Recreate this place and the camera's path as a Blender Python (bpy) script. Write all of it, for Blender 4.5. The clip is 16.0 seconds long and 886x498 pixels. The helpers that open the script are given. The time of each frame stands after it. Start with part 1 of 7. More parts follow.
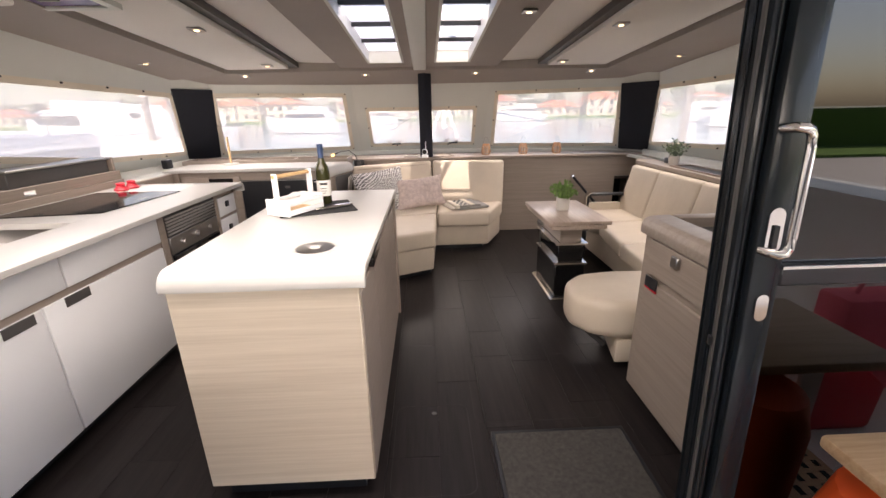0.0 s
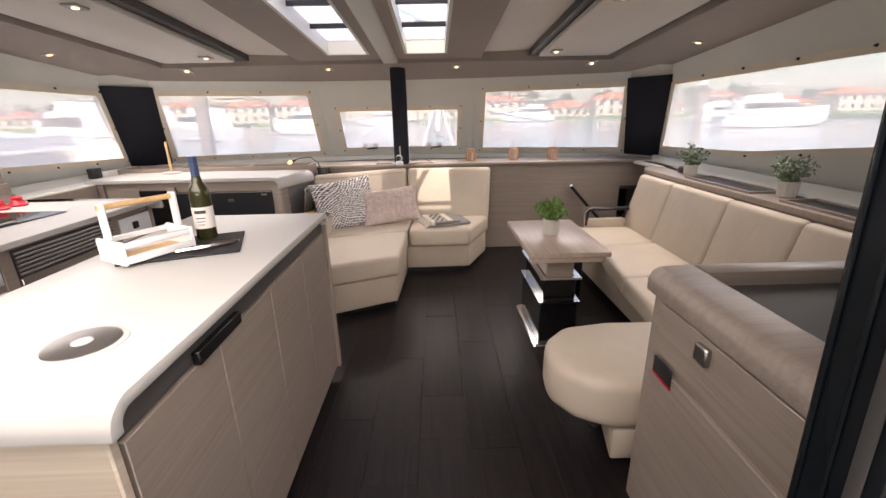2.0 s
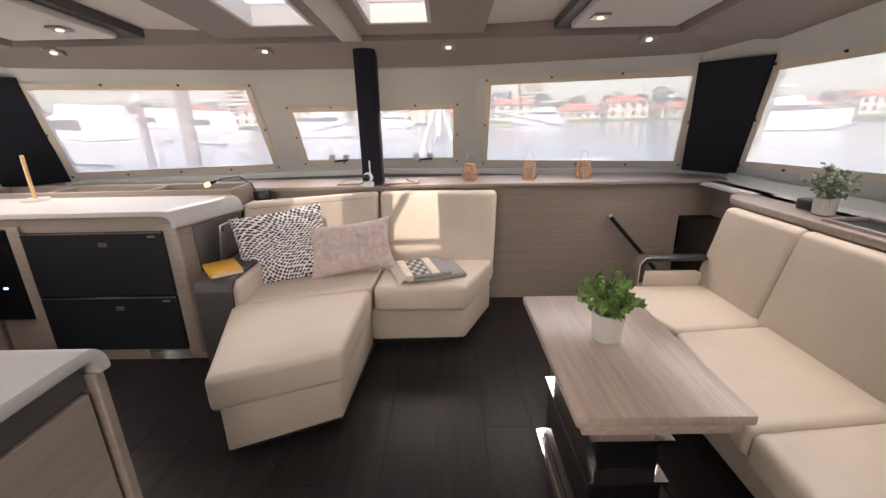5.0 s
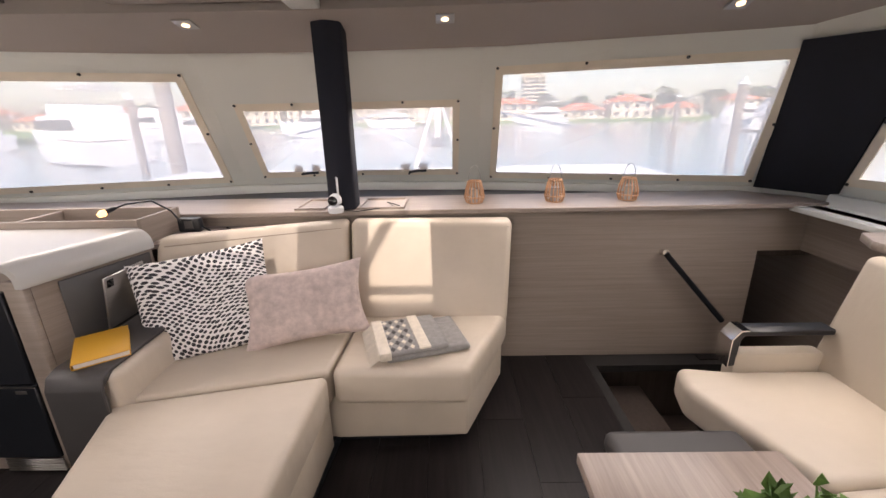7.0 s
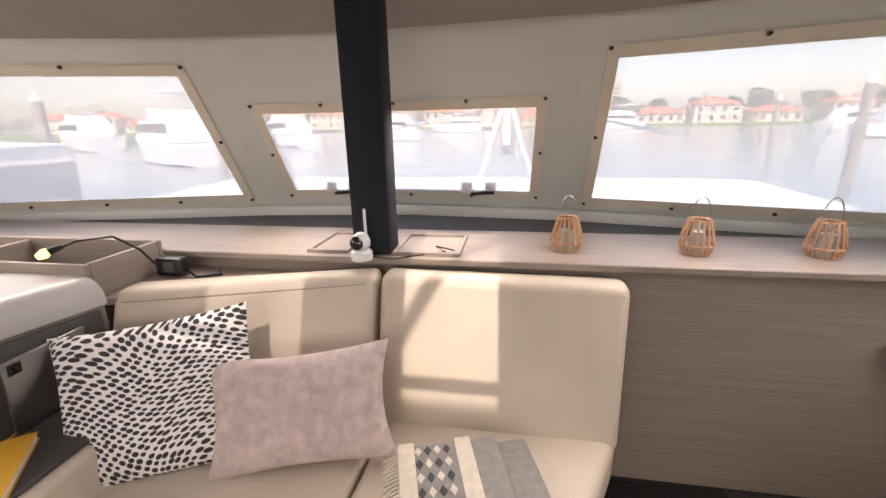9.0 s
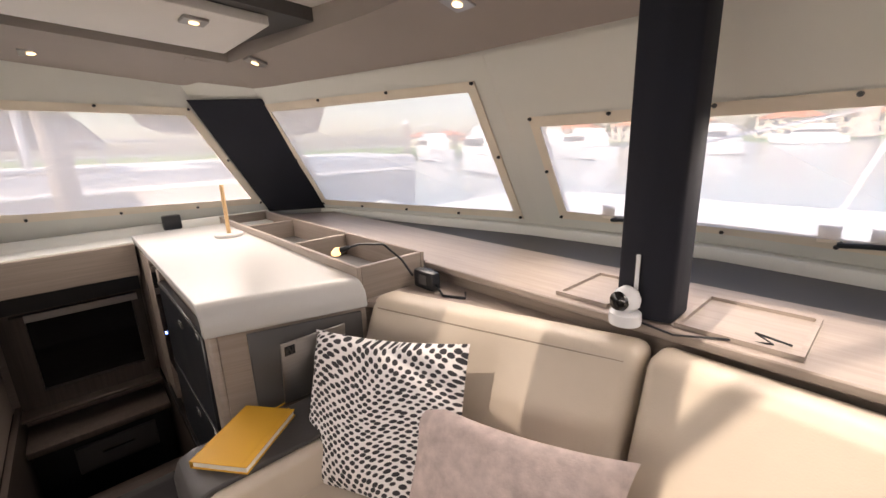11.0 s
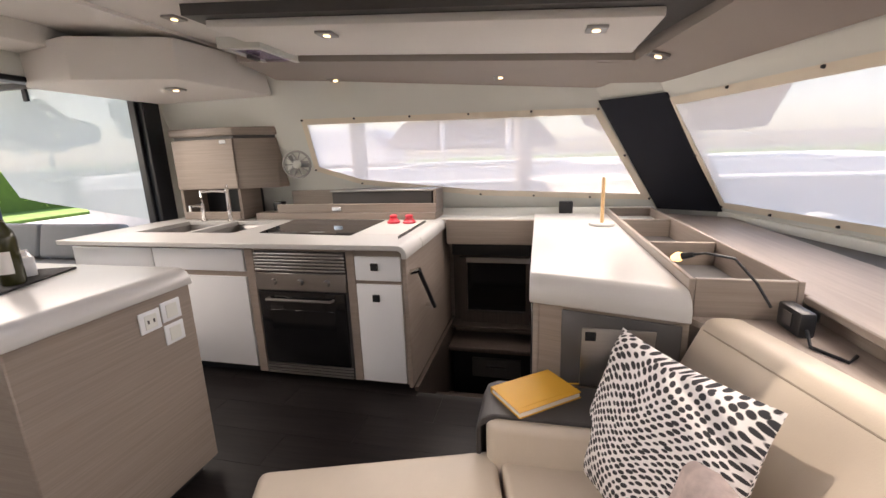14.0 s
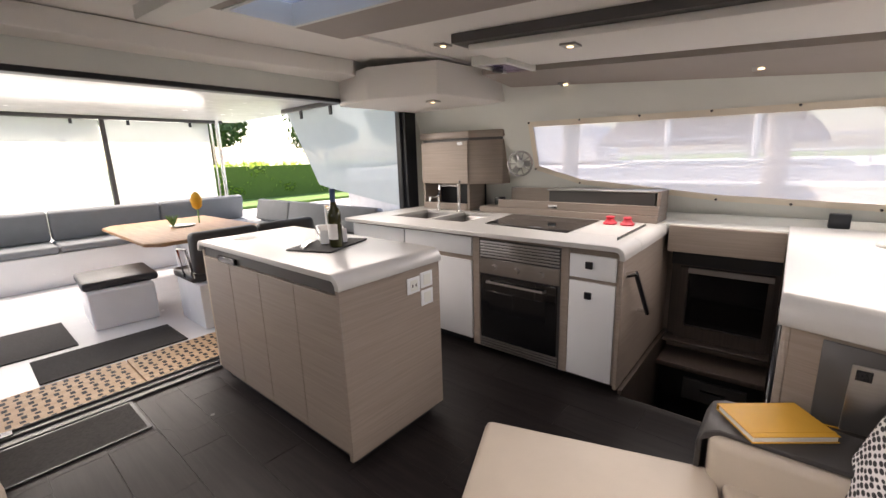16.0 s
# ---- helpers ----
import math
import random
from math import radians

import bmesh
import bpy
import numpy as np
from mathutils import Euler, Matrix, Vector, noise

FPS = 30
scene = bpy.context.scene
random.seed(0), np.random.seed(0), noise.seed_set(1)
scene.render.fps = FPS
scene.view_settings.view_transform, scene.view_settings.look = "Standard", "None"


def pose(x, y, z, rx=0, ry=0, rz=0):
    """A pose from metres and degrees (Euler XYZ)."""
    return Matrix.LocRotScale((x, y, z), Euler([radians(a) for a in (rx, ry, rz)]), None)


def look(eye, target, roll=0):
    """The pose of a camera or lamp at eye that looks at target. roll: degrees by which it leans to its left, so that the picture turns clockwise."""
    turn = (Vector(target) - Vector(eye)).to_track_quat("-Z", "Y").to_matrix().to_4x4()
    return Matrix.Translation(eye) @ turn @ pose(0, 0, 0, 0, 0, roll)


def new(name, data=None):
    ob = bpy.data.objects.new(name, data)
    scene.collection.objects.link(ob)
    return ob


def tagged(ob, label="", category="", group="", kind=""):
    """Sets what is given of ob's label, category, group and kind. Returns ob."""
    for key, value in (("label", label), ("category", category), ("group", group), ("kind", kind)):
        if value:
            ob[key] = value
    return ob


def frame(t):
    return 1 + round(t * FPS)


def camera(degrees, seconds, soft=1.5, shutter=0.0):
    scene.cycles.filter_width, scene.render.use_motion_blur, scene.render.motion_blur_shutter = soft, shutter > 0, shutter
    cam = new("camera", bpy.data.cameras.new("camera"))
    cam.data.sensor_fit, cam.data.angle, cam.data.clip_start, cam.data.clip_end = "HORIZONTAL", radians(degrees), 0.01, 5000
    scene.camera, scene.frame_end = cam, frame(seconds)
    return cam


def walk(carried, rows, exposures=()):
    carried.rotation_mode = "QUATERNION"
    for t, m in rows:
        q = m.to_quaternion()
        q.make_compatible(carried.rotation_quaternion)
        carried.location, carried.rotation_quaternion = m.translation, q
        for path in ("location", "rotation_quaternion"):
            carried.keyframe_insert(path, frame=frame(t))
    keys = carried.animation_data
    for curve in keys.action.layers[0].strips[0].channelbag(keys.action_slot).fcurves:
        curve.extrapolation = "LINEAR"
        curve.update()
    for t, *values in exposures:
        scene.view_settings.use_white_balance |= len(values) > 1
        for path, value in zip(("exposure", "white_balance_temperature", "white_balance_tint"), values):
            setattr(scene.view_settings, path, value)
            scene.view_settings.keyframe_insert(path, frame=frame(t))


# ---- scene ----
cam = camera(94.1, 16.0)
PATH = [
    (0, (0.021, 0.372, 1.447), (0.086, 2.27, 0.821), -1.1),
    (0.5, (0.075, 0.548, 1.455), (0.139, 2.447, 0.829), -1.1),
    (1, (0.149, 0.703, 1.437), (0.207, 2.602, 0.813), -1.1),
    (1.5, (0.281, 0.886, 1.44), (0.327, 2.786, 0.817), -1.2),
    (2, (0.376, 1.049, 1.437), (0.401, 2.949, 0.815), -1.2),
    (2.5, (0.406, 1.235, 1.428), (0.41, 3.137, 0.807), -1.2),
    (3, (0.42, 1.459, 1.427), (0.413, 3.362, 0.81), -1.2),
    (3.5, (0.458, 1.682, 1.428), (0.445, 3.584, 0.809), -1.2),
    (4, (0.518, 1.932, 1.438), (0.502, 3.836, 0.826), -1.2),
    (4.2, (0.528, 2.016, 1.431), (0.513, 3.921, 0.821), -1.2),
    (6.5, (0.617, 3.014, 1.419), (0.59, 4.919, 0.81), -1.2),
    (7, (0.604, 3.222, 1.424), (0.576, 5.127, 0.815), -1.2),
    (7.5, (0.589, 3.429, 1.418), (0.555, 5.333, 0.809), -1.3),
    (8, (0.598, 3.644, 1.427), (0.528, 5.548, 0.818), -1.4),
    (8.2, (0.607, 3.739, 1.427), (0.517, 5.645, 0.826), -1.3),
    (10.3, (0.404, 4.225, 1.424), (-0.637, 5.85, 0.9), -1.7),
    (10.5, (0.408, 4.26, 1.415), (-0.758, 5.804, 0.908), -1.8),
    (11, (0.439, 4.366, 1.426), (-1.006, 5.657, 0.93), -2.0),
    (11.5, (0.428, 4.421, 1.412), (-1.227, 5.437, 0.931), -2.2),
    (12, (0.386, 4.491, 1.4), (-1.416, 5.221, 0.931), -2.2),
    (12.5, (0.386, 4.55, 1.407), (-1.511, 4.984, 0.948), -2.3),
    (13, (0.418, 4.589, 1.402), (-1.525, 4.724, 0.948), -2.2),
    (13.5, (0.483, 4.623, 1.409), (-1.46, 4.462, 0.961), -2.1),
    (14, (0.555, 4.62, 1.404), (-1.344, 4.172, 0.963), -2.0),
    (14.5, (0.645, 4.627, 1.425), (-1.181, 3.939, 0.985), -2.0),
    (15, (0.691, 4.625, 1.432), (-1.039, 3.722, 0.996), -2.0),
    (15.5, (0.728, 4.602, 1.438), (-0.891, 3.511, 1.005), -2.0),
    (16, (0.782, 4.578, 1.443), (-0.707, 3.313, 1.013), -1.8),
]
walk(cam, [(t, look(eye, target, roll)) for t, eye, target, roll in PATH], [(0.0, 1.76, 7450, 20), (2.5, 1.60, 7300, 20), (4.0, 1.58, 7200, 20), (7.0, 1.66, 7200, 20), (8.5, 1.66, 7300, 20), (10.5, 1.62, 7600, 19), (13.3, 1.76, 7450, 19), (14.6, 1.73, 7400, 18.5), (16.0, 1.66, 7250, 18)])

# ---- world, sun, exposure ----
SUN_EL, SUN_AZ = radians(52.6), radians(182.0)
world = bpy.data.worlds.new("world")
scene.world = world
world.use_nodes = True
wn = world.node_tree.nodes
sky = wn.new("ShaderNodeTexSky")
sky.sky_type = "NISHITA"
sky.sun_disc = False
sky.sun_elevation = SUN_EL
sky.sun_rotation = SUN_AZ
sky.dust_density = 2.0
wn["Background"].inputs["Strength"].default_value = 0.165
world.node_tree.links.new(sky.outputs[0], wn["Background"].inputs[0])
sun_data = bpy.data.lights.new("sun", "SUN")
sun_data.energy = 4.0
sun_data.angle = radians(0.6)
sun_data.color = (1.0, 0.95, 0.87)
sun_ob = new("sun", sun_data)
sun_dir = Vector((math.sin(SUN_AZ) * math.cos(SUN_EL), math.cos(SUN_AZ) * math.cos(SUN_EL), math.sin(SUN_EL)))
sun_ob.matrix_world = look(sun_dir * 40, (0, 0, 0))


def sky_lamp(name, at, towards, width, height, watts):
    """Sky light that falls in through an opening, aimed down into the cabin."""
    d = bpy.data.lights.new(name, "AREA")
    d.shape, d.size, d.size_y, d.energy = "RECTANGLE", width, height, watts
    d.spread = radians(130)
    d.color = (1.0, 0.97, 0.94)
    ob = new(name, d)
    ob.matrix_world = look(at, towards)


sky_lamp("sky_lamp", (-1.58, 5.42, 1.52), (-1.35, 4.85, 0.3), 1.3, 0.3, 2.8)
sky_lamp("sky_lamp", (1.52, 5.42, 1.52), (1.29, 4.85, 0.3), 1.3, 0.3, 2.3)
sky_lamp("sky_lamp", (-0.03, 5.70, 1.42), (-0.03, 5.0, 0.3), 1.3, 0.2, 2.0)
sky_lamp("sky_lamp", (-2.36, 4.0, 1.52), (-1.6, 4.0, 0.3), 2.2, 0.3, 4.6)
sky_lamp("sky_lamp", (2.30, 4.0, 1.52), (1.54, 4.0, 0.3), 2.2, 0.3, 3.3)
sky_lamp("sky_lamp", (-0.8, 1.58, 1.7), (-0.8, 2.4, 0.4), 3.0, 0.5, 9.0)
sky_lamp("sky_lamp", (0.0, -3.2, 1.9), (0.0, -1.5, 0.0), 4.5, 0.5, 27)
sky_lamp("sky_lamp", (0.30, 3.75, 2.16), (0.30, 3.75, 0), 2.4, 0.33, 3.6)
sky_lamp("sky_lamp", (-0.37, 3.75, 2.16), (-0.37, 3.75, 0), 2.4, 0.33, 3.2)


# ---- materials ----
def base_mat(name, rough=0.5, metal=0.0):
    m = bpy.data.materials.new(name)
    m.use_nodes = True
    b = m.node_tree.nodes["Principled BSDF"]
    b.inputs["Roughness"].default_value = rough
    b.inputs["Metallic"].default_value = metal
    return m, m.node_tree, b


def noise_node(nt, scale, stretch=(1, 1, 1), detail=4.0, rough=0.55):
    co = nt.nodes.new("ShaderNodeTexCoord")
    mp = nt.nodes.new("ShaderNodeMapping")
    mp.inputs["Scale"].default_value = stretch
    n = nt.nodes.new("ShaderNodeTexNoise")
    n.inputs["Scale"].default_value = scale
    n.inputs["Detail"].default_value = detail
    n.inputs["Roughness"].default_value = rough
    nt.links.new(co.outputs["Object"], mp.inputs["Vector"])
    nt.links.new(mp.outputs[0], n.inputs["Vector"])
    return n


def ramp_node(nt, src, c0, c1, p0=0.3, p1=0.7):
    r = nt.nodes.new("ShaderNodeValToRGB")
    r.color_ramp.elements[0].position, r.color_ramp.elements[1].position = p0, p1
    r.color_ramp.elements[0].color, r.color_ramp.elements[1].color = (*c0, 1), (*c1, 1)
    nt.links.new(src, r.inputs[0])
    return r


def bump_to(nt, b, src, strength, dist=0.002):
    bp = nt.nodes.new("ShaderNodeBump")
    bp.inputs["Strength"].default_value = strength
    bp.inputs["Distance"].default_value = dist
    nt.links.new(src, bp.inputs["Height"])
    nt.links.new(bp.outputs[0], b.inputs["Normal"])


def surface(name, c, rough=0.5, metal=0.0, vary=0.06, scale=6.0, grain=180.0, bump=0.06, stretch=(1, 1, 1), spec=None, uneven=0.06, wrinkle=0.0):
    """A painted, moulded or upholstered surface: broad tone changes and fine grain."""
    m, nt, b = base_mat(name, rough, metal)
    n = noise_node(nt, scale, stretch)
    r = ramp_node(nt, n.outputs["Fac"], [v * (1 - vary) for v in c], [min(1, v * (1 + vary)) for v in c])
    nt.links.new(r.outputs[0], b.inputs["Base Color"])
    g = noise_node(nt, grain, stretch, 2.0)
    if wrinkle:
        w = noise_node(nt, 5.5, (1, 2.2, 1), 3.0)
        k = nt.nodes.new("ShaderNodeMath")
        k.operation = "MULTIPLY_ADD"
        k.inputs[1].default_value = wrinkle
        nt.links.new(w.outputs["Fac"], k.inputs[0])
        nt.links.new(g.outputs["Fac"], k.inputs[2])
        bump_to(nt, b, k.outputs[0], bump)
    else:
        bump_to(nt, b, g.outputs["Fac"], bump)
    rr = nt.nodes.new("ShaderNodeMapRange")
    rr.inputs["To Min"].default_value, rr.inputs["To Max"].default_value = max(0.02, rough - uneven), min(1, rough + uneven)
    nt.links.new(n.outputs["Fac"], rr.inputs["Value"])
    nt.links.new(rr.outputs[0], b.inputs["Roughness"])
    if spec is not None:
        b.inputs["Specular IOR Level"].default_value = spec
    return m


def wood(name, dark, light, stretch, rough=0.45, scale=3.0, bump=0.12, random_tone=0.0):
    """Straight-grained veneer: long streaks at two scales."""
    m, nt, b = base_mat(name, rough)
    n1 = noise_node(nt, scale, stretch, 6.0, 0.65)
    n2 = noise_node(nt, scale * 0.35, stretch, 3.0)
    mx = nt.nodes.new("ShaderNodeMath")
    mx.operation = "ADD"
    nt.links.new(n1.outputs["Fac"], mx.inputs[0])
    nt.links.new(n2.outputs["Fac"], mx.inputs[1])
    hf = nt.nodes.new("ShaderNodeMath")
    hf.operation = "MULTIPLY"
    hf.inputs[1].default_value = 0.5
    nt.links.new(mx.outputs[0], hf.inputs[0])
    r = ramp_node(nt, hf.outputs[0], dark, light, 0.36, 0.64)
    out = r.outputs[0]
    if random_tone:
        info = nt.nodes.new("ShaderNodeObjectInfo")
        hsv = nt.nodes.new("ShaderNodeHueSaturation")
        mr = nt.nodes.new("ShaderNodeMapRange")
        mr.inputs["To Min"].default_value, mr.inputs["To Max"].default_value = 1 - random_tone, 1 + random_tone
        nt.links.new(info.outputs["Random"], mr.inputs["Value"])
        nt.links.new(mr.outputs[0], hsv.inputs["Value"])
        nt.links.new(out, hsv.inputs["Color"])
        out = hsv.outputs[0]
    nt.links.new(out, b.inputs["Base Color"])
    bump_to(nt, b, n1.outputs["Fac"], bump)
    return m


def mesh_shade(name, tint, clear):
    """Woven sun-screen cloth: part of the light goes straight through, the rest is scattered."""
    m, nt, b = base_mat(name)
    nt.nodes.remove(b)
    tr = nt.nodes.new("ShaderNodeBsdfTransparent")
    tl = nt.nodes.new("ShaderNodeBsdfTranslucent")
    df = nt.nodes.new("ShaderNodeBsdfDiffuse")
    n = noise_node(nt, 1.6, (1, 1, 1), 3.0)
    r = ramp_node(nt, n.outputs["Fac"], [v * 0.93 for v in tint], tint)
    nt.links.new(r.outputs[0], tl.inputs["Color"])
    nt.links.new(r.outputs[0], df.inputs["Color"])
    a = nt.nodes.new("ShaderNodeMixShader")
    a.inputs[0].default_value = 0.3
    nt.links.new(tl.outputs[0], a.inputs[1])
    nt.links.new(df.outputs[0], a.inputs[2])
    c = nt.nodes.new("ShaderNodeMixShader")
    c.inputs[0].default_value = clear
    nt.links.new(a.outputs[0], c.inputs[1])
    nt.links.new(tr.outputs[0], c.inputs[2])
    nt.links.new(c.outputs[0], nt.nodes["Material Output"].inputs["Surface"])
    return m


def glass_mat(name, tint, rough=0.0, ior=1.5):
    m, nt, b = base_mat(name, rough)
    nt.nodes.remove(b)
    tr = nt.nodes.new("ShaderNodeBsdfTransparent")
    tr.inputs["Color"].default_value = (*tint, 1)
    gl = nt.nodes.new("ShaderNodeBsdfGlossy")
    gl.inputs["Roughness"].default_value = 0.02
    fr = nt.nodes.new("ShaderNodeFresnel")
    fr.inputs["IOR"].default_value = ior
    mx = nt.nodes.new("ShaderNodeMixShader")
    nt.links.new(fr.outputs[0], mx.inputs[0])
    nt.links.new(tr.outputs[0], mx.inputs[1])
    nt.links.new(gl.outputs[0], mx.inputs[2])
    nt.links.new(mx.outputs[0], nt.nodes["Material Output"].inputs["Surface"])
    return m


def glow(name, c, strength):
    m, nt, b = base_mat(name)
    b.inputs["Base Color"].default_value = (*c, 1)
    b.inputs["Emission Color"].default_value = (*c, 1)
    b.inputs["Emission Strength"].default_value = strength
    return m


def spotted(name):
    """White cotton with rows of small dark brush strokes that swirl."""
    m, nt, b = base_mat(name, 0.85)
    co = nt.nodes.new("ShaderNodeTexCoord")
    warp = nt.nodes.new("ShaderNodeTexNoise")
    warp.inputs["Scale"].default_value = 3.2
    warp.inputs["Detail"].default_value = 0.0
    add = nt.nodes.new("ShaderNodeVectorMath")
    add.operation = "MULTIPLY_ADD"
    add.inputs[1].default_value = (0.17, 0.17, 0.17)
    nt.links.new(co.outputs["Object"], warp.inputs["Vector"])
    nt.links.new(warp.outputs["Color"], add.inputs[0])
    nt.links.new(co.outputs["Object"], add.inputs[2])
    mp = nt.nodes.new("ShaderNodeMapping")
    mp.inputs["Scale"].default_value = (39, 64, 0)
    mp.inputs["Rotation"].default_value = (0, 0, 0.6)
    nt.links.new(add.outputs[0], mp.inputs["Vector"])
    vo = nt.nodes.new("ShaderNodeTexVoronoi")
    vo.inputs["Scale"].default_value = 1.0
    vo.inputs["Randomness"].default_value = 0.3
    nt.links.new(mp.outputs[0], vo.inputs["Vector"])
    r = ramp_node(nt, vo.outputs["Distance"], (0.03, 0.03, 0.035), (0.8, 0.78, 0.77), 0.37, 0.46)
    nt.links.new(r.outputs[0], b.inputs["Base Color"])
    bump_to(nt, b, noise_node(nt, 300).outputs["Fac"], 0.15)
    return m


VENEER = wood("veneer", (0.25, 0.205, 0.175), (0.32, 0.268, 0.23), (1.5, 1.5, 75), 0.42)
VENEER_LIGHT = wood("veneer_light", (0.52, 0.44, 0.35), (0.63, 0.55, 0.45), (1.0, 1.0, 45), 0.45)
VENEER_TOP = wood("veneer_top", (0.27, 0.225, 0.195), (0.355, 0.30, 0.262), (2, 40, 40), 0.36)
VENEER_TABLE = wood("veneer_table", (0.33, 0.26, 0.215), (0.46, 0.37, 0.315), (42, 2.2, 40), 0.32)
# Dark copy of the veneer: the stairwells' shade is put into its colour.
VENEER_SHADED = wood("veneer_vertical_shaded", (0.055, 0.042, 0.036), (0.09, 0.07, 0.06), (45, 45, 1.2), 0.42)
FLOOR_BOARD = wood("floor_board_wood", (0.008, 0.0068, 0.0072), (0.020, 0.0165, 0.0168), (26, 1.1, 10), 0.36, 3.0, 0.1, 0.16)
FLOOR_BOARD.node_tree.nodes["Principled BSDF"].inputs["Specular IOR Level"].default_value = 0.16
FLOOR_BED = surface("floor_bed", (0.012, 0.011, 0.011), 0.7)
TEAK = wood("teak", (0.42, 0.27, 0.15), (0.58, 0.40, 0.25), (2, 30, 30), 0.6)
TEAK_TABLE = wood("teak_table", (0.30, 0.15, 0.07), (0.42, 0.24, 0.12), (25, 2, 20), 0.6)
SOLID_WHITE = surface("solid_white", (0.50, 0.495, 0.48), 0.30, vary=0.01, bump=0.01, uneven=0.0)
GLOSS_WHITE = surface("gloss_white", (0.78, 0.80, 0.82), 0.14, vary=0.01, bump=0.0, uneven=0.0)
PAINT_WHITE = surface("paint_white", (0.67, 0.685, 0.645), 0.45, vary=0.03, scale=1.5, bump=0.03)
GELCOAT = surface("gelcoat", (0.80, 0.80, 0.80), 0.25, vary=0.02, bump=0.01)
HEADLINER = surface("headliner", (0.77, 0.745, 0.71), 0.75, vary=0.03, scale=1.2, grain=400, bump=0.12)
TAUPE = surface("taupe_liner", (0.34, 0.30, 0.272), 0.7, vary=0.05, scale=1.3, grain=400, bump=0.12)
LEATHER = surface("leather", (0.53, 0.46, 0.375), 0.44, vary=0.06, scale=3.5, grain=260, bump=0.2, wrinkle=9.0)
LEATHER_DARK = surface("leather_dark", (0.045, 0.042, 0.042), 0.5, vary=0.1, grain=260, bump=0.2)
SEAM = surface("seam", (0.30, 0.25, 0.20), 0.7)
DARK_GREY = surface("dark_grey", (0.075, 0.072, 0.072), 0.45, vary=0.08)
MID_GREY = surface("mid_grey_ledge", (0.085, 0.083, 0.082), 0.6, vary=0.06)
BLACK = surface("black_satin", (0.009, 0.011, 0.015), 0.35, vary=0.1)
BLACK_DOOR = surface("black_anodised", (0.010, 0.014, 0.018), 0.2, vary=0.1, bump=0.01, spec=0.25)
BLACK_GLOSS = surface("black_gloss", (0.008, 0.008, 0.009), 0.06, vary=0.1, bump=0.0)
BLACK_CLOTH = surface("black_cloth", (0.011, 0.013, 0.022), 0.9, vary=0.1, grain=600, bump=0.2)
CHROME = surface("chrome", (0.78, 0.77, 0.76), 0.1, 1.0, vary=0.02, bump=0.0)
STEEL = surface("brushed_steel", (0.42, 0.41, 0.40), 0.32, 1.0, vary=0.05, stretch=(1, 1, 20), bump=0.05)
CREAM_TAPE = surface("cream_tape", (0.76, 0.69, 0.58), 0.8, vary=0.05, grain=500, bump=0.15)
MAT_GREY = surface("mat_fibre", (0.038, 0.036, 0.034), 0.95, vary=0.35, scale=60, grain=500, bump=0.8)
CUSHION_GREY = surface("cushion_grey", (0.20, 0.21, 0.22), 0.8, vary=0.06, grain=500, bump=0.2)
SPOTTED = spotted("spotted_cotton")
VELVET = surface("pink_velvet", (0.52, 0.43, 0.40), 0.8, vary=0.2, scale=26, grain=120, bump=0.5)
MUSTARD = surface("mustard_cover", (0.62, 0.33, 0.03), 0.5, vary=0.04, grain=300, bump=0.15)
PAPER = surface("paper", (0.75, 0.70, 0.62), 0.9, stretch=(1, 1, 60), vary=0.1)
PINE = wood("pine", (0.55, 0.35, 0.17), (0.70, 0.48, 0.26), (20, 20, 2), 0.5)
BAMBOO = wood("bamboo", (0.50, 0.27, 0.15), (0.66, 0.40, 0.24), (20, 20, 3), 0.5)
RED = surface("red_plastic", (0.55, 0.01, 0.03), 0.35)
ORANGE = surface("orange_vinyl", (0.75, 0.10, 0.02), 0.5)
LEAF = surface("leaf_green", (0.15, 0.27, 0.07), 0.5, vary=0.5, scale=30)
LEAF_GREY = surface("leaf_grey_green", (0.20, 0.25, 0.18), 0.55, vary=0.45, scale=30)
POT_WHITE = surface("pot_white", (0.62, 0.60, 0.56), 0.5)
GREY_FELT = surface("grey_felt", (0.27, 0.262, 0.255), 0.95, vary=0.15, scale=40, grain=400, bump=0.5)
CREAM_KNIT = surface("cream_knit", (0.68, 0.62, 0.53), 0.95, vary=0.1, scale=40, grain=300, bump=0.6)
PORT_SHADE = mesh_shade("window_mesh", (0.83, 0.76, 0.705), 0.47)
CLEAR_FROST = mesh_shade("lightly_frosted_acrylic", (0.66, 0.64, 0.66), 0.55)
FROST = mesh_shade("frosted_acrylic", (0.60, 0.61, 0.68), 0.38)
BLIND = mesh_shade("blind_mesh", (0.68, 0.71, 0.68), 0.28)
CLEAR = glass_mat("clear_glass", (0.93, 0.95, 0.95))
TINTED = glass_mat("tinted_glass", (0.075, 0.03, 0.05), 0.0, 1.75)
SLATE = surface("slate", (0.022, 0.022, 0.024), 0.85, vary=0.3, scale=12, grain=90, bump=0.4)
BOTTLE_GLASS = surface("bottle_glass", (0.035, 0.035, 0.012), 0.06, vary=0.2, bump=0.0)
LABEL_WHITE = surface("label_paper", (0.75, 0.73, 0.70), 0.7)
INK = surface("ink", (0.05, 0.05, 0.05), 0.7)
BLUE_FOIL = surface("blue_foil", (0.03, 0.06, 0.14), 0.35)
LAMP_GLOW = glow("lamp_glow", (1.0, 0.74, 0.42), 1.1)
LED_GLOW = glow("led_glow", (1.0, 0.62, 0.24), 0.9)
BLUE_LED = glow("blue_led", (0.1, 0.25, 1.0), 6.0)


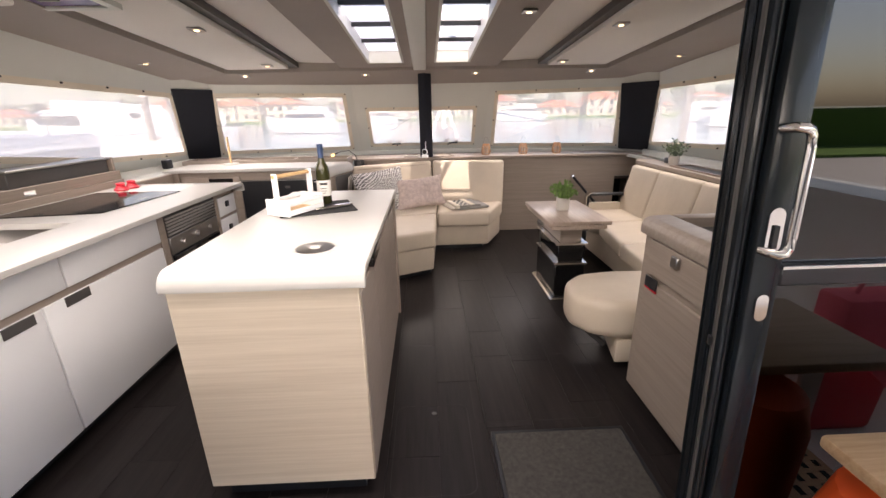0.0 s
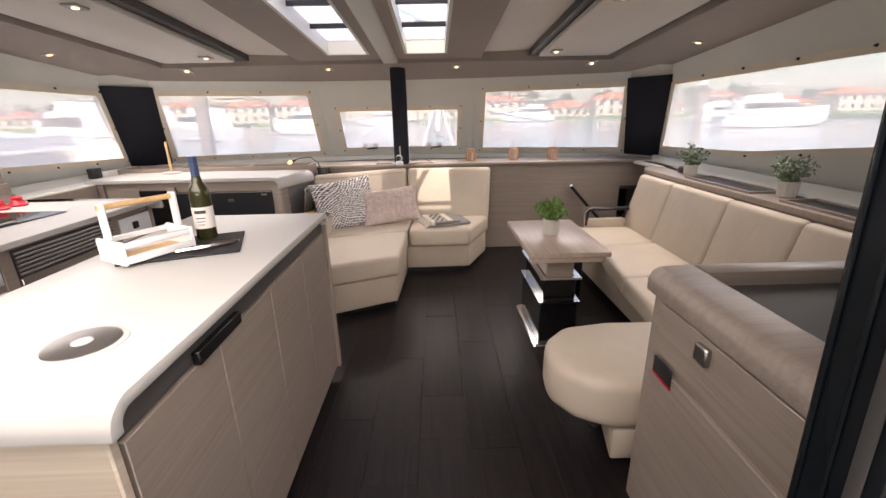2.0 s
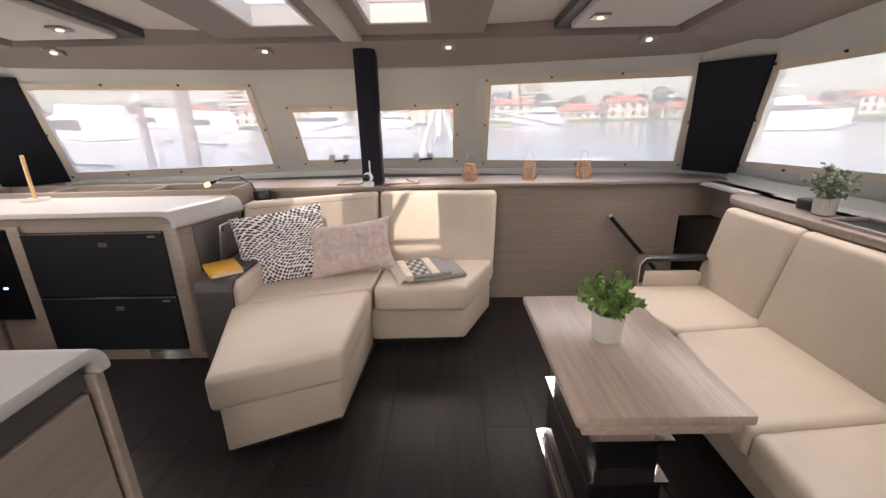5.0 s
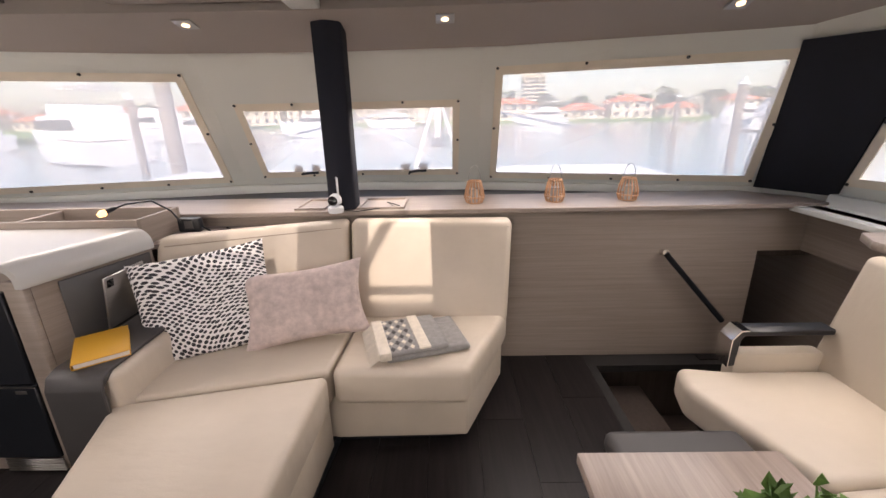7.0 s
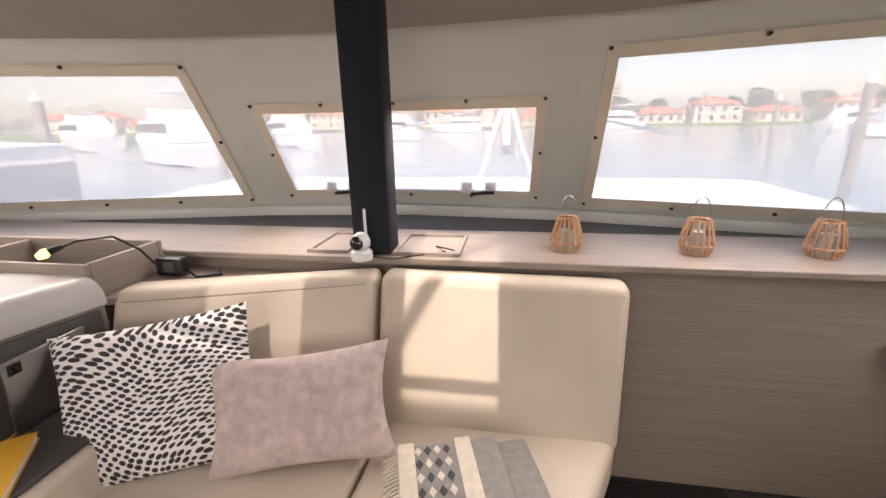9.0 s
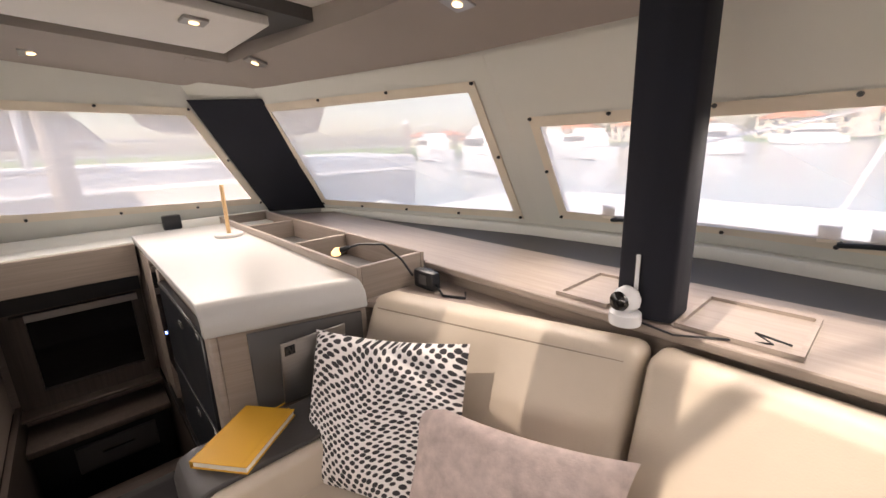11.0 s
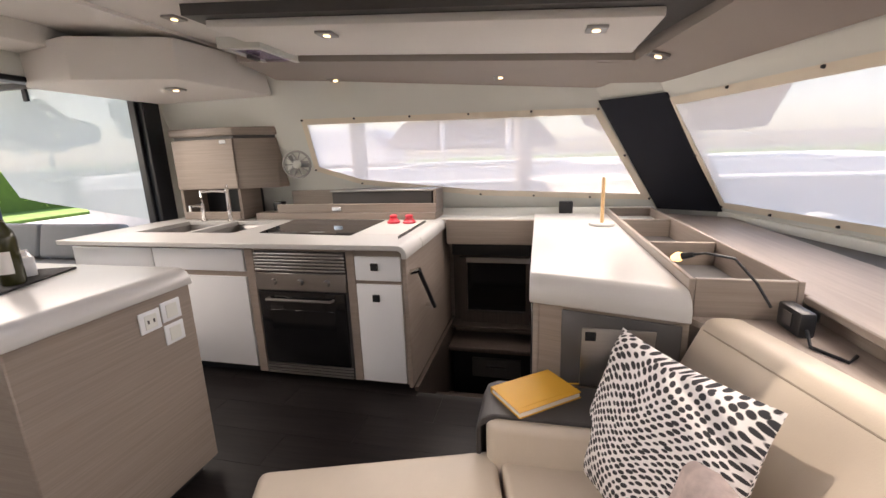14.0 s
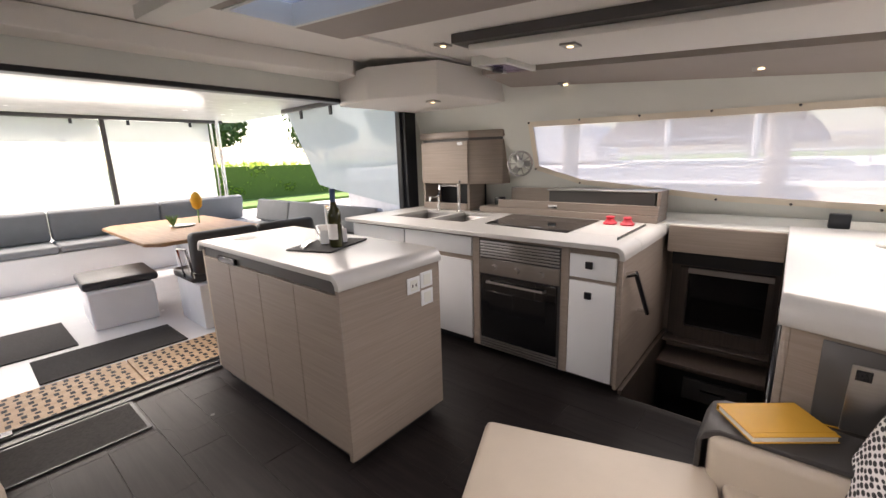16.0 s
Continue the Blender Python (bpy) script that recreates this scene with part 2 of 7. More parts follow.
# ---- mesh helpers ----
def part(name, bm, material, parent=None, label="", smooth=True):
    me = bpy.data.meshes.new(name)
    bm.normal_update()
    bm.to_mesh(me)
    bm.free()
    me.materials.append(material)
    if smooth:
        for p in me.polygons:
            p.use_smooth = True
        me.set_sharp_from_angle(angle=radians(38))
    ob = new(name, me)
    if parent is not None:
        ob.parent = parent
        ob.matrix_parent_inverse = parent.matrix_basis.inverted()
        if parent.parent is not None:
            ob.matrix_parent_inverse = Matrix.Identity(4)
    if label:
        ob["label"] = label
    return ob


def thing(name, at, label, category, group="", kind=""):
    ob = new(name)
    ob.empty_display_size = 0.1
    ob.matrix_basis = Matrix.Translation(at)
    return tagged(ob, label, category, group, kind)


def bevel(bm, w, seg=2, pick=None):
    if w > 0:
        edges = [e for e in bm.edges if pick is None or pick(e)]
        bmesh.ops.bevel(bm, geom=edges, offset=w, segments=seg, profile=0.5, affect="EDGES", clamp_overlap=True)
    return bm


def box(x0, x1, y0, y1, z0, z1, w=0.0, seg=2):
    bm = bmesh.new()
    bmesh.ops.create_cube(bm, size=1, matrix=Matrix.Translation(((x0 + x1) / 2, (y0 + y1) / 2, (z0 + z1) / 2)) @ Matrix.Diagonal((x1 - x0, y1 - y0, z1 - z0, 1)))
    return bevel(bm, w, seg)


def prism(poly, a, b, axis="z", w=0.0, seg=2, pick=None):
    """A polygon pushed from a to b along an axis; poly in (x, y), (x, z) or (y, z)."""
    def at(p, t):
        return {"z": (p[0], p[1], t), "y": (p[0], t, p[1]), "x": (t, p[0], p[1])}[axis]
    bm = bmesh.new()
    lo = [bm.verts.new(at(p, a)) for p in poly]
    hi = [bm.verts.new(at(p, b)) for p in poly]
    n = len(poly)
    bm.faces.new(lo[::-1])
    bm.faces.new(hi)
    for i in range(n):
        bm.faces.new((lo[i], lo[(i + 1) % n], hi[(i + 1) % n], hi[i]))
    bmesh.ops.recalc_face_normals(bm, faces=bm.faces)
    return bevel(bm, w, seg, pick)


def tube(points, r, seg=10, closed=False):
    """A round bar that follows the points; r is one radius or one for each point."""
    bm = bmesh.new()
    pts = [Vector(p) for p in points]
    rs = r if isinstance(r, (list, tuple)) else [r] * len(pts)
    rings = []
    up = Vector((0.13, 0.21, 0.97))
    n = len(pts)
    for i, p in enumerate(pts):
        d = (pts[(i + 1) % n] - pts[i - 1]) if closed else (pts[min(i + 1, n - 1)] - pts[max(i - 1, 0)])
        d.normalize()
        u = up.cross(d)
        if u.length < 0.05:
            u = Vector((1, 0, 0)).cross(d)
        u.normalize()
        v = d.cross(u)
        rings.append([bm.verts.new(p + (u * math.cos(k * 2 * math.pi / seg) + v * math.sin(k * 2 * math.pi / seg)) * rs[i]) for k in range(seg)])
    for i in range(n if closed else n - 1):
        q = rings[(i + 1) % n]
        for k in range(seg):
            bm.faces.new((rings[i][k], rings[i][(k + 1) % seg], q[(k + 1) % seg], q[k]))
    if not closed:
        bm.faces.new(rings[0][::-1])
        bm.faces.new(rings[-1])
    bmesh.ops.recalc_face_normals(bm, faces=bm.faces)
    return bm


def lathe(profile, at, seg=28):
    """Turns (radius, height) points round an upright axis."""
    bm = bmesh.new()
    rings = [[bm.verts.new((at[0] + r * math.cos(k * 2 * math.pi / seg), at[1] + r * math.sin(k * 2 * math.pi / seg), at[2] + z)) for k in range(seg)] for r, z in profile]
    for a, b in zip(rings, rings[1:]):
        for k in range(seg):
            bm.faces.new((a[k], a[(k + 1) % seg], b[(k + 1) % seg], b[k]))
    bm.faces.new(rings[0][::-1])
    bm.faces.new(rings[-1])
    bmesh.ops.recalc_face_normals(bm, faces=bm.faces)
    return bm


def turned(bm, m):
    bmesh.ops.transform(bm, matrix=m, verts=bm.verts)
    return bm


def ring_sheet(outer, inner, to3d, thick):
    """A flat ring between two loops of the same length, with thickness; loops in plane coordinates."""
    bm = bmesh.new()
    n = len(outer)
    rows = [[bm.verts.new(to3d(p, d)) for p in loop] for d in (0, thick) for loop in (outer, inner)]
    for i in range(n):
        j = (i + 1) % n
        bm.faces.new((rows[0][i], rows[0][j], rows[1][j], rows[1][i]))
        bm.faces.new((rows[2][j], rows[2][i], rows[3][i], rows[3][j]))
        bm.faces.new((rows[0][j], rows[0][i], rows[2][i], rows[2][j]))
        bm.faces.new((rows[1][i], rows[1][j], rows[3][j], rows[3][i]))
    bmesh.ops.recalc_face_normals(bm, faces=bm.faces)
    return bm


def sheet(loop, to3d, thick):
    bm = bmesh.new()
    lo = [bm.verts.new(to3d(p, 0)) for p in loop]
    hi = [bm.verts.new(to3d(p, thick)) for p in loop]
    n = len(loop)
    bm.faces.new(lo[::-1])
    bm.faces.new(hi)
    for i in range(n):
        bm.faces.new((lo[i], lo[(i + 1) % n], hi[(i + 1) % n], hi[i]))
    bmesh.ops.recalc_face_normals(bm, faces=bm.faces)
    return bm


def holed(outer, holes, to3d, thick):
    """A wall panel with openings that go through it."""
    bm = bmesh.new()
    edges = []
    for loop in [outer] + holes:
        vs = [bm.verts.new((p[0], p[1], 0)) for p in loop]
        edges += [bm.edges.new((vs[i], vs[(i + 1) % len(vs)])) for i in range(len(vs))]
    bmesh.ops.triangle_fill(bm, use_beauty=True, use_dissolve=False, edges=edges)
    geom = bmesh.ops.extrude_face_region(bm, geom=bm.faces[:] )
    moved = [g for g in geom["geom"] if isinstance(g, bmesh.types.BMVert)]
    tops = set(moved)
    for v in bm.verts:
        v.co = to3d((v.co.x, v.co.y), thick if v in tops else 0)
    bmesh.ops.recalc_face_normals(bm, faces=bm.faces)
    return bm


def shrink(loop, d):
    """The loop drawn in by d on all sides."""
    n = len(loop)
    area = sum(loop[i][0] * loop[(i + 1) % n][1] - loop[(i + 1) % n][0] * loop[i][1] for i in range(n))
    s = 1 if area > 0 else -1
    out = []
    for i in range(n):
        p, a, b = Vector(loop[i]), Vector(loop[i - 1]), Vector(loop[(i + 1) % n])
        u, v = (p - a).normalized(), (b - p).normalized()
        nu, nv = Vector((-u.y, u.x)) * s, Vector((-v.y, v.x)) * s
        k = (nu + nv) / max(0.3, 1 + nu.dot(nv))
        out.append(tuple(p + k * d))
    return out


def structure(name, bm, material, label, category, smooth=True):
    return tagged(part(name, bm, material, None, "", smooth), label, category, "", "structure")

# ---- shell of the saloon ----
CX = -0.03
SLOPE = 0.075


def zc(y):
    """Height of the headliner, which rises towards the stern."""
    return 1.935 + (5.3 - y) * SLOPE


def edge_at(top, bottom, z):
    k = (1.82 - z) / 0.92
    return (top[0] + (bottom[0] - top[0]) * k, top[1] + (bottom[1] - top[1]) * k)


def corner_s(z):
    return edge_at((2.53, 4.98), (2.80, 5.555), z)


def corner_f(z):
    return edge_at((2.31, 5.315), (2.62, 5.88), z)


def corner_m(z):
    return edge_at((0.85, 5.80), (0.85, 6.33), z)


def corner_c(z):
    return edge_at((0.0, 5.87), (0.0, 6.42), z)


def on_front(p, d):
    """(x from the centre line, z) on the raked windscreen; d is outwards."""
    x, z = p
    ax = abs(x)
    a, b = (corner_c(z), corner_m(z)) if ax < 0.85 else (corner_m(z), corner_f(z))
    k = (ax - a[0]) / (b[0] - a[0])
    return (CX + x, a[1] + (b[1] - a[1]) * k + d, z)


def on_side(s):
    def to3d(p, d):
        y, z = p
        return (CX + s * (corner_s(z)[0] + d), y, z)
    return to3d


W_OUT = [(-2.495, 1.025), (-0.965, 1.025), (-0.955, 1.67), (-2.325, 1.674)]
W_OUT_S = [(2.495, 1.025), (2.325, 1.674), (0.955, 1.67), (0.965, 1.025)]
W_MID = [(-0.685, 1.05), (0, 1.05), (0.685, 1.05), (0.69, 1.50), (0, 1.50), (-0.69, 1.50)]
W_SIDE = [(5.385, 1.062), (5.0, 1.663), (2.77, 1.70), (2.785, 1.335), (3.17, 1.217), (4.165, 1.11)]

front_port = structure("wall_front_port", holed([(-2.637, 0.86), (-0.85, 0.86), (-0.85, 1.86), (-2.302, 1.86)], [W_OUT], on_front, 0.05), PAINT_WHITE, "white painted window surround under the dark headliner", "wall", False)
front_mid = structure("wall_front_middle", holed([(-0.85, 0.86), (0, 0.86), (0.85, 0.86), (0.85, 1.86), (0, 1.86), (-0.85, 1.86)], [W_MID], on_front, 0.05), PAINT_WHITE, "white painted windscreen surround with two hatches", "wall", False)
front_star = structure("wall_front_starboard", holed([(2.637, 0.86), (2.302, 1.86), (0.85, 1.86), (0.85, 0.86)], [W_OUT_S], on_front, 0.05), PAINT_WHITE, "white painted window surround beside the stairs", "wall", False)


def y_s(z):
    return corner_s(z)[1]


for s, nm in ((-1, "port"), (1, "starboard")):
    structure("wall_side_" + nm, holed([(1.36, 0.86), (y_s(0.86), 0.86), (y_s(2.0), 2.0), (1.36, 2.22)], [W_SIDE], on_side(s), 0.05), PAINT_WHITE, "white painted cabin side above the sill", "wall", False)
    # corner pillar with black cloth panel
    bm = bmesh.new()
    zs = (0.86, 1.90)
    q = [(CX + s * (c(z)[0] + o), c(z)[1] + o, z) for z in zs for c in (corner_s, corner_f) for o in (0.0, 0.05)]
    vs = [bm.verts.new(p) for p in q]
    for f in ((0, 2, 6, 4), (1, 5, 7, 3), (0, 4, 5, 1), (2, 3, 7, 6), (4, 6, 7, 5), (0, 1, 3, 2)):
        bm.faces.new([vs[i] for i in f])
    bmesh.ops.recalc_face_normals(bm, faces=bm.faces)
    structure("pillar_" + nm, bm, PAINT_WHITE, "white corner pillar between side window and windscreen", "wall", False)
    bm = bmesh.new()
    q = []
    for z in (0.965, 1.735):
        a, b = Vector(corner_s(z)), Vector(corner_f(z))
        d = (b - a).normalized()
        n = Vector((-d.y, d.x)) * -1
        if n.x > 0:
            n = -n
        for p in (a - d * 0.02, b + d * 0.02):
            for o in (0.012, 0.03):
                r = p + n * o
                q.append((CX + s * r.x, r.y, z))
    vs = [bm.verts.new(p) for p in q]
    for f in ((0, 2, 6, 4), (1, 5, 7, 3), (0, 4, 5, 1), (2, 3, 7, 6), (4, 6, 7, 5), (0, 1, 3, 2)):
        bm.faces.new([vs[i] for i in f])
    bmesh.ops.recalc_face_normals(bm, faces=bm.faces)
    bevel(bm, 0.004, 1)
    tagged(part("pillar_cover", bm, BLACK_CLOTH), "black cloth cover on the corner pillar", "pillar cover", "pillar covers")
    # lower hull side, sill ledge under the side window
    structure("wall_hull_" + nm, box(min(CX + s * 2.77, CX + s * 2.85), max(CX + s * 2.77, CX + s * 2.85), 1.36, 6.6, -1.3, 0.90), VENEER, "taupe wood veneer lining of the hull side", "wall", False)
    structure("ledge_" + nm, prism([(CX + s * 2.50, 0.90), (CX + s * 2.80, 0.90), (CX + s * 2.74, 0.985), (CX + s * 2.70, 0.985), (CX + s * 2.68, 0.93), (CX + s * 2.50, 0.93)], 2.45 if s < 0 else 2.35, 5.46, "y", 0.004, 1), PAINT_WHITE, "white ledge below the side window", "ledge")
structure("wall_hull_bow", box(-2.9, 2.85, 6.5, 6.6, -1.3, 0.92), PAINT_WHITE, "plain white bulkhead below the windscreen", "wall", False)
structure("ledge_front", prism([(CX - 2.72, 5.86), (CX - 0.85, 6.30), (CX, 6.38), (CX + 0.85, 6.30), (CX + 2.72, 5.86), (CX + 2.6, 5.83), (CX + 0.85, 6.22), (CX, 6.30), (CX - 0.85, 6.22), (CX - 2.6, 5.83)], 0.90, 0.97, "z", 0.01, 2), PAINT_WHITE, "white curved ledge along the windscreen", "ledge")


def window(name, loop, to3d, label, snaps, handle=None):
    w = thing(name, to3d(loop[0], 0), label, "window", "", "structure")
    big = shrink(loop, -0.028)
    part("window_frame", ring_sheet(big, shrink(loop, 0.016), lambda p, d: to3d(p, d - 0.012), 0.008), CREAM_TAPE, w, "cream webbing tape edge", False)
    p = part("pane", sheet(shrink(loop, 0.015), lambda p, d: to3d(p, d - 0.008), 0.002), PORT_SHADE, w, "white woven sun mesh", False)
    n = len(big)
    for i in range(n):
        a, b = Vector(big[i]), Vector(big[(i + 1) % n])
        k = max(1, round((b - a).length / snaps))
        for j in range(k):
            c = a.lerp(b, j / k)
            c = c + (Vector(loop[i]).lerp(Vector(loop[(i + 1) % n]), j / k) - c) * 0.35
            o = Vector(to3d(tuple(c), -0.014))
            o2 = Vector(to3d(tuple(c), -0.026))
            part("snap", tube([o, o2], [0.009, 0.006], 8), BLACK, w)
    if handle:
        for hx in handle:
            o = Vector(to3d((hx, 1.05), -0.02))
            part("handle", tube([o, o + Vector((0, -0.035, 0)), o + Vector((0.06, -0.045, 0.008)), o + Vector((0.12, -0.03, 0.008))], 0.009, 8), BLACK, w, "black hatch handle")
            for k in (-0.03, 0.10):
                part("tape_tab", turned(box(-0.03, 0.03, -0.003, 0.003, -0.03, 0.03, 0.001, 1), Matrix.Translation(o + Vector((k, -0.012, 0.03)))), CREAM_TAPE, w)
    return w


window("window_1", W_OUT, on_front, "wide windscreen pane behind a white sun mesh", 0.42)
window("window_2", W_MID, on_front, "low opening hatch behind a white sun mesh", 0.3, (-0.42, 0.36))
window("window_3", W_OUT_S, on_front, "wide windscreen pane behind a white sun mesh", 0.42)
window("window_4", W_SIDE, on_side(-1), "long side window over the galley behind sun mesh", 0.5)
window("window_5", W_SIDE, on_side(1), "long side window over the sofa behind sun mesh", 0.5)


# ---- headliner ----
def slab(name, poly, lo, hi, mat, label, bev=0.0, parent=None):
    """A ceiling panel that follows the slope of the roof, from lo to hi above it."""
    bm = prism(poly, 0, 1, "z")
    for v in bm.verts:
        v.co.z = zc(v.co.y) + (lo if v.co.z < 0.5 else hi)
    bevel(bm, bev, 2)
    return structure(name, bm, mat, label, "ceiling", bev > 0)


def rect(x0, x1, y0, y1):
    return [(x0, y0), (x1, y0), (x1, y1), (x0, y1)]


Y0, Y1 = 1.36, 5.26
SK0, SK1 = 2.45, 5.06
slab("ceiling_aft", rect(-2.6, 2.55, Y0, SK0 - 0.02), 0.035, 0.12, HEADLINER, "pale grey headliner above the doorway")
for s, nm in ((-1, "port"), (1, "starboard")):
    def X(v):
        return CX + s * v

    def R(a, b, y0, y1):
        return rect(min(X(a), X(b)), max(X(a), X(b)), y0, y1)
    slab("ceiling_strip_inner_" + nm, R(0.07, 0.155, SK0 - 0.02, Y1 + 0.05), 0.0, 0.12, TAUPE, "taupe headliner strip beside the skylight")
    slab("ceiling_strip_outer_" + nm, R(0.53, 0.86, SK0 - 0.02, Y1 + 0.05), 0.0, 0.12, TAUPE, "taupe headliner strip beside the skylight")
    slab("ceiling_strip_end_" + nm, R(0.155, 0.53, SK1, Y1 + 0.05), 0.0, 0.12, TAUPE, "taupe headliner strip ahead of the skylight")
    slab("ceiling_recess_" + nm, R(0.86, 2.6, SK0 - 0.02, 5.42), 0.055, 0.12, HEADLINER, "pale grey recessed headliner")
    slab("ceiling_panel_" + nm, R(1.36, 1.99, 2.98, 5.10), -0.04, 0.0, HEADLINER, "pale headliner panel with a shadow gap", 0.008)
    # No real recess: the gap's shadow is the dark grey of this slab.
    slab("ceiling_gap_" + nm, R(1.30, 2.10, 2.90, 5.30), 0.001, 0.054, DARK_GREY, "dark grey slab round the headliner panel, the gap's shadow as colour")
    # outer soffit that slopes down towards the side windows
    bm = bmesh.new()
    pts = []
    for y in (2.62, 5.28):
        z = zc(y)
        xo = corner_s(1.80)[0] + 0.02
        for (x, dz) in ((2.03, -0.068), (2.03, 0.05), (xo + 0.06, 0.05), (xo, -0.125)):
            pts.append(bm.verts.new((X(x), y if x < 2.3 else min(y, 4.99), z + dz)))
    for i in range(4):
        j = (i + 1) % 4
        bm.faces.new((pts[i], pts[j], pts[4 + j], pts[4 + i]))
    bm.faces.new(pts[:4][::-1])
    bm.faces.new(pts[4:])
    bmesh.ops.recalc_face_normals(bm, faces=bm.faces)
    structure("soffit_side_" + nm, bm, TAUPE, "taupe sloping soffit above the side window", "soffit", False)

slab("ceiling_beam", rect(CX - 0.07, CX + 0.07, 2.0, 5.34), -0.03, 0.1, PAINT_WHITE, "white centre beam between the skylights", 0.012)

# front valance: three sloping facets that carry the spots
val = bmesh.new()
inner = [(-2.10, 5.11), (-1.0, 5.32), (0.0, 5.36), (1.0, 5.32), (2.10, 5.11)]
outer = [(-2.36, 5.33), (-0.95, 5.72), (0.0, 5.80), (0.95, 5.72), (2.36, 5.33)]
rows = []
for (xi, yi), (xo, yo) in zip(inner, outer):
    rows.append([val.verts.new((CX + xi, yi, zc(5.3) - (0.06 if abs(xi) > 2 else 0.03))), val.verts.new((CX + xo, yo, 1.79)), val.verts.new((CX + xo, yo + 0.12, 1.95)), val.verts.new((CX + xi, yi, zc(5.3) + 0.1))])
for a, b in zip(rows, rows[1:]):
    for i in range(4):
        val.faces.new((a[i], b[i], b[(i + 1) % 4], a[(i + 1) % 4]))
val.faces.new(rows[0])
val.faces.new(rows[-1][::-1])
bmesh.ops.recalc_face_normals(val, faces=val.faces)
structure("valance_front", val, TAUPE, "taupe sloping valance above the windscreen", "soffit", False)
for s in (-1, 1):
    c = bmesh.new()
    v = [c.verts.new(p) for p in ((CX + s * 2.08, 5.12, zc(5.3) - 0.060), (CX + s * 2.06, 4.93, zc(4.99) - 0.070), (CX + s * 2.54, 4.97, zc(4.99) - 0.117), (CX + s * 2.345, 5.33, 1.79),
                                  (CX + s * 2.08, 5.26, 2.02), (CX + s * 2.10, 4.95, 2.02), (CX + s * 2.60, 4.97, 2.02), (CX + s * 2.40, 5.40, 2.02))]
    for f in ((0, 1, 2, 3), (4, 7, 6, 5), (0, 4, 5, 1), (1, 5, 6, 2), (2, 6, 7, 3), (3, 7, 4, 0)):
        c.faces.new([v[i] for i in f])
    bmesh.ops.recalc_face_normals(c, faces=c.faces)
    structure("soffit_corner_" + ("port" if s < 0 else "starboard"), c, TAUPE, "taupe soffit facet in the corner", "soffit", False)
slab("roof_deck", rect(-2.75, 2.7, 5.0, 5.98), 0.13, 0.16, GELCOAT, "white deck moulding over the windscreen")
slab("roof_side_port", rect(-2.75, -0.62, 1.2, 5.0), 0.125, 0.16, GELCOAT, "white cabin roof moulding")
slab("roof_side_starboard", rect(0.56, 2.7, 1.2, 5.0), 0.125, 0.16, GELCOAT, "white cabin roof moulding")
slab("roof_aft", rect(-0.62, 0.56, 1.2, 2.4), 0.125, 0.16, GELCOAT, "white cabin roof moulding")

for s, mat, lab in ((-1, FROST, "long roof skylight with frosted bluish panes"), (1, CLEAR_FROST, "long roof skylight with clear panes")):
    x0, x1 = sorted((CX + s * 0.155, CX + s * 0.53))
    sk = thing("skylight", ((x0 + x1) / 2, 3.7, zc(3.7)), lab, "skylight", "skylights", "structure")

    def sloped(bm):
        for v in bm.verts:
            v.co.z += zc(v.co.y)
        return bm
    for a, b, c, d in ((x0, x0 + 0.022, SK0, SK1), (x1 - 0.022, x1, SK0, SK1), (x0 + 0.022, x1 - 0.022, SK0, SK0 + 0.03), (x0 + 0.022, x1 - 0.022, SK1 - 0.03, SK1)):
        part("window_frame", sloped(box(a, b, c, d, -0.006, 0.12)), PAINT_WHITE, sk, "", False)
    n = 5
    for i in range(n):
        a = SK0 + 0.03 + (SK1 - SK0 - 0.06) * i / n
        b = SK0 + 0.03 + (SK1 - SK0 - 0.06) * (i + 1) / n
        p = part("pane", sloped(box(x0 + 0.022, x1 - 0.022, a + 0.012, b - 0.012, 0.10, 0.108)), mat, sk, "", False)
        if i:
            part("bar", sloped(box(x0 + 0.022, x1 - 0.022, a - 0.011, a + 0.011, 0.07, 0.112)), BLACK, sk, "", False)

# port aft lower soffit box with chamfered corner
structure("soffit_aft_port", prism([(-2.66, 1.42), (-1.58, 1.42), (-1.50, 1.9), (-1.72, 2.45), (-2.66, 2.55)], 1.915, 2.16, "z", 0.012, 2), HEADLINER, "pale lowered soffit box above the sink", "soffit")
structure("soffit_door", prism([(-2.6, 1.43), (2.5, 1.43), (2.5, 1.62), (-0.5, 1.66), (-1.5, 1.75)], 2.12, 2.24, "z", 0.01, 2), HEADLINER, "pale cornice over the doorway", "soffit")


def spot_lamp(x, y, z, tilt=(0, 0)):
    """A square chrome ceiling spot with a small lit disc."""
    m = pose(x, y, z, tilt[0], tilt[1], 0)
    t = thing("ceiling_spot", (x, y, z), "small square chrome ceiling spot, lit", "ceiling spot", "ceiling spots")
    part("bezel", turned(box(-0.045, 0.045, -0.045, 0.045, -0.007, 0.006, 0.002, 1), m), STEEL, t)
    part("bulb", turned(lathe([(0.017, -0.011), (0.019, -0.004)], (0, 0, 0), 14), m), LAMP_GLOW, t, "lit warm lens")


for sx, yy, zz, tl in ((-1.885, 5.20, 1.862, (-20, 0)), (-0.648, 5.44, 1.878, (-14, 0)), (0.604, 5.44, 1.878, (-14, 0)), (1.848, 5.20, 1.862, (-20, 0))):
    spot_lamp(sx, yy, zz, tl)
for s in (-1, 1):
    for yy, xx in ((4.36, 2.355), (3.12, 2.45)):
        spot_lamp(CX + s * xx, yy, zc(yy) - 0.068 - (xx - 2.03) * 0.107, (4, s * 6))
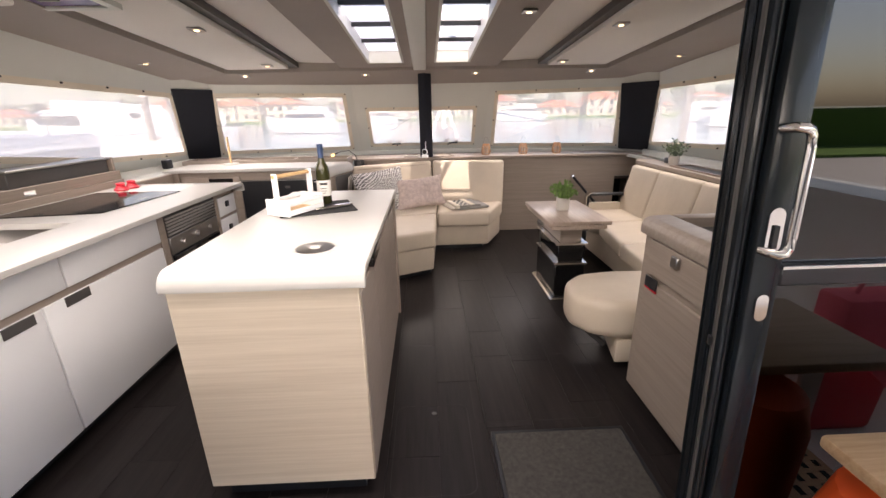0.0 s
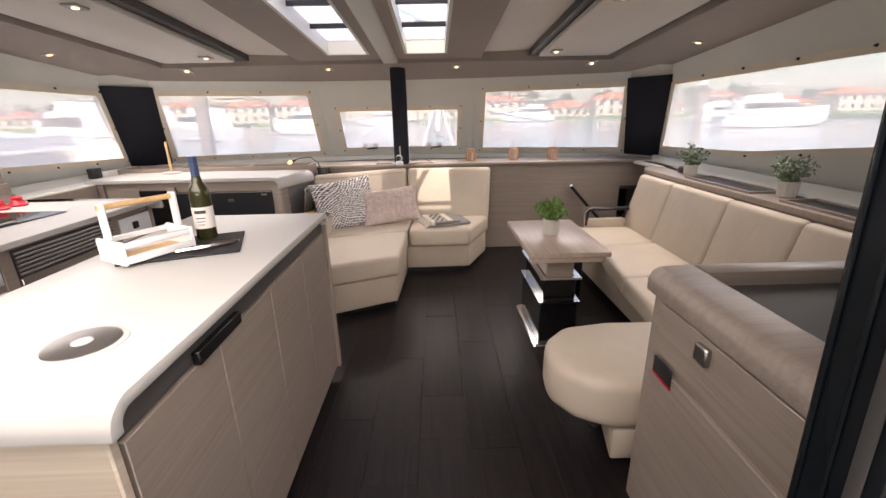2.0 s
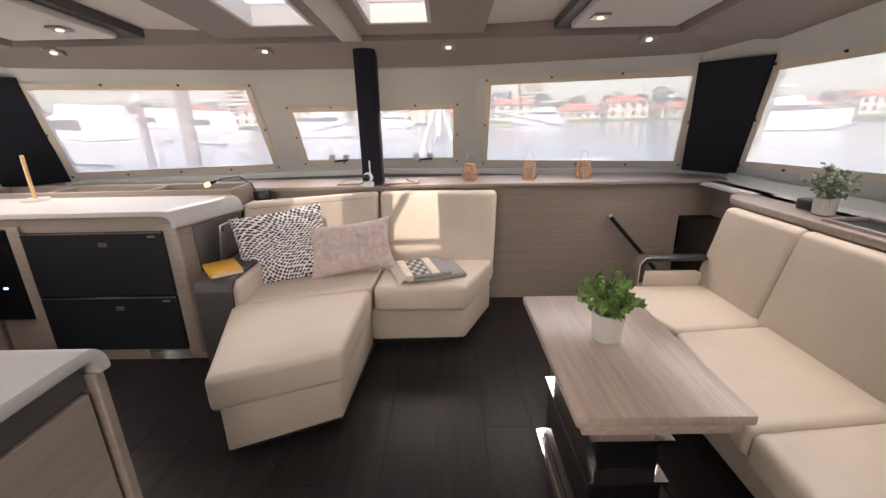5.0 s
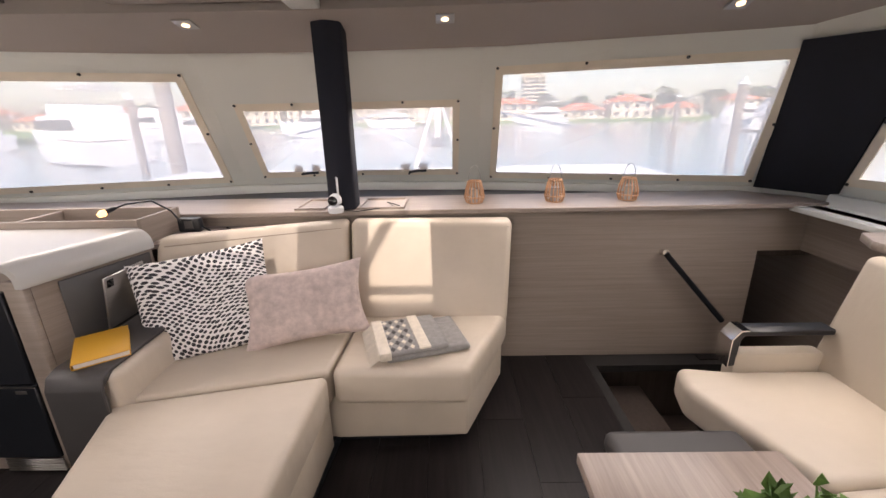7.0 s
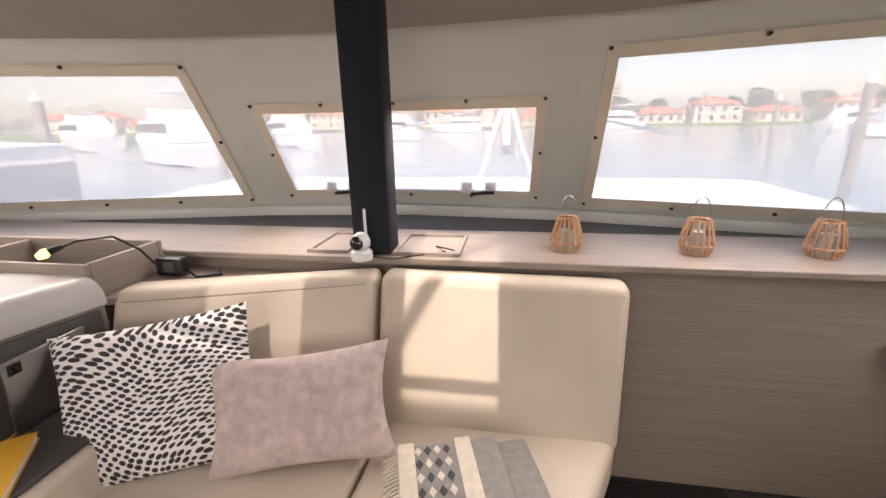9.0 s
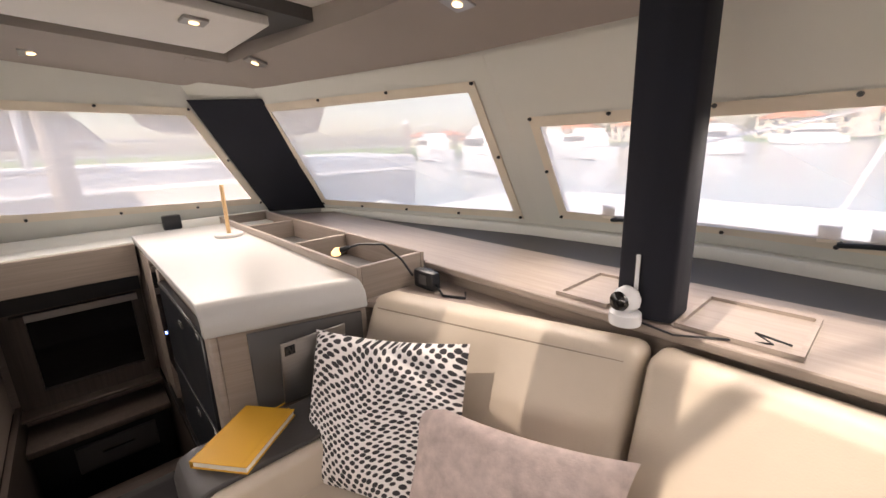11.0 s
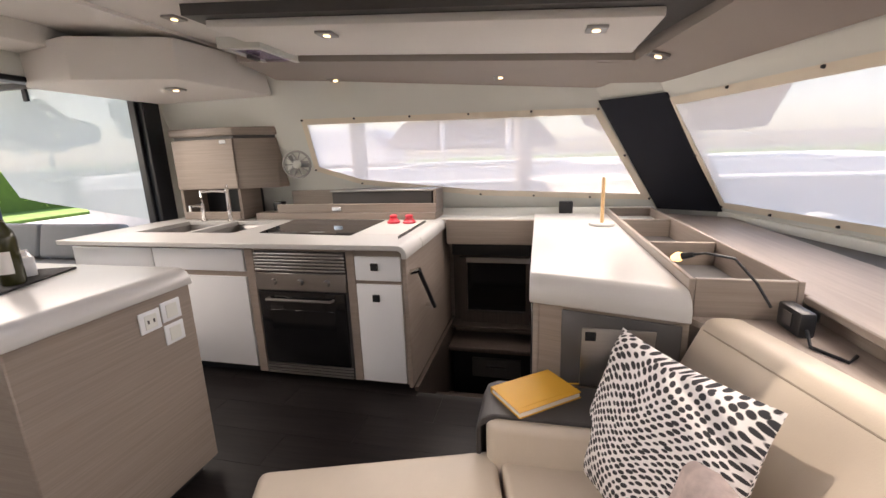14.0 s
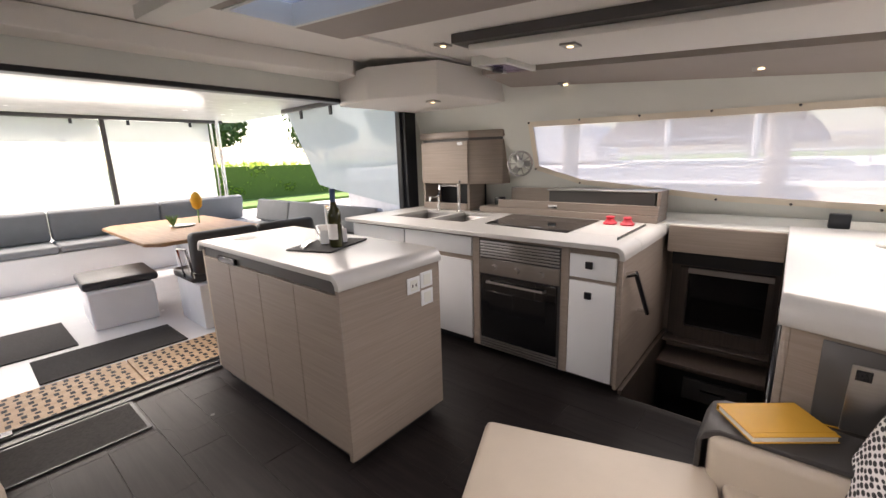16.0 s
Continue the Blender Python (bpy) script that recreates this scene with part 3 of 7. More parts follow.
for sx in (-1.49, 1.447):
    for yy in (3.57, 4.855):
        spot_lamp(CX + sx, yy, zc(yy) - 0.047, (-4, 0))
    spot_lamp(CX + sx, 2.68, zc(2.68) + 0.048, (-4, 0))
spot_lamp(-1.95, 2.2, 1.906)
spot_lamp(0.72, 3.4, zc(3.4) - 0.007)
# small roof hatch over the galley
hatch = thing("roof_hatch", (-1.89, 2.94, zc(2.94)), "small opening roof hatch with purple tinted pane", "hatch")
part("frame", ring_sheet([(-2.13, 2.80), (-1.67, 2.80), (-1.67, 3.08), (-2.13, 3.08)], [(-2.08, 2.84), (-1.72, 2.84), (-1.72, 3.04), (-2.08, 3.04)], lambda p, d: (p[0], p[1], zc(p[1]) - 0.07 + d), 0.06), PAINT_WHITE, hatch, "", False)
part("pane", sheet([(-2.07, 2.845), (-1.73, 2.845), (-1.73, 3.035), (-2.07, 3.035)], lambda p, d: (p[0], p[1], zc(p[1]) - 0.06 + d), 0.004), surface("purple_acrylic", (0.16, 0.10, 0.24), 0.15), hatch, "", False)
part("latch", box(-1.95, -1.85, 2.85, 2.88, zc(2.94) - 0.082, zc(2.94) - 0.06, 0.004, 1), DARK_GREY, hatch)

# ---- aft bulkhead and doorway ----
structure("wall_aft_port", box(-2.85, -2.52, 1.36, 1.44, -0.1, 2.22), PAINT_WHITE, "white bulkhead beside the doorway", "wall", False)
structure("wall_aft_starboard", box(1.62, 2.8, 1.36, 1.44, -0.1, 2.22), PAINT_WHITE, "white bulkhead beside the sliding door", "wall", False)
structure("wall_aft_lintel", box(-2.52, 1.62, 1.36, 1.44, 1.98, 2.22), PAINT_WHITE, "white lintel above the wide doorway", "wall", False)
jamb = thing("door_1", (-0.7, 1.4, 0), "black aluminium frame of the wide sliding doorway, open", "door", "", "structure")
part("frame", box(-2.52, -2.36, 1.37, 1.45, 0.0, 1.98, 0.006, 1), BLACK, jamb)
part("frame", box(-2.36, -2.33, 1.33, 1.40, 0.0, 1.98, 0.006, 1), BLACK, jamb)
part("frame", box(-2.42, 1.62, 1.35, 1.45, 1.945, 1.98, 0.006, 1), BLACK, jamb)
part("track", box(-2.42, 1.62, 1.35, 1.53, -0.008, 0.014, 0.003, 1), BLACK, jamb, "black double sliding track")
part("track", box(-2.42, 1.62, 1.37, 1.378, 0.014, 0.026, 0.002, 1), DARK_GREY, jamb)
part("track", box(-2.42, 1.62, 1.45, 1.458, 0.014, 0.026, 0.002, 1), DARK_GREY, jamb)
structure("wall_galley_aft", box(-2.85, -2.53, 1.30, 1.36, -0.1, 0.93), PAINT_WHITE, "plain white bulkhead below the counter", "wall", False)

# ---- ground and floors ----
structure("floor", prism([(-2.8, 1.43), (2.75, 1.43), (2.75, 4.58), (1.47, 4.58), (1.47, 5.36), (2.4, 5.36), (2.4, 5.47), (-2.8, 5.6), (-2.8, 4.60), (-1.62, 4.60), (-1.62, 3.92), (-2.8, 3.92)], -0.05, -0.006, "z"), FLOOR_BED, "black floor bed under dark boards", "floor", False)

# ---- island ----
IX0, IX1, IY0, IY1, ITOP = -0.857, -0.215, 1.647, 3.15, 0.972
isl = thing("kitchen_island", ((IX0 + IX1) / 2, (IY0 + IY1) / 2, 0), "kitchen island with pale wood end and taupe fronts", "island")
part("plinth", box(IX0 + 0.05, IX1 - 0.05, IY0 + 0.04, IY1 - 0.05, 0.0, 0.08), BLACK, isl, "", False)
part("end_panel", box(IX0 + 0.004, IX1 - 0.004, IY0, IY0 + 0.025, 0.075, 0.904, 0.004, 1), VENEER_LIGHT, isl, "pale wood end panel")
part("end_panel", box(IX0 - 0.004, IX1 + 0.012, IY1 - 0.028, IY1, 0.055, 0.904, 0.004, 1), VENEER, isl)
part("body", box(IX0 + 0.02, IX1 - 0.022, IY0 + 0.026, IY1 - 0.029, 0.08, 0.93), VENEER, isl, "", False)
n = 4
for i in range(n):
    a = IY0 + 0.03 + (IY1 - IY0 - 0.065) * i / n
    b = IY0 + 0.03 + (IY1 - IY0 - 0.065) * (i + 1) / n
    d = part("door", box(IX1 - 0.021, IX1 - 0.002, a + 0.002, b - 0.002, 0.075, 0.865, 0.002, 1), VENEER, isl)
    if i == 0:
        part("handle", box(IX1 - 0.0085, IX1 + 0.012, b - 0.115, b + 0.11, 0.868, 0.905, 0.003, 1), BLACK_GLOSS, d, "glossy black bar pull")
    part("door", box(IX0 + 0.001, IX0 + 0.019, a + 0.002, b - 0.002, 0.075, 0.865, 0.002, 1), VENEER, isl)
part("rail", box(IX1 - 0.021, IX1 - 0.009, IY0 + 0.03, IY1 - 0.03, 0.872, 0.935, 0.002, 1), DARK_GREY, isl, "dark grey recessed finger rail")
part("rail", box(IX0 + 0.009, IX0 + 0.021, IY0 + 0.03, IY1 - 0.03, 0.872, 0.935, 0.002, 1), DARK_GREY, isl)


def waterfall(y0, y1, top, drop, r, both=True, thick=0.03):
    """Profile of a worktop whose ends roll over the edge."""
    pts = []
    if both:
        pts += [(y0, top - drop)]
        pts += [(y0 + r - r * math.cos(a), top - r + r * math.sin(a)) for a in [i * math.pi / 16 for i in range(9)]]
    else:
        pts += [(y0, top - thick), (y0, top)]
    pts += [(y1 - r + r * math.sin(a), top - r + r * math.cos(a)) for a in [i * math.pi / 16 for i in range(9)]]
    pts += [(y1, top - drop)]
    q = r - thick
    pts += [(y1 - thick, top - drop)]
    pts += [(y1 - r + q * math.cos(a), top - r + q * math.sin(a)) for a in [i * math.pi / 12 for i in range(7)]]
    if both:
        pts += [(y0 + r - q * math.sin(a), top - r + q * math.cos(a)) for a in [i * math.pi / 12 for i in range(7)]]
        pts += [(y0 + thick, top - drop)]
    return pts


isl_top = tagged(part("island_worktop", prism(waterfall(IY0 - 0.012, IY1 + 0.012, ITOP, 0.070, 0.06), IX0 - 0.012, IX1 + 0.02, "x", 0.004, 2), SOLID_WHITE), "white solid-surface worktop with rolled ends on the island", "worktop")
out = thing("pop_up_socket", (-0.408, 1.86, ITOP), "round steel pop-up socket set in the worktop", "socket")
part("ring", lathe([(0.085, 0.0), (0.085, 0.002), (0.083, 0.003)], (-0.408, 1.86, ITOP), 32), SOLID_WHITE, out)
part("cap", lathe([(0.072, 0.002), (0.072, 0.005), (0.068, 0.006)], (-0.408, 1.86, ITOP), 32), STEEL, out)
part("button", lathe([(0.02, 0.006), (0.02, 0.008), (0.016, 0.009)], (-0.408, 1.86, ITOP), 20), SOLID_WHITE, out)
for sx, sz in ((-0.653, 0.815), (-0.750, 0.825), (-0.750, 0.728)):
    w = thing("wall_socket", (sx, IY1, sz), "white plastic socket plate on the island end", "socket", "island sockets")
    part("plate", box(sx - 0.045, sx + 0.045, IY1 + 0.0005, IY1 + 0.008, sz - 0.042, sz + 0.042, 0.003, 2), GLOSS_WHITE, w)
    part("insert", box(sx - 0.026, sx + 0.026, IY1 + 0.008, IY1 + 0.011, sz - 0.028, sz + 0.028, 0.001, 1), PAINT_WHITE, w)
    if sx > -0.7:
        for dx in (-0.012, 0.012):
            part("hole", box(sx + dx - 0.004, sx + dx + 0.004, IY1 + 0.011, IY1 + 0.0115, sz - 0.008, sz + 0.008), DARK_GREY, w, "", False)

# ---- galley ----
GX, GY0, GY1 = -1.60, 1.45, 3.90
gal = thing("galley_cabinet", (-2.1, 2.7, 0), "taupe galley cabinet run with white fronts on a black plinth", "cabinet")
part("plinth", box(-2.74, GX - 0.08, GY0, GY1 - 0.06, 0.0, 0.075), BLACK, gal, "", False)
part("body", box(-2.74, GX - 0.02, GY0, GY1 - 0.03, 0.075, 0.76), VENEER, gal, "", False)
part("body", box(GX - 0.06, GX - 0.02, GY0, GY1 - 0.03, 0.76, 0.895), VENEER, gal, "", False)
part("end_panel", box(-2.74, GX, GY1 - 0.029, GY1 - 0.004, 0.03, 0.87, 0.004, 1), VENEER, gal)
for a, b in ((2.835, 2.895), (3.52, 3.572)):
    part("stile", box(GX - 0.02, GX - 0.004, a, b, 0.05, 0.885, 0.002, 1), VENEER, gal)
part("stile", box(GX - 0.02, GX - 0.002, 3.862, GY1 - 0.03, 0.05, 0.885, 0.002, 1), VENEER, gal)


def front(y0, y1, z0, z1, parent=None, knob=None):
    d = part("door" if z1 - z0 > 0.3 else "drawer", box(GX - 0.02, GX, y0, y1, z0, z1, 0.003, 2), GLOSS_WHITE, parent or gal)
    if knob:
        part("knob", box(GX, GX + 0.014, knob[0] - 0.022, knob[0] + 0.022, knob[1] - 0.022, knob[1] + 0.022, 0.003, 1), BLACK, d, "square black knob")
    return d


front(1.46, 2.13, 0.735, 0.878)
front(2.14, 2.825, 0.735, 0.878)
for a, b, h in ((1.46, 1.99, 1.88), (2.00, 2.825, 2.17)):
    d = front(a, b, 0.085, 0.70)
    part("handle", box(GX + 0.0005, GX + 0.004, h - 0.07, h + 0.07, 0.655, 0.70, 0.001, 1), DARK_GREY, d, "dark cut-out pull")
front(3.577, 3.857, 0.705, 0.85, None, (3.70, 0.79))
front(3.577, 3.857, 0.055, 0.682, None, (3.70, 0.60))
part("rail", box(GX - 0.03, GX - 0.012, GY0, 2.83, 0.70, 0.735), VENEER, gal, "", False)

ov = thing("oven", (GX, 3.2, 0.05), "built-in black glass oven with steel control panel and vents", "oven")
OY0, OY1 = 2.90, 3.515
part("body", box(-2.2, GX - 0.012, OY0, OY1, 0.05, 0.87), DARK_GREY, ov, "", False)
part("control_panel", box(GX - 0.012, GX + 0.004, OY0 + 0.002, OY1 - 0.002, 0.625, 0.735, 0.003, 1), STEEL, ov)
d = part("door", box(GX - 0.012, GX + 0.012, OY0 + 0.015, OY1 - 0.015, 0.135, 0.615, 0.005, 2), BLACK_GLOSS, ov, "black glass oven door")
part("window", box(GX + 0.0125, GX + 0.0145, OY0 + 0.09, OY1 - 0.09, 0.22, 0.50, 0.001, 1), BLACK_GLOSS, d)
part("handle", tube([(GX + 0.012, OY0 + 0.09, 0.575), (GX + 0.05, OY0 + 0.09, 0.578), (GX + 0.05, OY1 - 0.09, 0.578), (GX + 0.012, OY1 - 0.09, 0.575)], 0.009, 8), STEEL, d, "brushed steel bar handle")
for k in (0.13, 0.31, 0.49):
    kn = part("knob", turned(lathe([(0.021, 0.0), (0.021, 0.012), (0.017, 0.022)], (0, 0, 0), 20), Matrix.Translation((GX + 0.004, OY0 + k, 0.68)) @ pose(0, 0, 0, 0, 90, 0)), STEEL, ov, "steel control knob")
for z0, cnt in ((0.742, 6), (0.05, 4)):
    part("vent", box(GX - 0.012, GX - 0.004, OY0 + 0.004, OY1 - 0.004, z0, z0 + cnt * 0.0205), DARK_GREY, ov, "", False)
    for i in range(cnt):
        part("slat", box(GX - 0.004, GX + 0.006, OY0 + 0.004, OY1 - 0.004, z0 + i * 0.0205 + 0.004, z0 + i * 0.0205 + 0.017, 0.003, 2), STEEL, ov)

GTOP = 0.932
prof = waterfall(GY0 - 0.02, GY1 + 0.02, GTOP, 0.075, 0.055, False)


def worktop_piece(x0, x1):
    return prism(prof, x0, x1, "x", 0.003, 1)


gal_top = tagged(part("galley_worktop", worktop_piece(-1.86, -1.53), SOLID_WHITE), "white solid-surface galley worktop with rolled end", "worktop")
SINKS = ((1.72, 2.16), (2.20, 2.56))
part("strip", worktop_piece(-2.74, -2.36), SOLID_WHITE, gal_top)
part("strip", box(-2.36, -1.86, GY0 - 0.02, SINKS[0][0], GTOP - 0.03, GTOP), SOLID_WHITE, gal_top, "", False)
part("strip", box(-2.36, -1.86, SINKS[0][1], SINKS[1][0], GTOP - 0.03, GTOP), SOLID_WHITE, gal_top, "", False)
part("strip", prism([p for p in waterfall(SINKS[1][1], GY1 + 0.02, GTOP, 0.075, 0.055, False)], -2.36, -1.86, "x"), SOLID_WHITE, gal_top, "", False)
for a, b in SINKS:
    s = thing("kitchen_sink", (-2.1, (a + b) / 2, GTOP), "undermounted stainless steel sink bowl", "sink", "sink bowls")
    part("bowl", ring_sheet([(-2.372, a - 0.012), (-1.848, a - 0.012), (-1.848, b + 0.012), (-2.372, b + 0.012)], [(-2.32, a + 0.03), (-1.90, a + 0.03), (-1.90, b - 0.03), (-2.32, b - 0.03)], lambda p, d: (p[0], p[1], GTOP - 0.031 - 0.13 * (1 if -2.35 < p[0] < -1.87 else 0) + d * 0.01), 0.1), STEEL, s)
    part("base", box(-2.322, -1.898, a + 0.028, b - 0.028, GTOP - 0.166, GTOP - 0.160), STEEL, s, "", False)
    part("drain", lathe([(0.04, 0), (0.04, 0.006), (0.015, 0.008)], (-2.11, (a + b) / 2, GTOP - 0.160), 20), CHROME, s)
hob = thing("induction_hob", (-2.1, 3.1, GTOP), "black glass induction hob set in the worktop", "hob")
part("glass", prism([(-2.42, 2.69), (-1.86, 2.77), (-1.80, 3.47), (-2.40, 3.47)], GTOP + 0.0005, GTOP + 0.007, "z", 0.002, 1), BLACK_GLOSS, hob)
part("control_mark", box(-1.90, -1.86, 3.14, 3.24, GTOP + 0.007, GTOP + 0.0076), DARK_GREY, hob, "", False)


def tap(x, y, h, reach, side):
    t = thing("tap", (x, y, GTOP), "chrome mixer tap standing behind the sink", "tap", "taps")
    part("base", lathe([(0.027, 0), (0.027, 0.008), (0.02, 0.012)], (x, y, GTOP), 18), CHROME, t)
    part("body", tube([(x, y, GTOP + 0.01), (x, y, GTOP + h)], 0.017, 14), CHROME, t)
    part("spout", tube([(x, y, GTOP + h - 0.025), (x + reach * 0.5, y + side * 0.5, GTOP + h - 0.012), (x + reach, y + side, GTOP + h - 0.012), (x + reach, y + side, GTOP + h - 0.05)], 0.011, 10), CHROME, t)
    part("lever", tube([(x, y, GTOP + h), (x + 0.012, y + 0.02, GTOP + h + 0.02), (x + 0.05, y + 0.05, GTOP + h + 0.03)], 0.007, 8), CHROME, t)


tap(-2.375, 2.12, 0.27, 0.17, -0.10)
tap(-2.375, 1.86, 0.15, 0.13, 0.0)

# wall cupboard over the sink
cup = thing("wall_cupboard", (-2.6, 1.95, 0.94), "taupe wood wall cupboard with an open shelf beneath", "cupboard")
CU = (-2.74, -2.45, 1.59, 2.19)
CUP = [(-2.74, 1.59), (-2.45, 1.59), (-2.45, 2.19), (-2.60, 2.47), (-2.74, 2.47)]
part("body", prism(CUP, 1.19, 1.60, "z", 0.004, 1), VENEER, cup)
part("top", prism([(-2.74, 1.575), (-2.435, 1.575), (-2.435, 2.195), (-2.59, 2.485), (-2.74, 2.485)], 1.625, 1.69, "z", 0.012, 2), VENEER, cup)
part("cornice", prism([(-2.74, 1.60), (-2.46, 1.60), (-2.46, 2.185), (-2.61, 2.46), (-2.74, 2.46)], 1.6005, 1.6245, "z"), DARK_GREY, cup, "", False)
part("door", box(CU[1] + 0.001, CU[1] + 0.018, CU[2] + 0.003, CU[3] - 0.003, 1.195, 1.597, 0.003, 1), VENEER, cup)
part("latch", box(CU[1] + 0.0185, CU[1] + 0.026, CU[3] - 0.12, CU[3] - 0.06, 1.56, 1.59, 0.003, 1), GLOSS_WHITE, cup)
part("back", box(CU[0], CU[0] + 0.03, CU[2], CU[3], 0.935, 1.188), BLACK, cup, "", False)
part("side", box(CU[0] + 0.031, CU[1], CU[2], CU[2] + 0.025, 0.935, 1.188), VENEER, cup, "", False)
part("side", box(CU[0] + 0.031, CU[1], CU[3] - 0.025, CU[3], 0.935, 1.188), VENEER, cup, "", False)
part("rail", box(CU[1] - 0.02, CU[1] + 0.01, CU[2] + 0.026, CU[3] - 0.026, 0.935, 1.0, 0.003, 1), VENEER, cup)

# spice ledge behind the hob
led = thing("spice_ledge", (-2.6, 3.15, 0.94), "taupe wood ledge with bins behind the hob", "ledge")
part("box", box(-2.74, -2.46, 2.30, 3.86, 0.933, 0.985, 0.003, 1), VENEER, led)
part("front_panel", box(-2.50, -2.475, 2.50, 3.86, 0.9855, 1.055, 0.004, 1), VENEER, led)
part("end_panel", box(-2.735, -2.505, 3.835, 3.86, 0.9855, 1.16, 0.004, 1), VENEER, led)
part("back_panel", box(-2.735, -2.71, 2.50, 3.834, 0.9855, 1.15, 0.003, 1), VENEER, led)
part("bin", box(-2.70, -2.53, 2.98, 3.82, 1.03, 1.145, 0.005, 1), DARK_GREY, led, "dark grey lined bin")
part("lid", box(-2.72, -2.51, 2.97, 3.834, 1.146, 1.16, 0.003, 1), STEEL, led, "thin steel edged lid")
part("divider", box(-2.70, -2.505, 2.94, 2.96, 0.9855, 1.05), VENEER, led, "", False)
part("plate", box(-2.4745, -2.471, 3.00, 3.08, 1.0, 1.03, 0.001, 1), CHROME, led)
for k in (3.58, 3.70):
    c = thing("egg_cup", (-2.30, k, GTOP), "red plastic cup upside down on the worktop", "cup", "red cups")
    part("cup", lathe([(0.045, 0), (0.05, 0.012), (0.04, 0.018), (0.026, 0.04), (0.03, 0.055), (0.02, 0.06)], (-2.30, k, GTOP + 0.0005), 20), RED, c)
gb = thing("glass_screen", (-2.0, 3.80, GTOP), "low clear glass splash guard on the worktop", "glass screen")
part("pane", box(-2.35, -1.72, 3.813, 3.816, GTOP + 0.0005, GTOP + 0.018), CLEAR, gb, "", False)
# fan
fan = thing("cabin_fan", (-2.70, 2.50, 1.30), "small clear plastic cabin fan on the wall", "fan")
fc = Vector((-2.52, 2.70, 1.375))
fm = Matrix.Translation(fc) @ look((0, 0, 0), (-1.2, -0.7, 0.0))
POLY = surface("clear_plastic", (0.42, 0.42, 0.41), 0.15)
part("bracket", box(-2.72, -2.62, 2.545, 2.60, 1.30, 1.45, 0.01, 2), PAINT_WHITE, fan)
part("arm", tube([(-2.66, 2.58, 1.375), (-2.55, 2.68, 1.375)], 0.013, 8), PAINT_WHITE, fan)
part("guard", turned(tube([(0.105 * math.cos(a), 0.105 * math.sin(a), 0) for a in [i * math.pi / 16 for i in range(32)]], 0.009, 6, True), fm), POLY, fan)
for i in range(10):
    a = i * math.pi / 5
    part("guard_rib", turned(tube([(0.03 * math.cos(a), 0.03 * math.sin(a), 0.03), (0.105 * math.cos(a), 0.105 * math.sin(a), 0)], 0.0045, 5), fm), POLY, fan)
part("hub", turned(lathe([(0.035, -0.03), (0.035, 0.03), (0.02, 0.04)], (0, 0, 0), 16), fm), PAINT_WHITE, fan)
for i in range(3):
    part("blade", turned(box(0.025, 0.09, -0.028, 0.028, -0.002, 0.002, 0.001, 1), fm @ pose(0, 0, 0, 0, 0, i * 120) @ pose(0, 0, 0, 25, 0, 0)), POLY, fan)
dk = thing("speaker", (-2.66, 2.40, 0.985), "small black cube speaker on the ledge", "speaker")
part("body", box(-2.69, -2.61, 2.37, 2.45, 0.9855, 1.06, 0.006, 2), BLACK, dk)
gr = thing("handrail", (-1.75, GY1, 0.5), "black stair handrail with chrome ends", "handrail", "handrails")
part("rail", tube([(-1.66, GY1 + 0.05, 0.76), (-1.98, GY1 + 0.05, 0.42)], 0.014, 10), BLACK, gr)
part("end", tube([(-1.66, GY1 - 0.003, 0.745), (-1.66, GY1 + 0.055, 0.765)], 0.017, 10), CHROME, gr)
part("end", tube([(-1.96, GY1 - 0.003, 0.44), (-1.96, GY1 + 0.05, 0.44)], 0.012, 10), CHROME, gr)

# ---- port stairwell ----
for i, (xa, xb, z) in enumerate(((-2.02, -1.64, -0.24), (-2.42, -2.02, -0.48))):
    structure("stair_step", box(xa, xb, 3.93, 4.59, z - 0.05, z, 0.008, 2), VENEER_SHADED, "wood companionway step darkened for shade", "stair")
structure("wall_stair_port", box(-1.64, -1.62, 3.93, 4.59, -1.3, -0.05), VENEER_SHADED, "wood stair riser darkened for shade", "wall", False)
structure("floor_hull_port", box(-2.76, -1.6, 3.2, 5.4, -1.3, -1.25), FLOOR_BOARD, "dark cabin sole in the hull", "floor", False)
structure("wall_stair_port_aft", box(-2.78, -1.62, 3.90, 3.925, -1.3, 0.03), VENEER_SHADED, "veneer stair side darkened for shade", "wall", False)
structure("wall_stair_port_fore", box(-2.78, -1.62, 4.602, 4.62, -1.3, -0.051), VENEER_SHADED, "veneer stair side darkened for shade", "wall", False)
hd = thing("hull_dresser", (-2.65, 4.25, -0.2), "hull cabinet of shade-darkened wood with mirror-black recess and open shelf", "cabinet")
part("panel", box(-2.77, -2.60, 3.93, 4.59, 0.0, 0.02, 0.004, 1), VENEER_SHADED, hd)
part("panel", box(-2.77, -2.74, 3.93, 4.59, 0.021, 0.90), VENEER_SHADED, hd, "", False)
part("frame", ring_sheet([(3.99, 0.02), (4.56, 0.02), (4.56, 0.58), (3.99, 0.58)], [(4.05, 0.12), (4.53, 0.12), (4.53, 0.54), (4.05, 0.54)], lambda p, d: (-2.74 + d, p[0], p[1]), 0.05), VENEER_SHADED, hd, "", False)
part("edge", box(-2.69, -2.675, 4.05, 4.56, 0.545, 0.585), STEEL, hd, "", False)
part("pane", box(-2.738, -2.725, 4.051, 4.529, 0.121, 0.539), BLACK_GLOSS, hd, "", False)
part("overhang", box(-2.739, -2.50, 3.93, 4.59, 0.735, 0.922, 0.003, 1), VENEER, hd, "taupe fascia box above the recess")
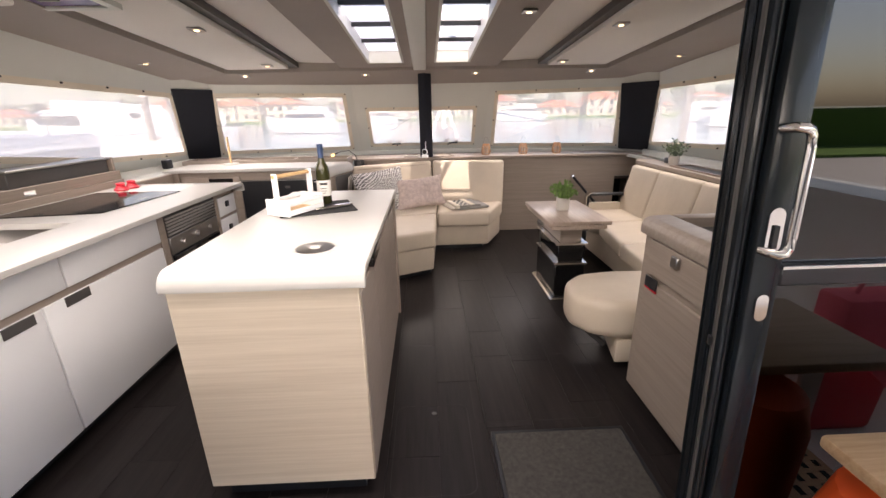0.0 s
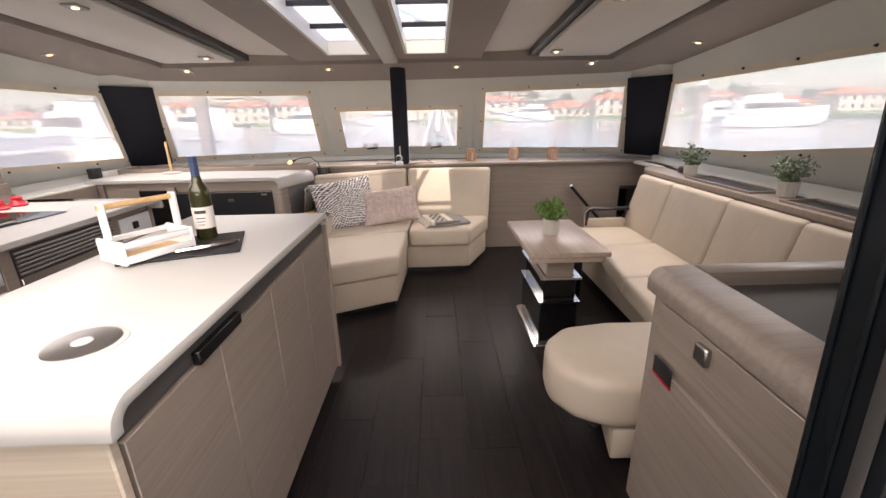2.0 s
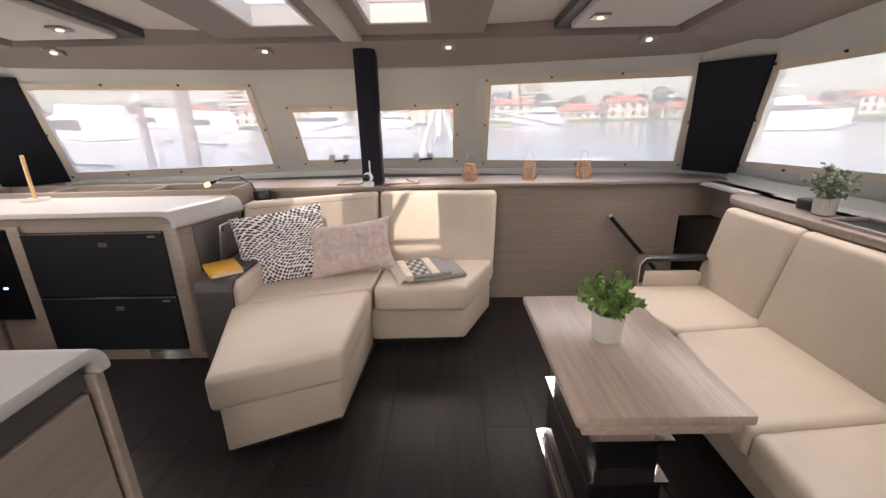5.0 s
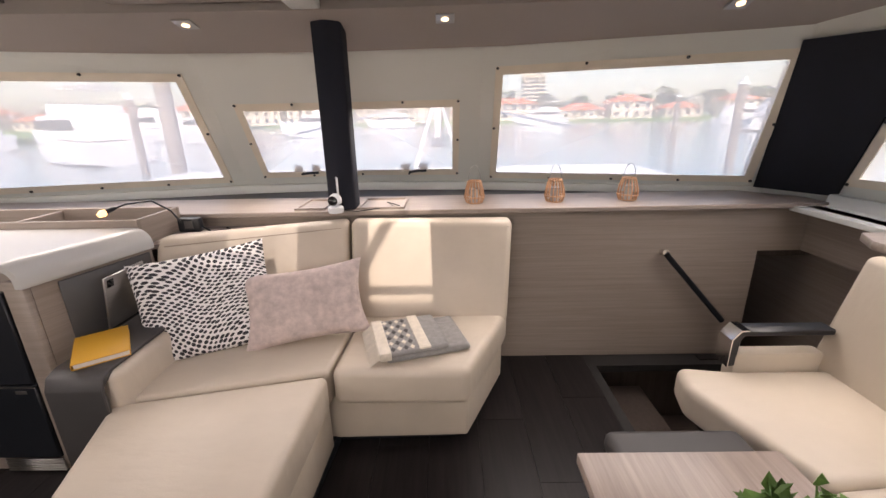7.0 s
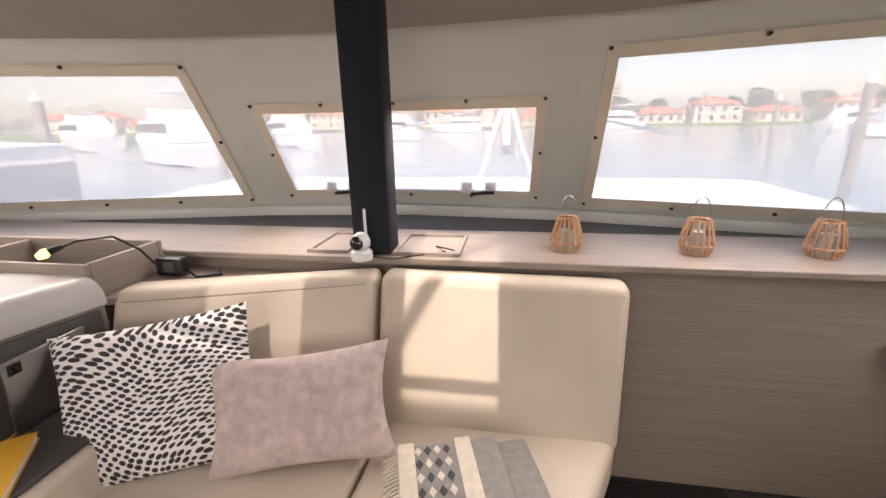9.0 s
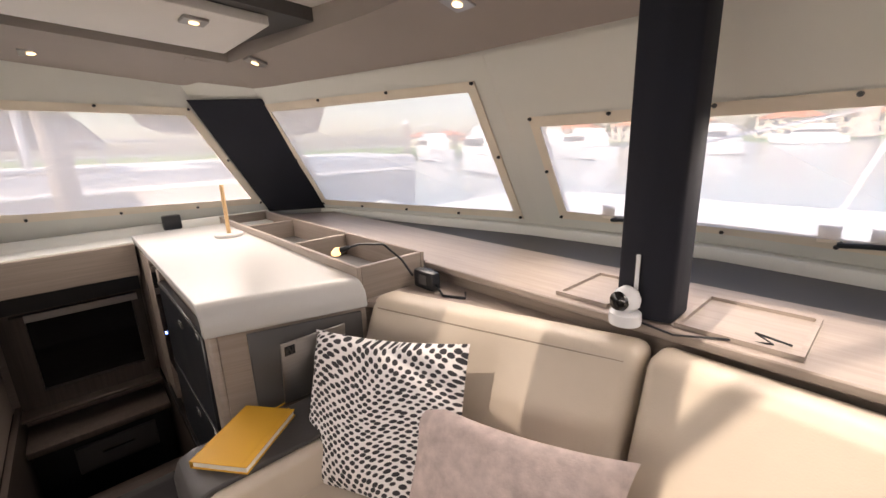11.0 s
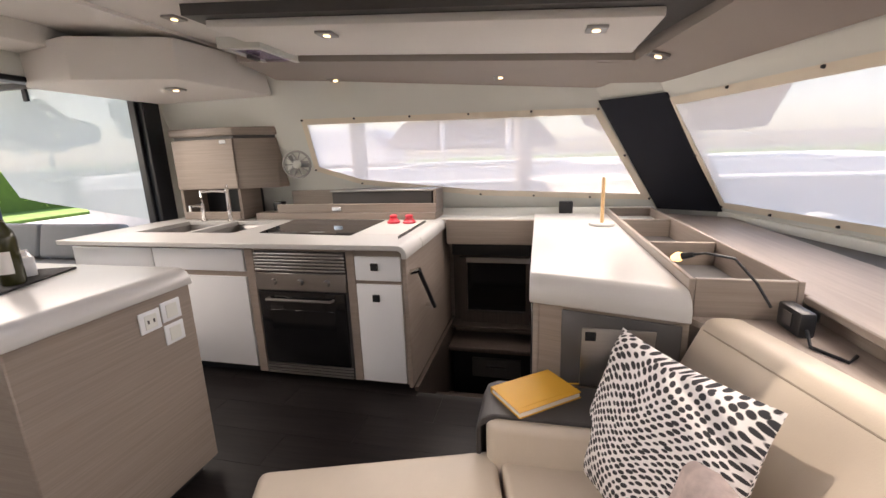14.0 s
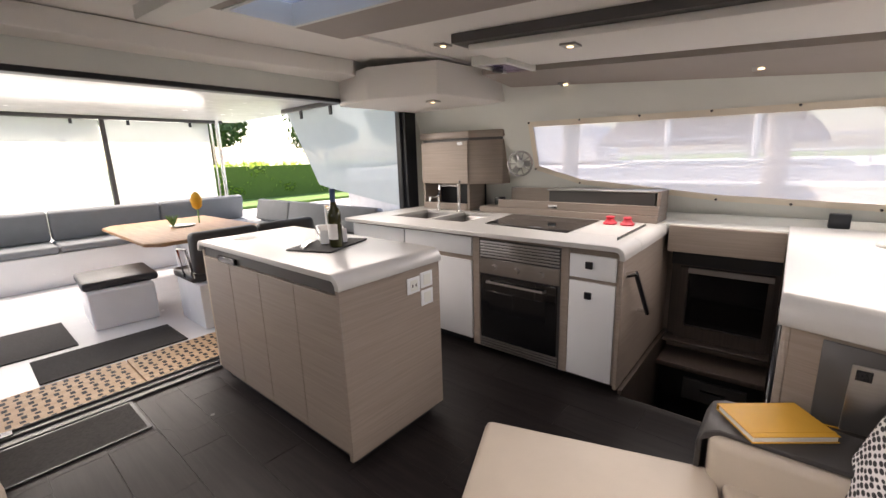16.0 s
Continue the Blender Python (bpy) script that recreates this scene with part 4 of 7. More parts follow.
# Black boxes fill the recesses; their colour is the deep shade there.
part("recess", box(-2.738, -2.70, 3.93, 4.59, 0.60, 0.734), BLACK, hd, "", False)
part("shelf", box(-2.77, -2.45, 3.93, 4.59, -0.14, -0.10, 0.006, 2), VENEER_SHADED, hd)
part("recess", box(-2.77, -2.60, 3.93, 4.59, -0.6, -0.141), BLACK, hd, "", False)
part("drawer", box(-2.599, -2.57, 4.1, 4.5, -0.42, -0.25, 0.006, 1), DARK_GREY, hd)
part("handle", tube([(-2.565, 4.22, -0.32), (-2.565, 4.38, -0.32)], 0.006, 8), CHROME, hd)

# ---- fridge cabinet and front counter ----
FX0, FX1, FY0, FY1, FT = -2.46, -0.855, 4.61, 5.10, 0.955


def slanted(bm):
    """The end of the counter runs at a slant: its stern corner is cut back."""
    for v in bm.verts:
        if v.co.x > -1.1:
            v.co.x += -0.115 + (v.co.y - 4.59) * 0.28
    return bm


fr = thing("fridge_cabinet", (-1.6, 4.85, 0), "taupe cabinet with black fridge drawers", "fridge")
part("body", slanted(box(FX0, FX1, FY0 + 0.02, FY1, 0.0, 0.918)), VENEER, fr, "", False)
part("stile", box(-2.44, -2.17, FY0 - 0.004, FY0 + 0.02, 0.05, 0.88, 0.003, 1), VENEER, fr)
part("stile", box(-1.935, -1.865, FY0 - 0.004, FY0 + 0.02, 0.05, 0.88, 0.003, 1), VENEER, fr)
part("stile", slanted(box(-0.93, FX1, FY0 - 0.004, FY0 + 0.02, 0.05, 0.88, 0.003, 1)), VENEER, fr)
part("niche", box(-2.17, -1.935, FY0 - 0.002, FY0 + 0.02, 0.30, 0.86), BLACK_GLOSS, fr, "black switch niche", False)
part("lamp", box(-2.06, -2.04, FY0 - 0.006, FY0 - 0.002, 0.50, 0.51), BLUE_LED, fr, "blue pilot light", False)
for z0, z1 in ((0.447, 0.838), (0.085, 0.44)):
    d = part("door", box(-1.86, -1.045, FY0 - 0.012, FY0 + 0.02, z0, z1, 0.005, 1), BLACK, fr, "black fridge front")
    part("badge", box(-1.13, -1.085, FY0 - 0.0135, FY0 - 0.012, z1 - 0.035, z1 - 0.022), STEEL, d, "", False)
    part("latch", box(-1.42, -1.37, FY0 - 0.018, FY0 - 0.0125, z1 - 0.085, z1 - 0.06, 0.002, 1), DARK_GREY, d)
    part("edge", box(-1.86, -1.045, FY0 - 0.014, FY0 - 0.0125, z1 - 0.008, z1 - 0.002), STEEL, d, "", False)
for k in range(5):
    part("vent_slat", box(-1.30, -1.05, FY0 - 0.006, FY0 + 0.004, 0.012 + k * 0.013, 0.020 + k * 0.013, 0.002, 1), STEEL, fr)
part("felt_pocket", slanted(box(FX1 + 0.001, FX1 + 0.012, FY0 + 0.10, FY1 - 0.02, 0.55, 0.84, 0.003, 1)), DARK_GREY, fr, "dark felt magazine pocket")
prof = waterfall(-2.60, FX1 + 0.02, FT, 0.10, 0.075, False)
tagged(part("front_worktop", slanted(prism(prof, FY0 - 0.018, FY1 + 0.0, "y", 0.003, 1)), SOLID_WHITE), "white solid-surface worktop with rolled end over the fridge", "worktop")
structure("wall_front_low", box(-2.77, FX0, 4.605, 5.5, 0.0, 0.92), VENEER, "taupe veneer side beside the fridge", "wall", False)

tr = thing("organiser_tray", (-1.75, 5.27, 0.93), "taupe wood organiser tray with three compartments", "tray")
part("base", box(-2.66, -0.885, 5.119, 5.404, 0.855, 0.87), VENEER, tr, "", False)
part("side", box(-2.68, -0.865, 5.10, 5.118, 0.85, 0.99, 0.003, 1), VENEER, tr)
part("side", box(-2.68, -0.865, 5.405, 5.423, 0.855, 0.99, 0.003, 1), VENEER, tr)
part("end", box(-0.885, -0.866, 5.119, 5.404, 0.855, 0.99, 0.003, 1), VENEER, tr)
part("end", box(-2.68, -2.66, 5.119, 5.404, 0.855, 0.99, 0.003, 1), VENEER, tr)
for k in (-2.18, -1.50):
    part("divider", box(k - 0.009, k + 0.009, 5.119, 5.404, 0.8705, 0.98, 0.003, 1), VENEER, tr)
part("liner", box(-2.17, -1.51, 5.12, 5.403, 0.871, 0.874), DARK_GREY, tr, "", False)
part("liner", box(-1.49, -0.887, 5.12, 5.403, 0.871, 0.874), DARK_GREY, tr, "", False)

structure("dashboard", prism([(CX - 2.70, 5.44), (CX - 0.84, 5.44), (CX - 0.84, 5.425), (2.66, 5.425), (2.66, 5.60), (CX + 2.45, 5.86), (CX - 2.45, 5.86)], 0.918, 0.945, "z", 0.004, 1), VENEER_TOP, "pale taupe wood shelf below the windscreen", "shelf")
structure("dashboard_well", prism([(CX - 2.7, 5.80), (CX + 2.7, 5.80), (CX + 2.62, 5.87), (CX + 0.85, 6.31), (CX, 6.39), (CX - 0.85, 6.31), (CX - 2.62, 5.87)], 0.90, 0.917, "z"), MID_GREY, "grey liner between shelf and windscreen", "shelf", False)
structure("wall_panel_front", box(-0.86, 2.36, 5.47, 5.50, -0.0, 0.917), VENEER, "taupe wood veneer panel below the windscreen shelf", "wall", False)
structure("wall_panel_corner", box(2.60, 2.74, 4.72, 5.50, 0.665, 0.895), VENEER, "taupe veneer panel above the stairs", "wall", False)
structure("wall_panel_over_stairs", box(2.36, 2.60, 5.47, 5.50, 0.665, 0.917), VENEER, "taupe veneer panel above the stair opening", "wall", False)
structure("ledge_sofa_bow", prism([(-0.86, 5.10), (-0.60, 5.25), (0.0, 5.42), (0.0, 5.468), (-0.86, 5.468)], 0.84, 0.862, "z"), VENEER_TOP, "narrow wood ledge behind the backrest", "shelf", False)
structure("wall_behind_armrest", box(-1.0, -0.862, 5.105, 5.468, 0.0, 0.845), VENEER, "taupe veneer corner beside the backrest", "wall", False)

# ---- mast post ----
structure("mast_post", prism([(-0.055, 5.46), (0.02, 5.44), (0.095, 5.46), (0.095, 5.58), (-0.055, 5.58)], 0.9455, 1.90, "z", 0.012, 2), BLACK_CLOTH, "black padded post in front of the windscreen", "post")

# ---- corner sofa ----
sofa = thing("corner_sofa", (0, 4.8, 0), "beige leather corner sofa with chaise on a dark plinth", "sofa")
ZS = 0.44


def cushion(poly, z0, z1, r=0.035):
    return prism(poly, z0, z1, "z", r, 4)


part("plinth", prism([(-0.36, 3.87), (0.03, 4.05), (0.09, 4.78), (0.62, 4.80), (0.84, 5.40), (-0.80, 5.40), (-0.62, 4.55)], 0.0, 0.06, "z"), BLACK, sofa, "", False)
part("base", prism([(-0.40, 3.795), (0.055, 4.005), (0.088, 4.69), (-0.56, 4.55)], 0.05, 0.272, "z", 0.012, 2), LEATHER, sofa)
part("base", prism([(0.095, 4.735), (0.675, 4.745), (0.88, 5.20), (0.90, 5.45), (-0.78, 5.45), (-0.60, 4.70)], 0.05, 0.272, "z", 0.012, 2), LEATHER, sofa)
part("seat_cushion", cushion([(-0.417, 3.757), (0.085, 3.965), (0.105, 4.66), (-0.657, 4.49)], 0.275, ZS, 0.03), LEATHER, sofa)
part("seat_cushion", cushion([(-0.657, 4.502), (0.10, 4.674), (0.13, 5.20), (-0.60, 5.20)], 0.275, ZS, 0.02), LEATHER, sofa)
part("seat_cushion", cushion([(0.112, 4.668), (0.675, 4.66), (0.895, 5.16), (0.91, 5.24), (0.14, 5.24)], 0.275, ZS + 0.005, 0.035), LEATHER, sofa)


def backrest(x0, x1, xt0, xt1, ztop, swing):
    """A leaning back cushion; swing draws its port end towards the stern."""
    bm = bmesh.new()
    loops = [((x0, 5.125 - swing, 0.40), (x1, 5.125, 0.40), (x1, 5.36, 0.40), (x0, 5.36 - swing, 0.40)), ((xt0, 5.335 - swing, ztop[0]), (xt1, 5.335, ztop[1]), (xt1, 5.445, ztop[1]), (xt0, 5.445 - swing, ztop[0]))]
    v = [[bm.verts.new(p) for p in l] for l in loops]
    bm.faces.new(v[0][::-1])
    bm.faces.new(v[1])
    for i in range(4):
        bm.faces.new((v[0][i], v[0][(i + 1) % 4], v[1][(i + 1) % 4], v[1][i]))
    bmesh.ops.recalc_face_normals(bm, faces=bm.faces)
    return bevel(bm, 0.035, 4)


part("backrest", backrest(-0.80, 0.085, -0.83, 0.07, (0.885, 0.91), 0.20), LEATHER, sofa)
part("backrest", backrest(0.10, 0.90, 0.085, 0.945, (0.91, 0.90), 0.0), LEATHER, sofa)
part("seam", tube([(-0.78, 5.125, 0.85), (0.04, 5.318, 0.878)], 0.0025, 6), SEAM, sofa)
part("seam", tube([(0.12, 5.325, 0.872), (0.92, 5.325, 0.868)], 0.0025, 6), SEAM, sofa)
arm = part("armrest", prism([(-0.79, 4.45), (-0.585, 4.47), (-0.60, 4.96), (-0.83, 4.96)], 0.05, 0.575, "z", 0.03, 3), LEATHER, sofa)
part("armrest_pad", prism([(4.432, 0.05), (4.432, 0.53), (4.45, 0.575), (4.49, 0.592), (4.97, 0.592), (4.97, 0.577), (4.50, 0.576), (4.448, 0.54), (4.448, 0.05)], -0.825, -0.615, "x", 0.004, 1), LEATHER_DARK, arm, "dark brown leather armrest cover")


def pillow(w, h, t, mat, m, name, label, group="", pinch=0.12):
    bm = bmesh.new()
    n = 22
    g = {}
    for s in (1, -1):
        for i in range(n + 1):
            for j in range(n + 1):
                u, v = i / n * 2 - 1, j / n * 2 - 1
                if s < 0 and (i in (0, n) or j in (0, n)):
                    g[s, i, j] = g[1, i, j]
                    continue
                k = (1 - u * u) * (1 - v * v)
                puff = t / 2 * k ** 0.42
                pu, pv = 1 - pinch * (1 - v * v) * 0.5 * abs(u) ** 3, 1 - pinch * (1 - u * u) * 0.5 * abs(v) ** 3
                wr = 0.012 * noise.noise(Vector((u * 2.3, v * 2.3, s * 3.1 + w))) * k ** 0.3
                g[s, i, j] = bm.verts.new((u * w / 2 * pu, v * h / 2 * pv, s * puff + wr))
        for i in range(n):
            for j in range(n):
                q = (g[s, i, j], g[s, i + 1, j], g[s, i + 1, j + 1], g[s, i, j + 1])
                bm.faces.new(q if s > 0 else q[::-1])
    ob = part(name, bm, mat)
    ob.matrix_basis = m
    return tagged(ob, label, "cushion", group)


def basis(o, right, up):
    r, u = Vector(right).normalized(), Vector(up)
    u = (u - r * u.dot(r)).normalized()
    f = r.cross(u)
    return Matrix(((r.x, u.x, f.x, o[0]), (r.y, u.y, f.y, o[1]), (r.z, u.z, f.z, o[2]), (0, 0, 0, 1)))


pillow(0.57, 0.48, 0.16, SPOTTED, basis((-0.495, 4.925, 0.640), (0.524, 0.20, 0.06), (-0.08, 0.16, 0.45)), "throw_pillow", "white throw pillow with swirling dark brush spots", "pillows")
pillow(0.57, 0.36, 0.13, VELVET, basis((-0.07, 4.975, 0.605), (0.93, 0.24, 0.06), (-0.08, 0.40, 0.90)), "throw_pillow", "pale pink crushed velvet lumbar pillow", "pillows", 0.24)
# folded throw
thr = thing("folded_throw", (0.46, 4.96, ZS), "folded grey and cream throw with tassels on the seat", "throw")
tm = Matrix.Translation((0.46, 4.90, ZS + 0.006)) @ pose(0, 0, 0, 0, 0, 17)
part("fold", turned(box(-0.17, 0.20, -0.15, 0.15, 0.0, 0.03, 0.014, 3), tm), GREY_FELT, thr)
part("fold", turned(box(-0.18, 0.10, -0.155, 0.145, 0.0302, 0.055, 0.012, 3), tm), GREY_FELT, thr)
part("band", turned(box(-0.03, 0.02, -0.158, 0.148, 0.05, 0.060, 0.004, 2), tm), CREAM_KNIT, thr, "cream knitted band")
part("band", turned(box(-0.20, -0.15, -0.158, 0.148, 0.02, 0.059, 0.006, 2), tm), CREAM_KNIT, thr, "cream knitted band")
for i in range(6):
    for j in range(4):
        x, y = -0.14 + j * 0.028, -0.13 + i * 0.048
        part("diamond", turned(prism([(x - 0.011, y), (x, y - 0.018), (x + 0.011, y), (x, y + 0.018)], 0.0555, 0.0575, "z"), tm), CREAM_KNIT if (i + j) % 2 else INK, thr, "", False)
for i in range(22):
    y = -0.15 + i * 0.0138
    part("tassel", turned(tube([(-0.19, y, 0.04), (-0.225, y + 0.003, 0.02), (-0.245, y - 0.003 + 0.006 * (i % 3), 0.006)], [0.004, 0.005, 0.003], 5), tm), CREAM_KNIT, thr)
bk = thing("notebook", (-0.72, 4.64, 0.593), "mustard yellow hardback notebook with elastic band", "book")
bmx = Matrix.Translation((-0.745, 4.62, 0.593)) @ pose(0, 0, 0, 0, 0, 38)
part("cover", turned(box(-0.085, 0.085, -0.125, 0.125, 0.0, 0.003, 0.001, 1), bmx), MUSTARD, bk)
part("pages", turned(box(-0.080, 0.081, -0.121, 0.121, 0.0032, 0.0198), bmx), PAPER, bk, "", False)
part("cover", turned(box(-0.085, 0.085, -0.125, 0.125, 0.02, 0.023, 0.001, 1), bmx), MUSTARD, bk)
part("spine", turned(box(-0.088, -0.0855, -0.125, 0.125, 0.0, 0.023, 0.001, 1), bmx), MUSTARD, bk)
part("elastic", turned(box(0.06, 0.066, -0.126, 0.126, 0.0231, 0.024), bmx), MUSTARD, bk, "", False)
part("ribbon", turned(tube([(0.0, 0.12, 0.01), (0.005, 0.15, 0.004), (0.02, 0.18, 0.003)], 0.003, 5), bmx), MUSTARD, bk)
tb = thing("tablet", (-0.83, 4.87, 0.6), "silver tablet standing against the cabinet end", "tablet")
tbm = Matrix.Translation((-0.822, 4.87, 0.705)) @ pose(0, 0, 0, 0, 8, 0)
part("body", turned(box(-0.005, 0.005, -0.10, 0.13, -0.11, 0.12, 0.004, 2), tbm), STEEL, tb)
part("camera_bump", turned(box(0.005, 0.008, -0.09, -0.055, 0.075, 0.11, 0.002, 1), tbm), BLACK_GLOSS, tb)

# ---- things on the windscreen shelf ----
def lantern(x, y, s=1.0):
    l = thing("lantern", (x, y, 0.9455), "small bamboo slat lantern with wire handle", "lantern", "lanterns")
    c = Vector((x, y, 0.9455))
    for r, z in ((0.045, 0.004), (0.055, 0.035), (0.035, 0.125)):
        part("hoop", tube([c + Vector((r * s * math.cos(a), r * s * math.sin(a), z * s)) for a in [i * math.pi / 10 for i in range(20)]], 0.004, 5, True), BAMBOO, l)
    for i in range(16):
        a = i * math.pi / 8
        part("slat", tube([c + Vector((r * s * math.cos(a), r * s * math.sin(a), z * s)) for r, z in ((0.045, 0.002), (0.057, 0.035), (0.05, 0.08), (0.035, 0.13))], 0.0038, 5), BAMBOO, l)
    part("handle", tube([c + Vector((0.035 * s * math.cos(a), 0, 0.12 * s + 0.09 * s * math.sin(a))) for a in [i * math.pi / 10 for i in range(11)]], 0.002, 5), STEEL, l, "thin wire handle")
    part("candle_glass", lathe([(0.025, 0), (0.025, 0.08), (0.023, 0.081)], c + Vector((0, 0, 0.002)), 14), POLY, l)


lantern(0.758, 5.60)
lantern(1.222, 5.60)
lantern(1.645, 5.605)
cm = thing("security_camera", (0.0, 5.40, 0.9455), "white indoor camera with black face and antenna", "camera")
part("base", lathe([(0.040, 0), (0.042, 0.015), (0.040, 0.03), (0.032, 0.036)], (0.0, 5.475 - 0.075, 0.946), 24), GLOSS_WHITE, cm)
part("head", lathe([(0.02, 0.036), (0.034, 0.05), (0.036, 0.07), (0.028, 0.09), (0.01, 0.102)], (0.0, 5.40, 0.946), 24), GLOSS_WHITE, cm)
part("face", turned(lathe([(0.027, 0.0), (0.024, 0.012), (0.01, 0.018)], (0, 0, 0), 20), Matrix.Translation((-0.006, 5.378, 1.012)) @ pose(0, 0, 0, 80, 0, -15)), BLACK_GLOSS, cm, "black glossy lens face")
part("antenna", box(0.005, 0.016, 5.425, 5.433, 0.975, 1.13, 0.003, 2), GLOSS_WHITE, cm)
part("cable", tube([(0.03, 5.42, 0.95), (0.12, 5.40, 0.95), (0.22, 5.46, 0.951), (0.30, 5.50, 0.952), (0.27, 5.46, 0.985), (0.33, 5.52, 0.952)], 0.003, 6), BLACK, cm)
for x0, x1 in ((-0.25, -0.08), (0.10, 0.36)):
    t = thing("hatch_cover", ((x0 + x1) / 2, 5.62, 0.945), "removable wood lid in the windscreen shelf", "lid", "shelf lids")
    part("frame", ring_sheet(rect(x0, x1, 5.46, 5.74), rect(x0 + 0.012, x1 - 0.012, 5.475, 5.725), lambda p, d: (p[0], p[1], 0.9455 + d), 0.012), VENEER_TOP, t, "", False)
    part("panel", box(x0 + 0.013, x1 - 0.013, 5.476, 5.724, 0.9455, 0.948), VENEER_TOP, t, "", False)
ph = thing("paper_towel_holder", (-2.10, 5.0, FT), "wooden kitchen roll holder on a white round foot", "holder")
part("foot", lathe([(0.075, 0), (0.078, 0.008), (0.074, 0.016)], (-2.10, 5.0, FT + 0.0005), 28), SOLID_WHITE, ph)
part("rod", tube([(-2.10, 5.0, FT + 0.015), (-2.10, 5.0, FT + 0.29)], 0.011, 12), PINE, ph)
gl = thing("gooseneck_lamp", (-0.80, 5.32, 0.93), "black gooseneck reading lamp, lit, beside a black instrument", "lamp")
part("neck", tube([(-0.79, 5.30, 0.93), (-0.80, 5.26, 1.0), (-0.86, 5.22, 1.06), (-0.95, 5.17, 1.055), (-0.99, 5.14, 1.04)], 0.0045, 8), BLACK, gl)
part("head", tube([(-0.985, 5.145, 1.042), (-1.02, 5.11, 1.025)], [0.009, 0.014], 10), BLACK, gl)
part("bulb", tube([(-1.012, 5.118, 1.03), (-1.022, 5.108, 1.024), (-1.036, 5.094, 1.015)], [0.013, 0.018, 0.010], 10), LED_GLOW, gl, "lit warm bulb")
ins = thing("instrument_box", (-0.76, 5.42, 0.86), "black instrument box with screen and cable", "instrument")
part("body", box(-0.84, -0.72, 5.34, 5.385, 0.8625, 0.94, 0.012, 2), BLACK, ins)
part("screen", box(-0.80, -0.755, 5.337, 5.3395, 0.885, 0.925), DARK_GREY, ins, "", False)
part("cable", tube([(-0.72, 5.36, 0.89), (-0.66, 5.34, 0.868), (-0.58, 5.38, 0.868), (-0.62, 5.42, 0.868)], 0.005, 6), BLACK, ins)
for s, yy in ((-1, 4.82),):
    sp = thing("alarm_box", (-2.70, yy, 0.985), "small black box on the window ledge", "device")
    part("body", box(-2.70, -2.64, yy - 0.05, yy + 0.05, 0.95, 1.04, 0.008, 2), BLACK, sp)

# ---- island things ----
slate = thing("slate_board", (-0.62, 2.55, ITOP), "black slate serving board on the island", "board")
sm = Matrix.Translation((-0.574, 2.559, ITOP + 0.001)) @ pose(0, 0, 0, 0, 0, 20.3)
part("board", turned(box(-0.19, 0.19, -0.145, 0.145, 0, 0.008, 0.002, 1), sm), SLATE, slate)
ck = thing("corkscrew", (-0.50, 2.50, ITOP), "chrome folding corkscrew lying on the board", "corkscrew")
part("arm", tube([(-0.55, 2.45, ITOP + 0.02), (-0.46, 2.50, ITOP + 0.023), (-0.40, 2.56, ITOP + 0.02)], [0.008, 0.011, 0.008], 8), CHROME, ck)
part("arm", tube([(-0.53, 2.47, ITOP + 0.02), (-0.46, 2.52, ITOP + 0.023), (-0.39, 2.59, ITOP + 0.02)], [0.007, 0.009, 0.007], 8), CHROME, ck)
BX, BY = -0.552, 2.668
bot = thing("wine_bottle", (BX, BY, ITOP), "dark green wine bottle with white label and blue foil", "bottle")
BZ = ITOP + 0.0095
part("glass", lathe([(0.034, 0), (0.0375, 0.008), (0.0375, 0.175), (0.034, 0.20), (0.02, 0.225), (0.0145, 0.25), (0.0145, 0.305)], (BX, BY, BZ), 32), BOTTLE_GLASS, bot)
part("foil", lathe([(0.0150, 0.238), (0.0152, 0.30), (0.0155, 0.318), (0.012, 0.32)], (BX, BY, BZ), 24), BLUE_FOIL, bot, "dark blue foil cap")
lb = bmesh.new()
for z in (0.045, 0.13):
    for i in range(17):
        a = radians(-150 + i * 10 * 1.4)
        lb.verts.new((BX + 0.0382 * math.cos(a), BY + 0.0382 * math.sin(a), BZ + z))
lb.verts.ensure_lookup_table()
for i in range(16):
    lb.faces.new((lb.verts[i], lb.verts[i + 1], lb.verts[i + 18], lb.verts[i + 17]))
lab = part("label", lb, LABEL_WHITE, bot, "white paper label")
for z0, z1, a0, a1 in ((0.105, 0.118, -1.9, -0.8), (0.085, 0.089, -1.8, -0.95), (0.072, 0.075, -1.75, -1.0), (0.06, 0.063, -1.7, -1.1)):
    q = bmesh.new()
    for z in (z0, z1):
        for i in range(7):
            a = a0 + (a1 - a0) * i / 6
            q.verts.new((BX + 0.0387 * math.cos(a), BY + 0.0387 * math.sin(a), BZ + z))
    q.verts.ensure_lookup_table()
    for i in range(6):
        q.faces.new((q.verts[i], q.verts[i + 1], q.verts[i + 8], q.verts[i + 7]))
    part("print", q, INK, lab)
cd = thing("bottle_carrier", (-0.72, 2.58, ITOP), "white painted wooden carrier with round handle", "carrier")
cmx = Matrix.Translation((-0.655, 2.475, ITOP + 0.0095)) @ pose(0, 0, 0, 0, 0, 62)
part("base", turned(box(-0.11, 0.11, -0.065, 0.065, 0, 0.012, 0.003, 1), cmx), PINE, cd, "bare wood base")
for y in (-0.07, 0.07):
    part("rail", turned(box(-0.11, 0.11, y - 0.005, y + 0.005, 0.003, 0.03, 0.003, 1), cmx), GLOSS_WHITE, cd)
    part("rail", turned(box(-0.11, 0.11, y - 0.005, y + 0.005, 0.055, 0.075, 0.003, 1), cmx), GLOSS_WHITE, cd)
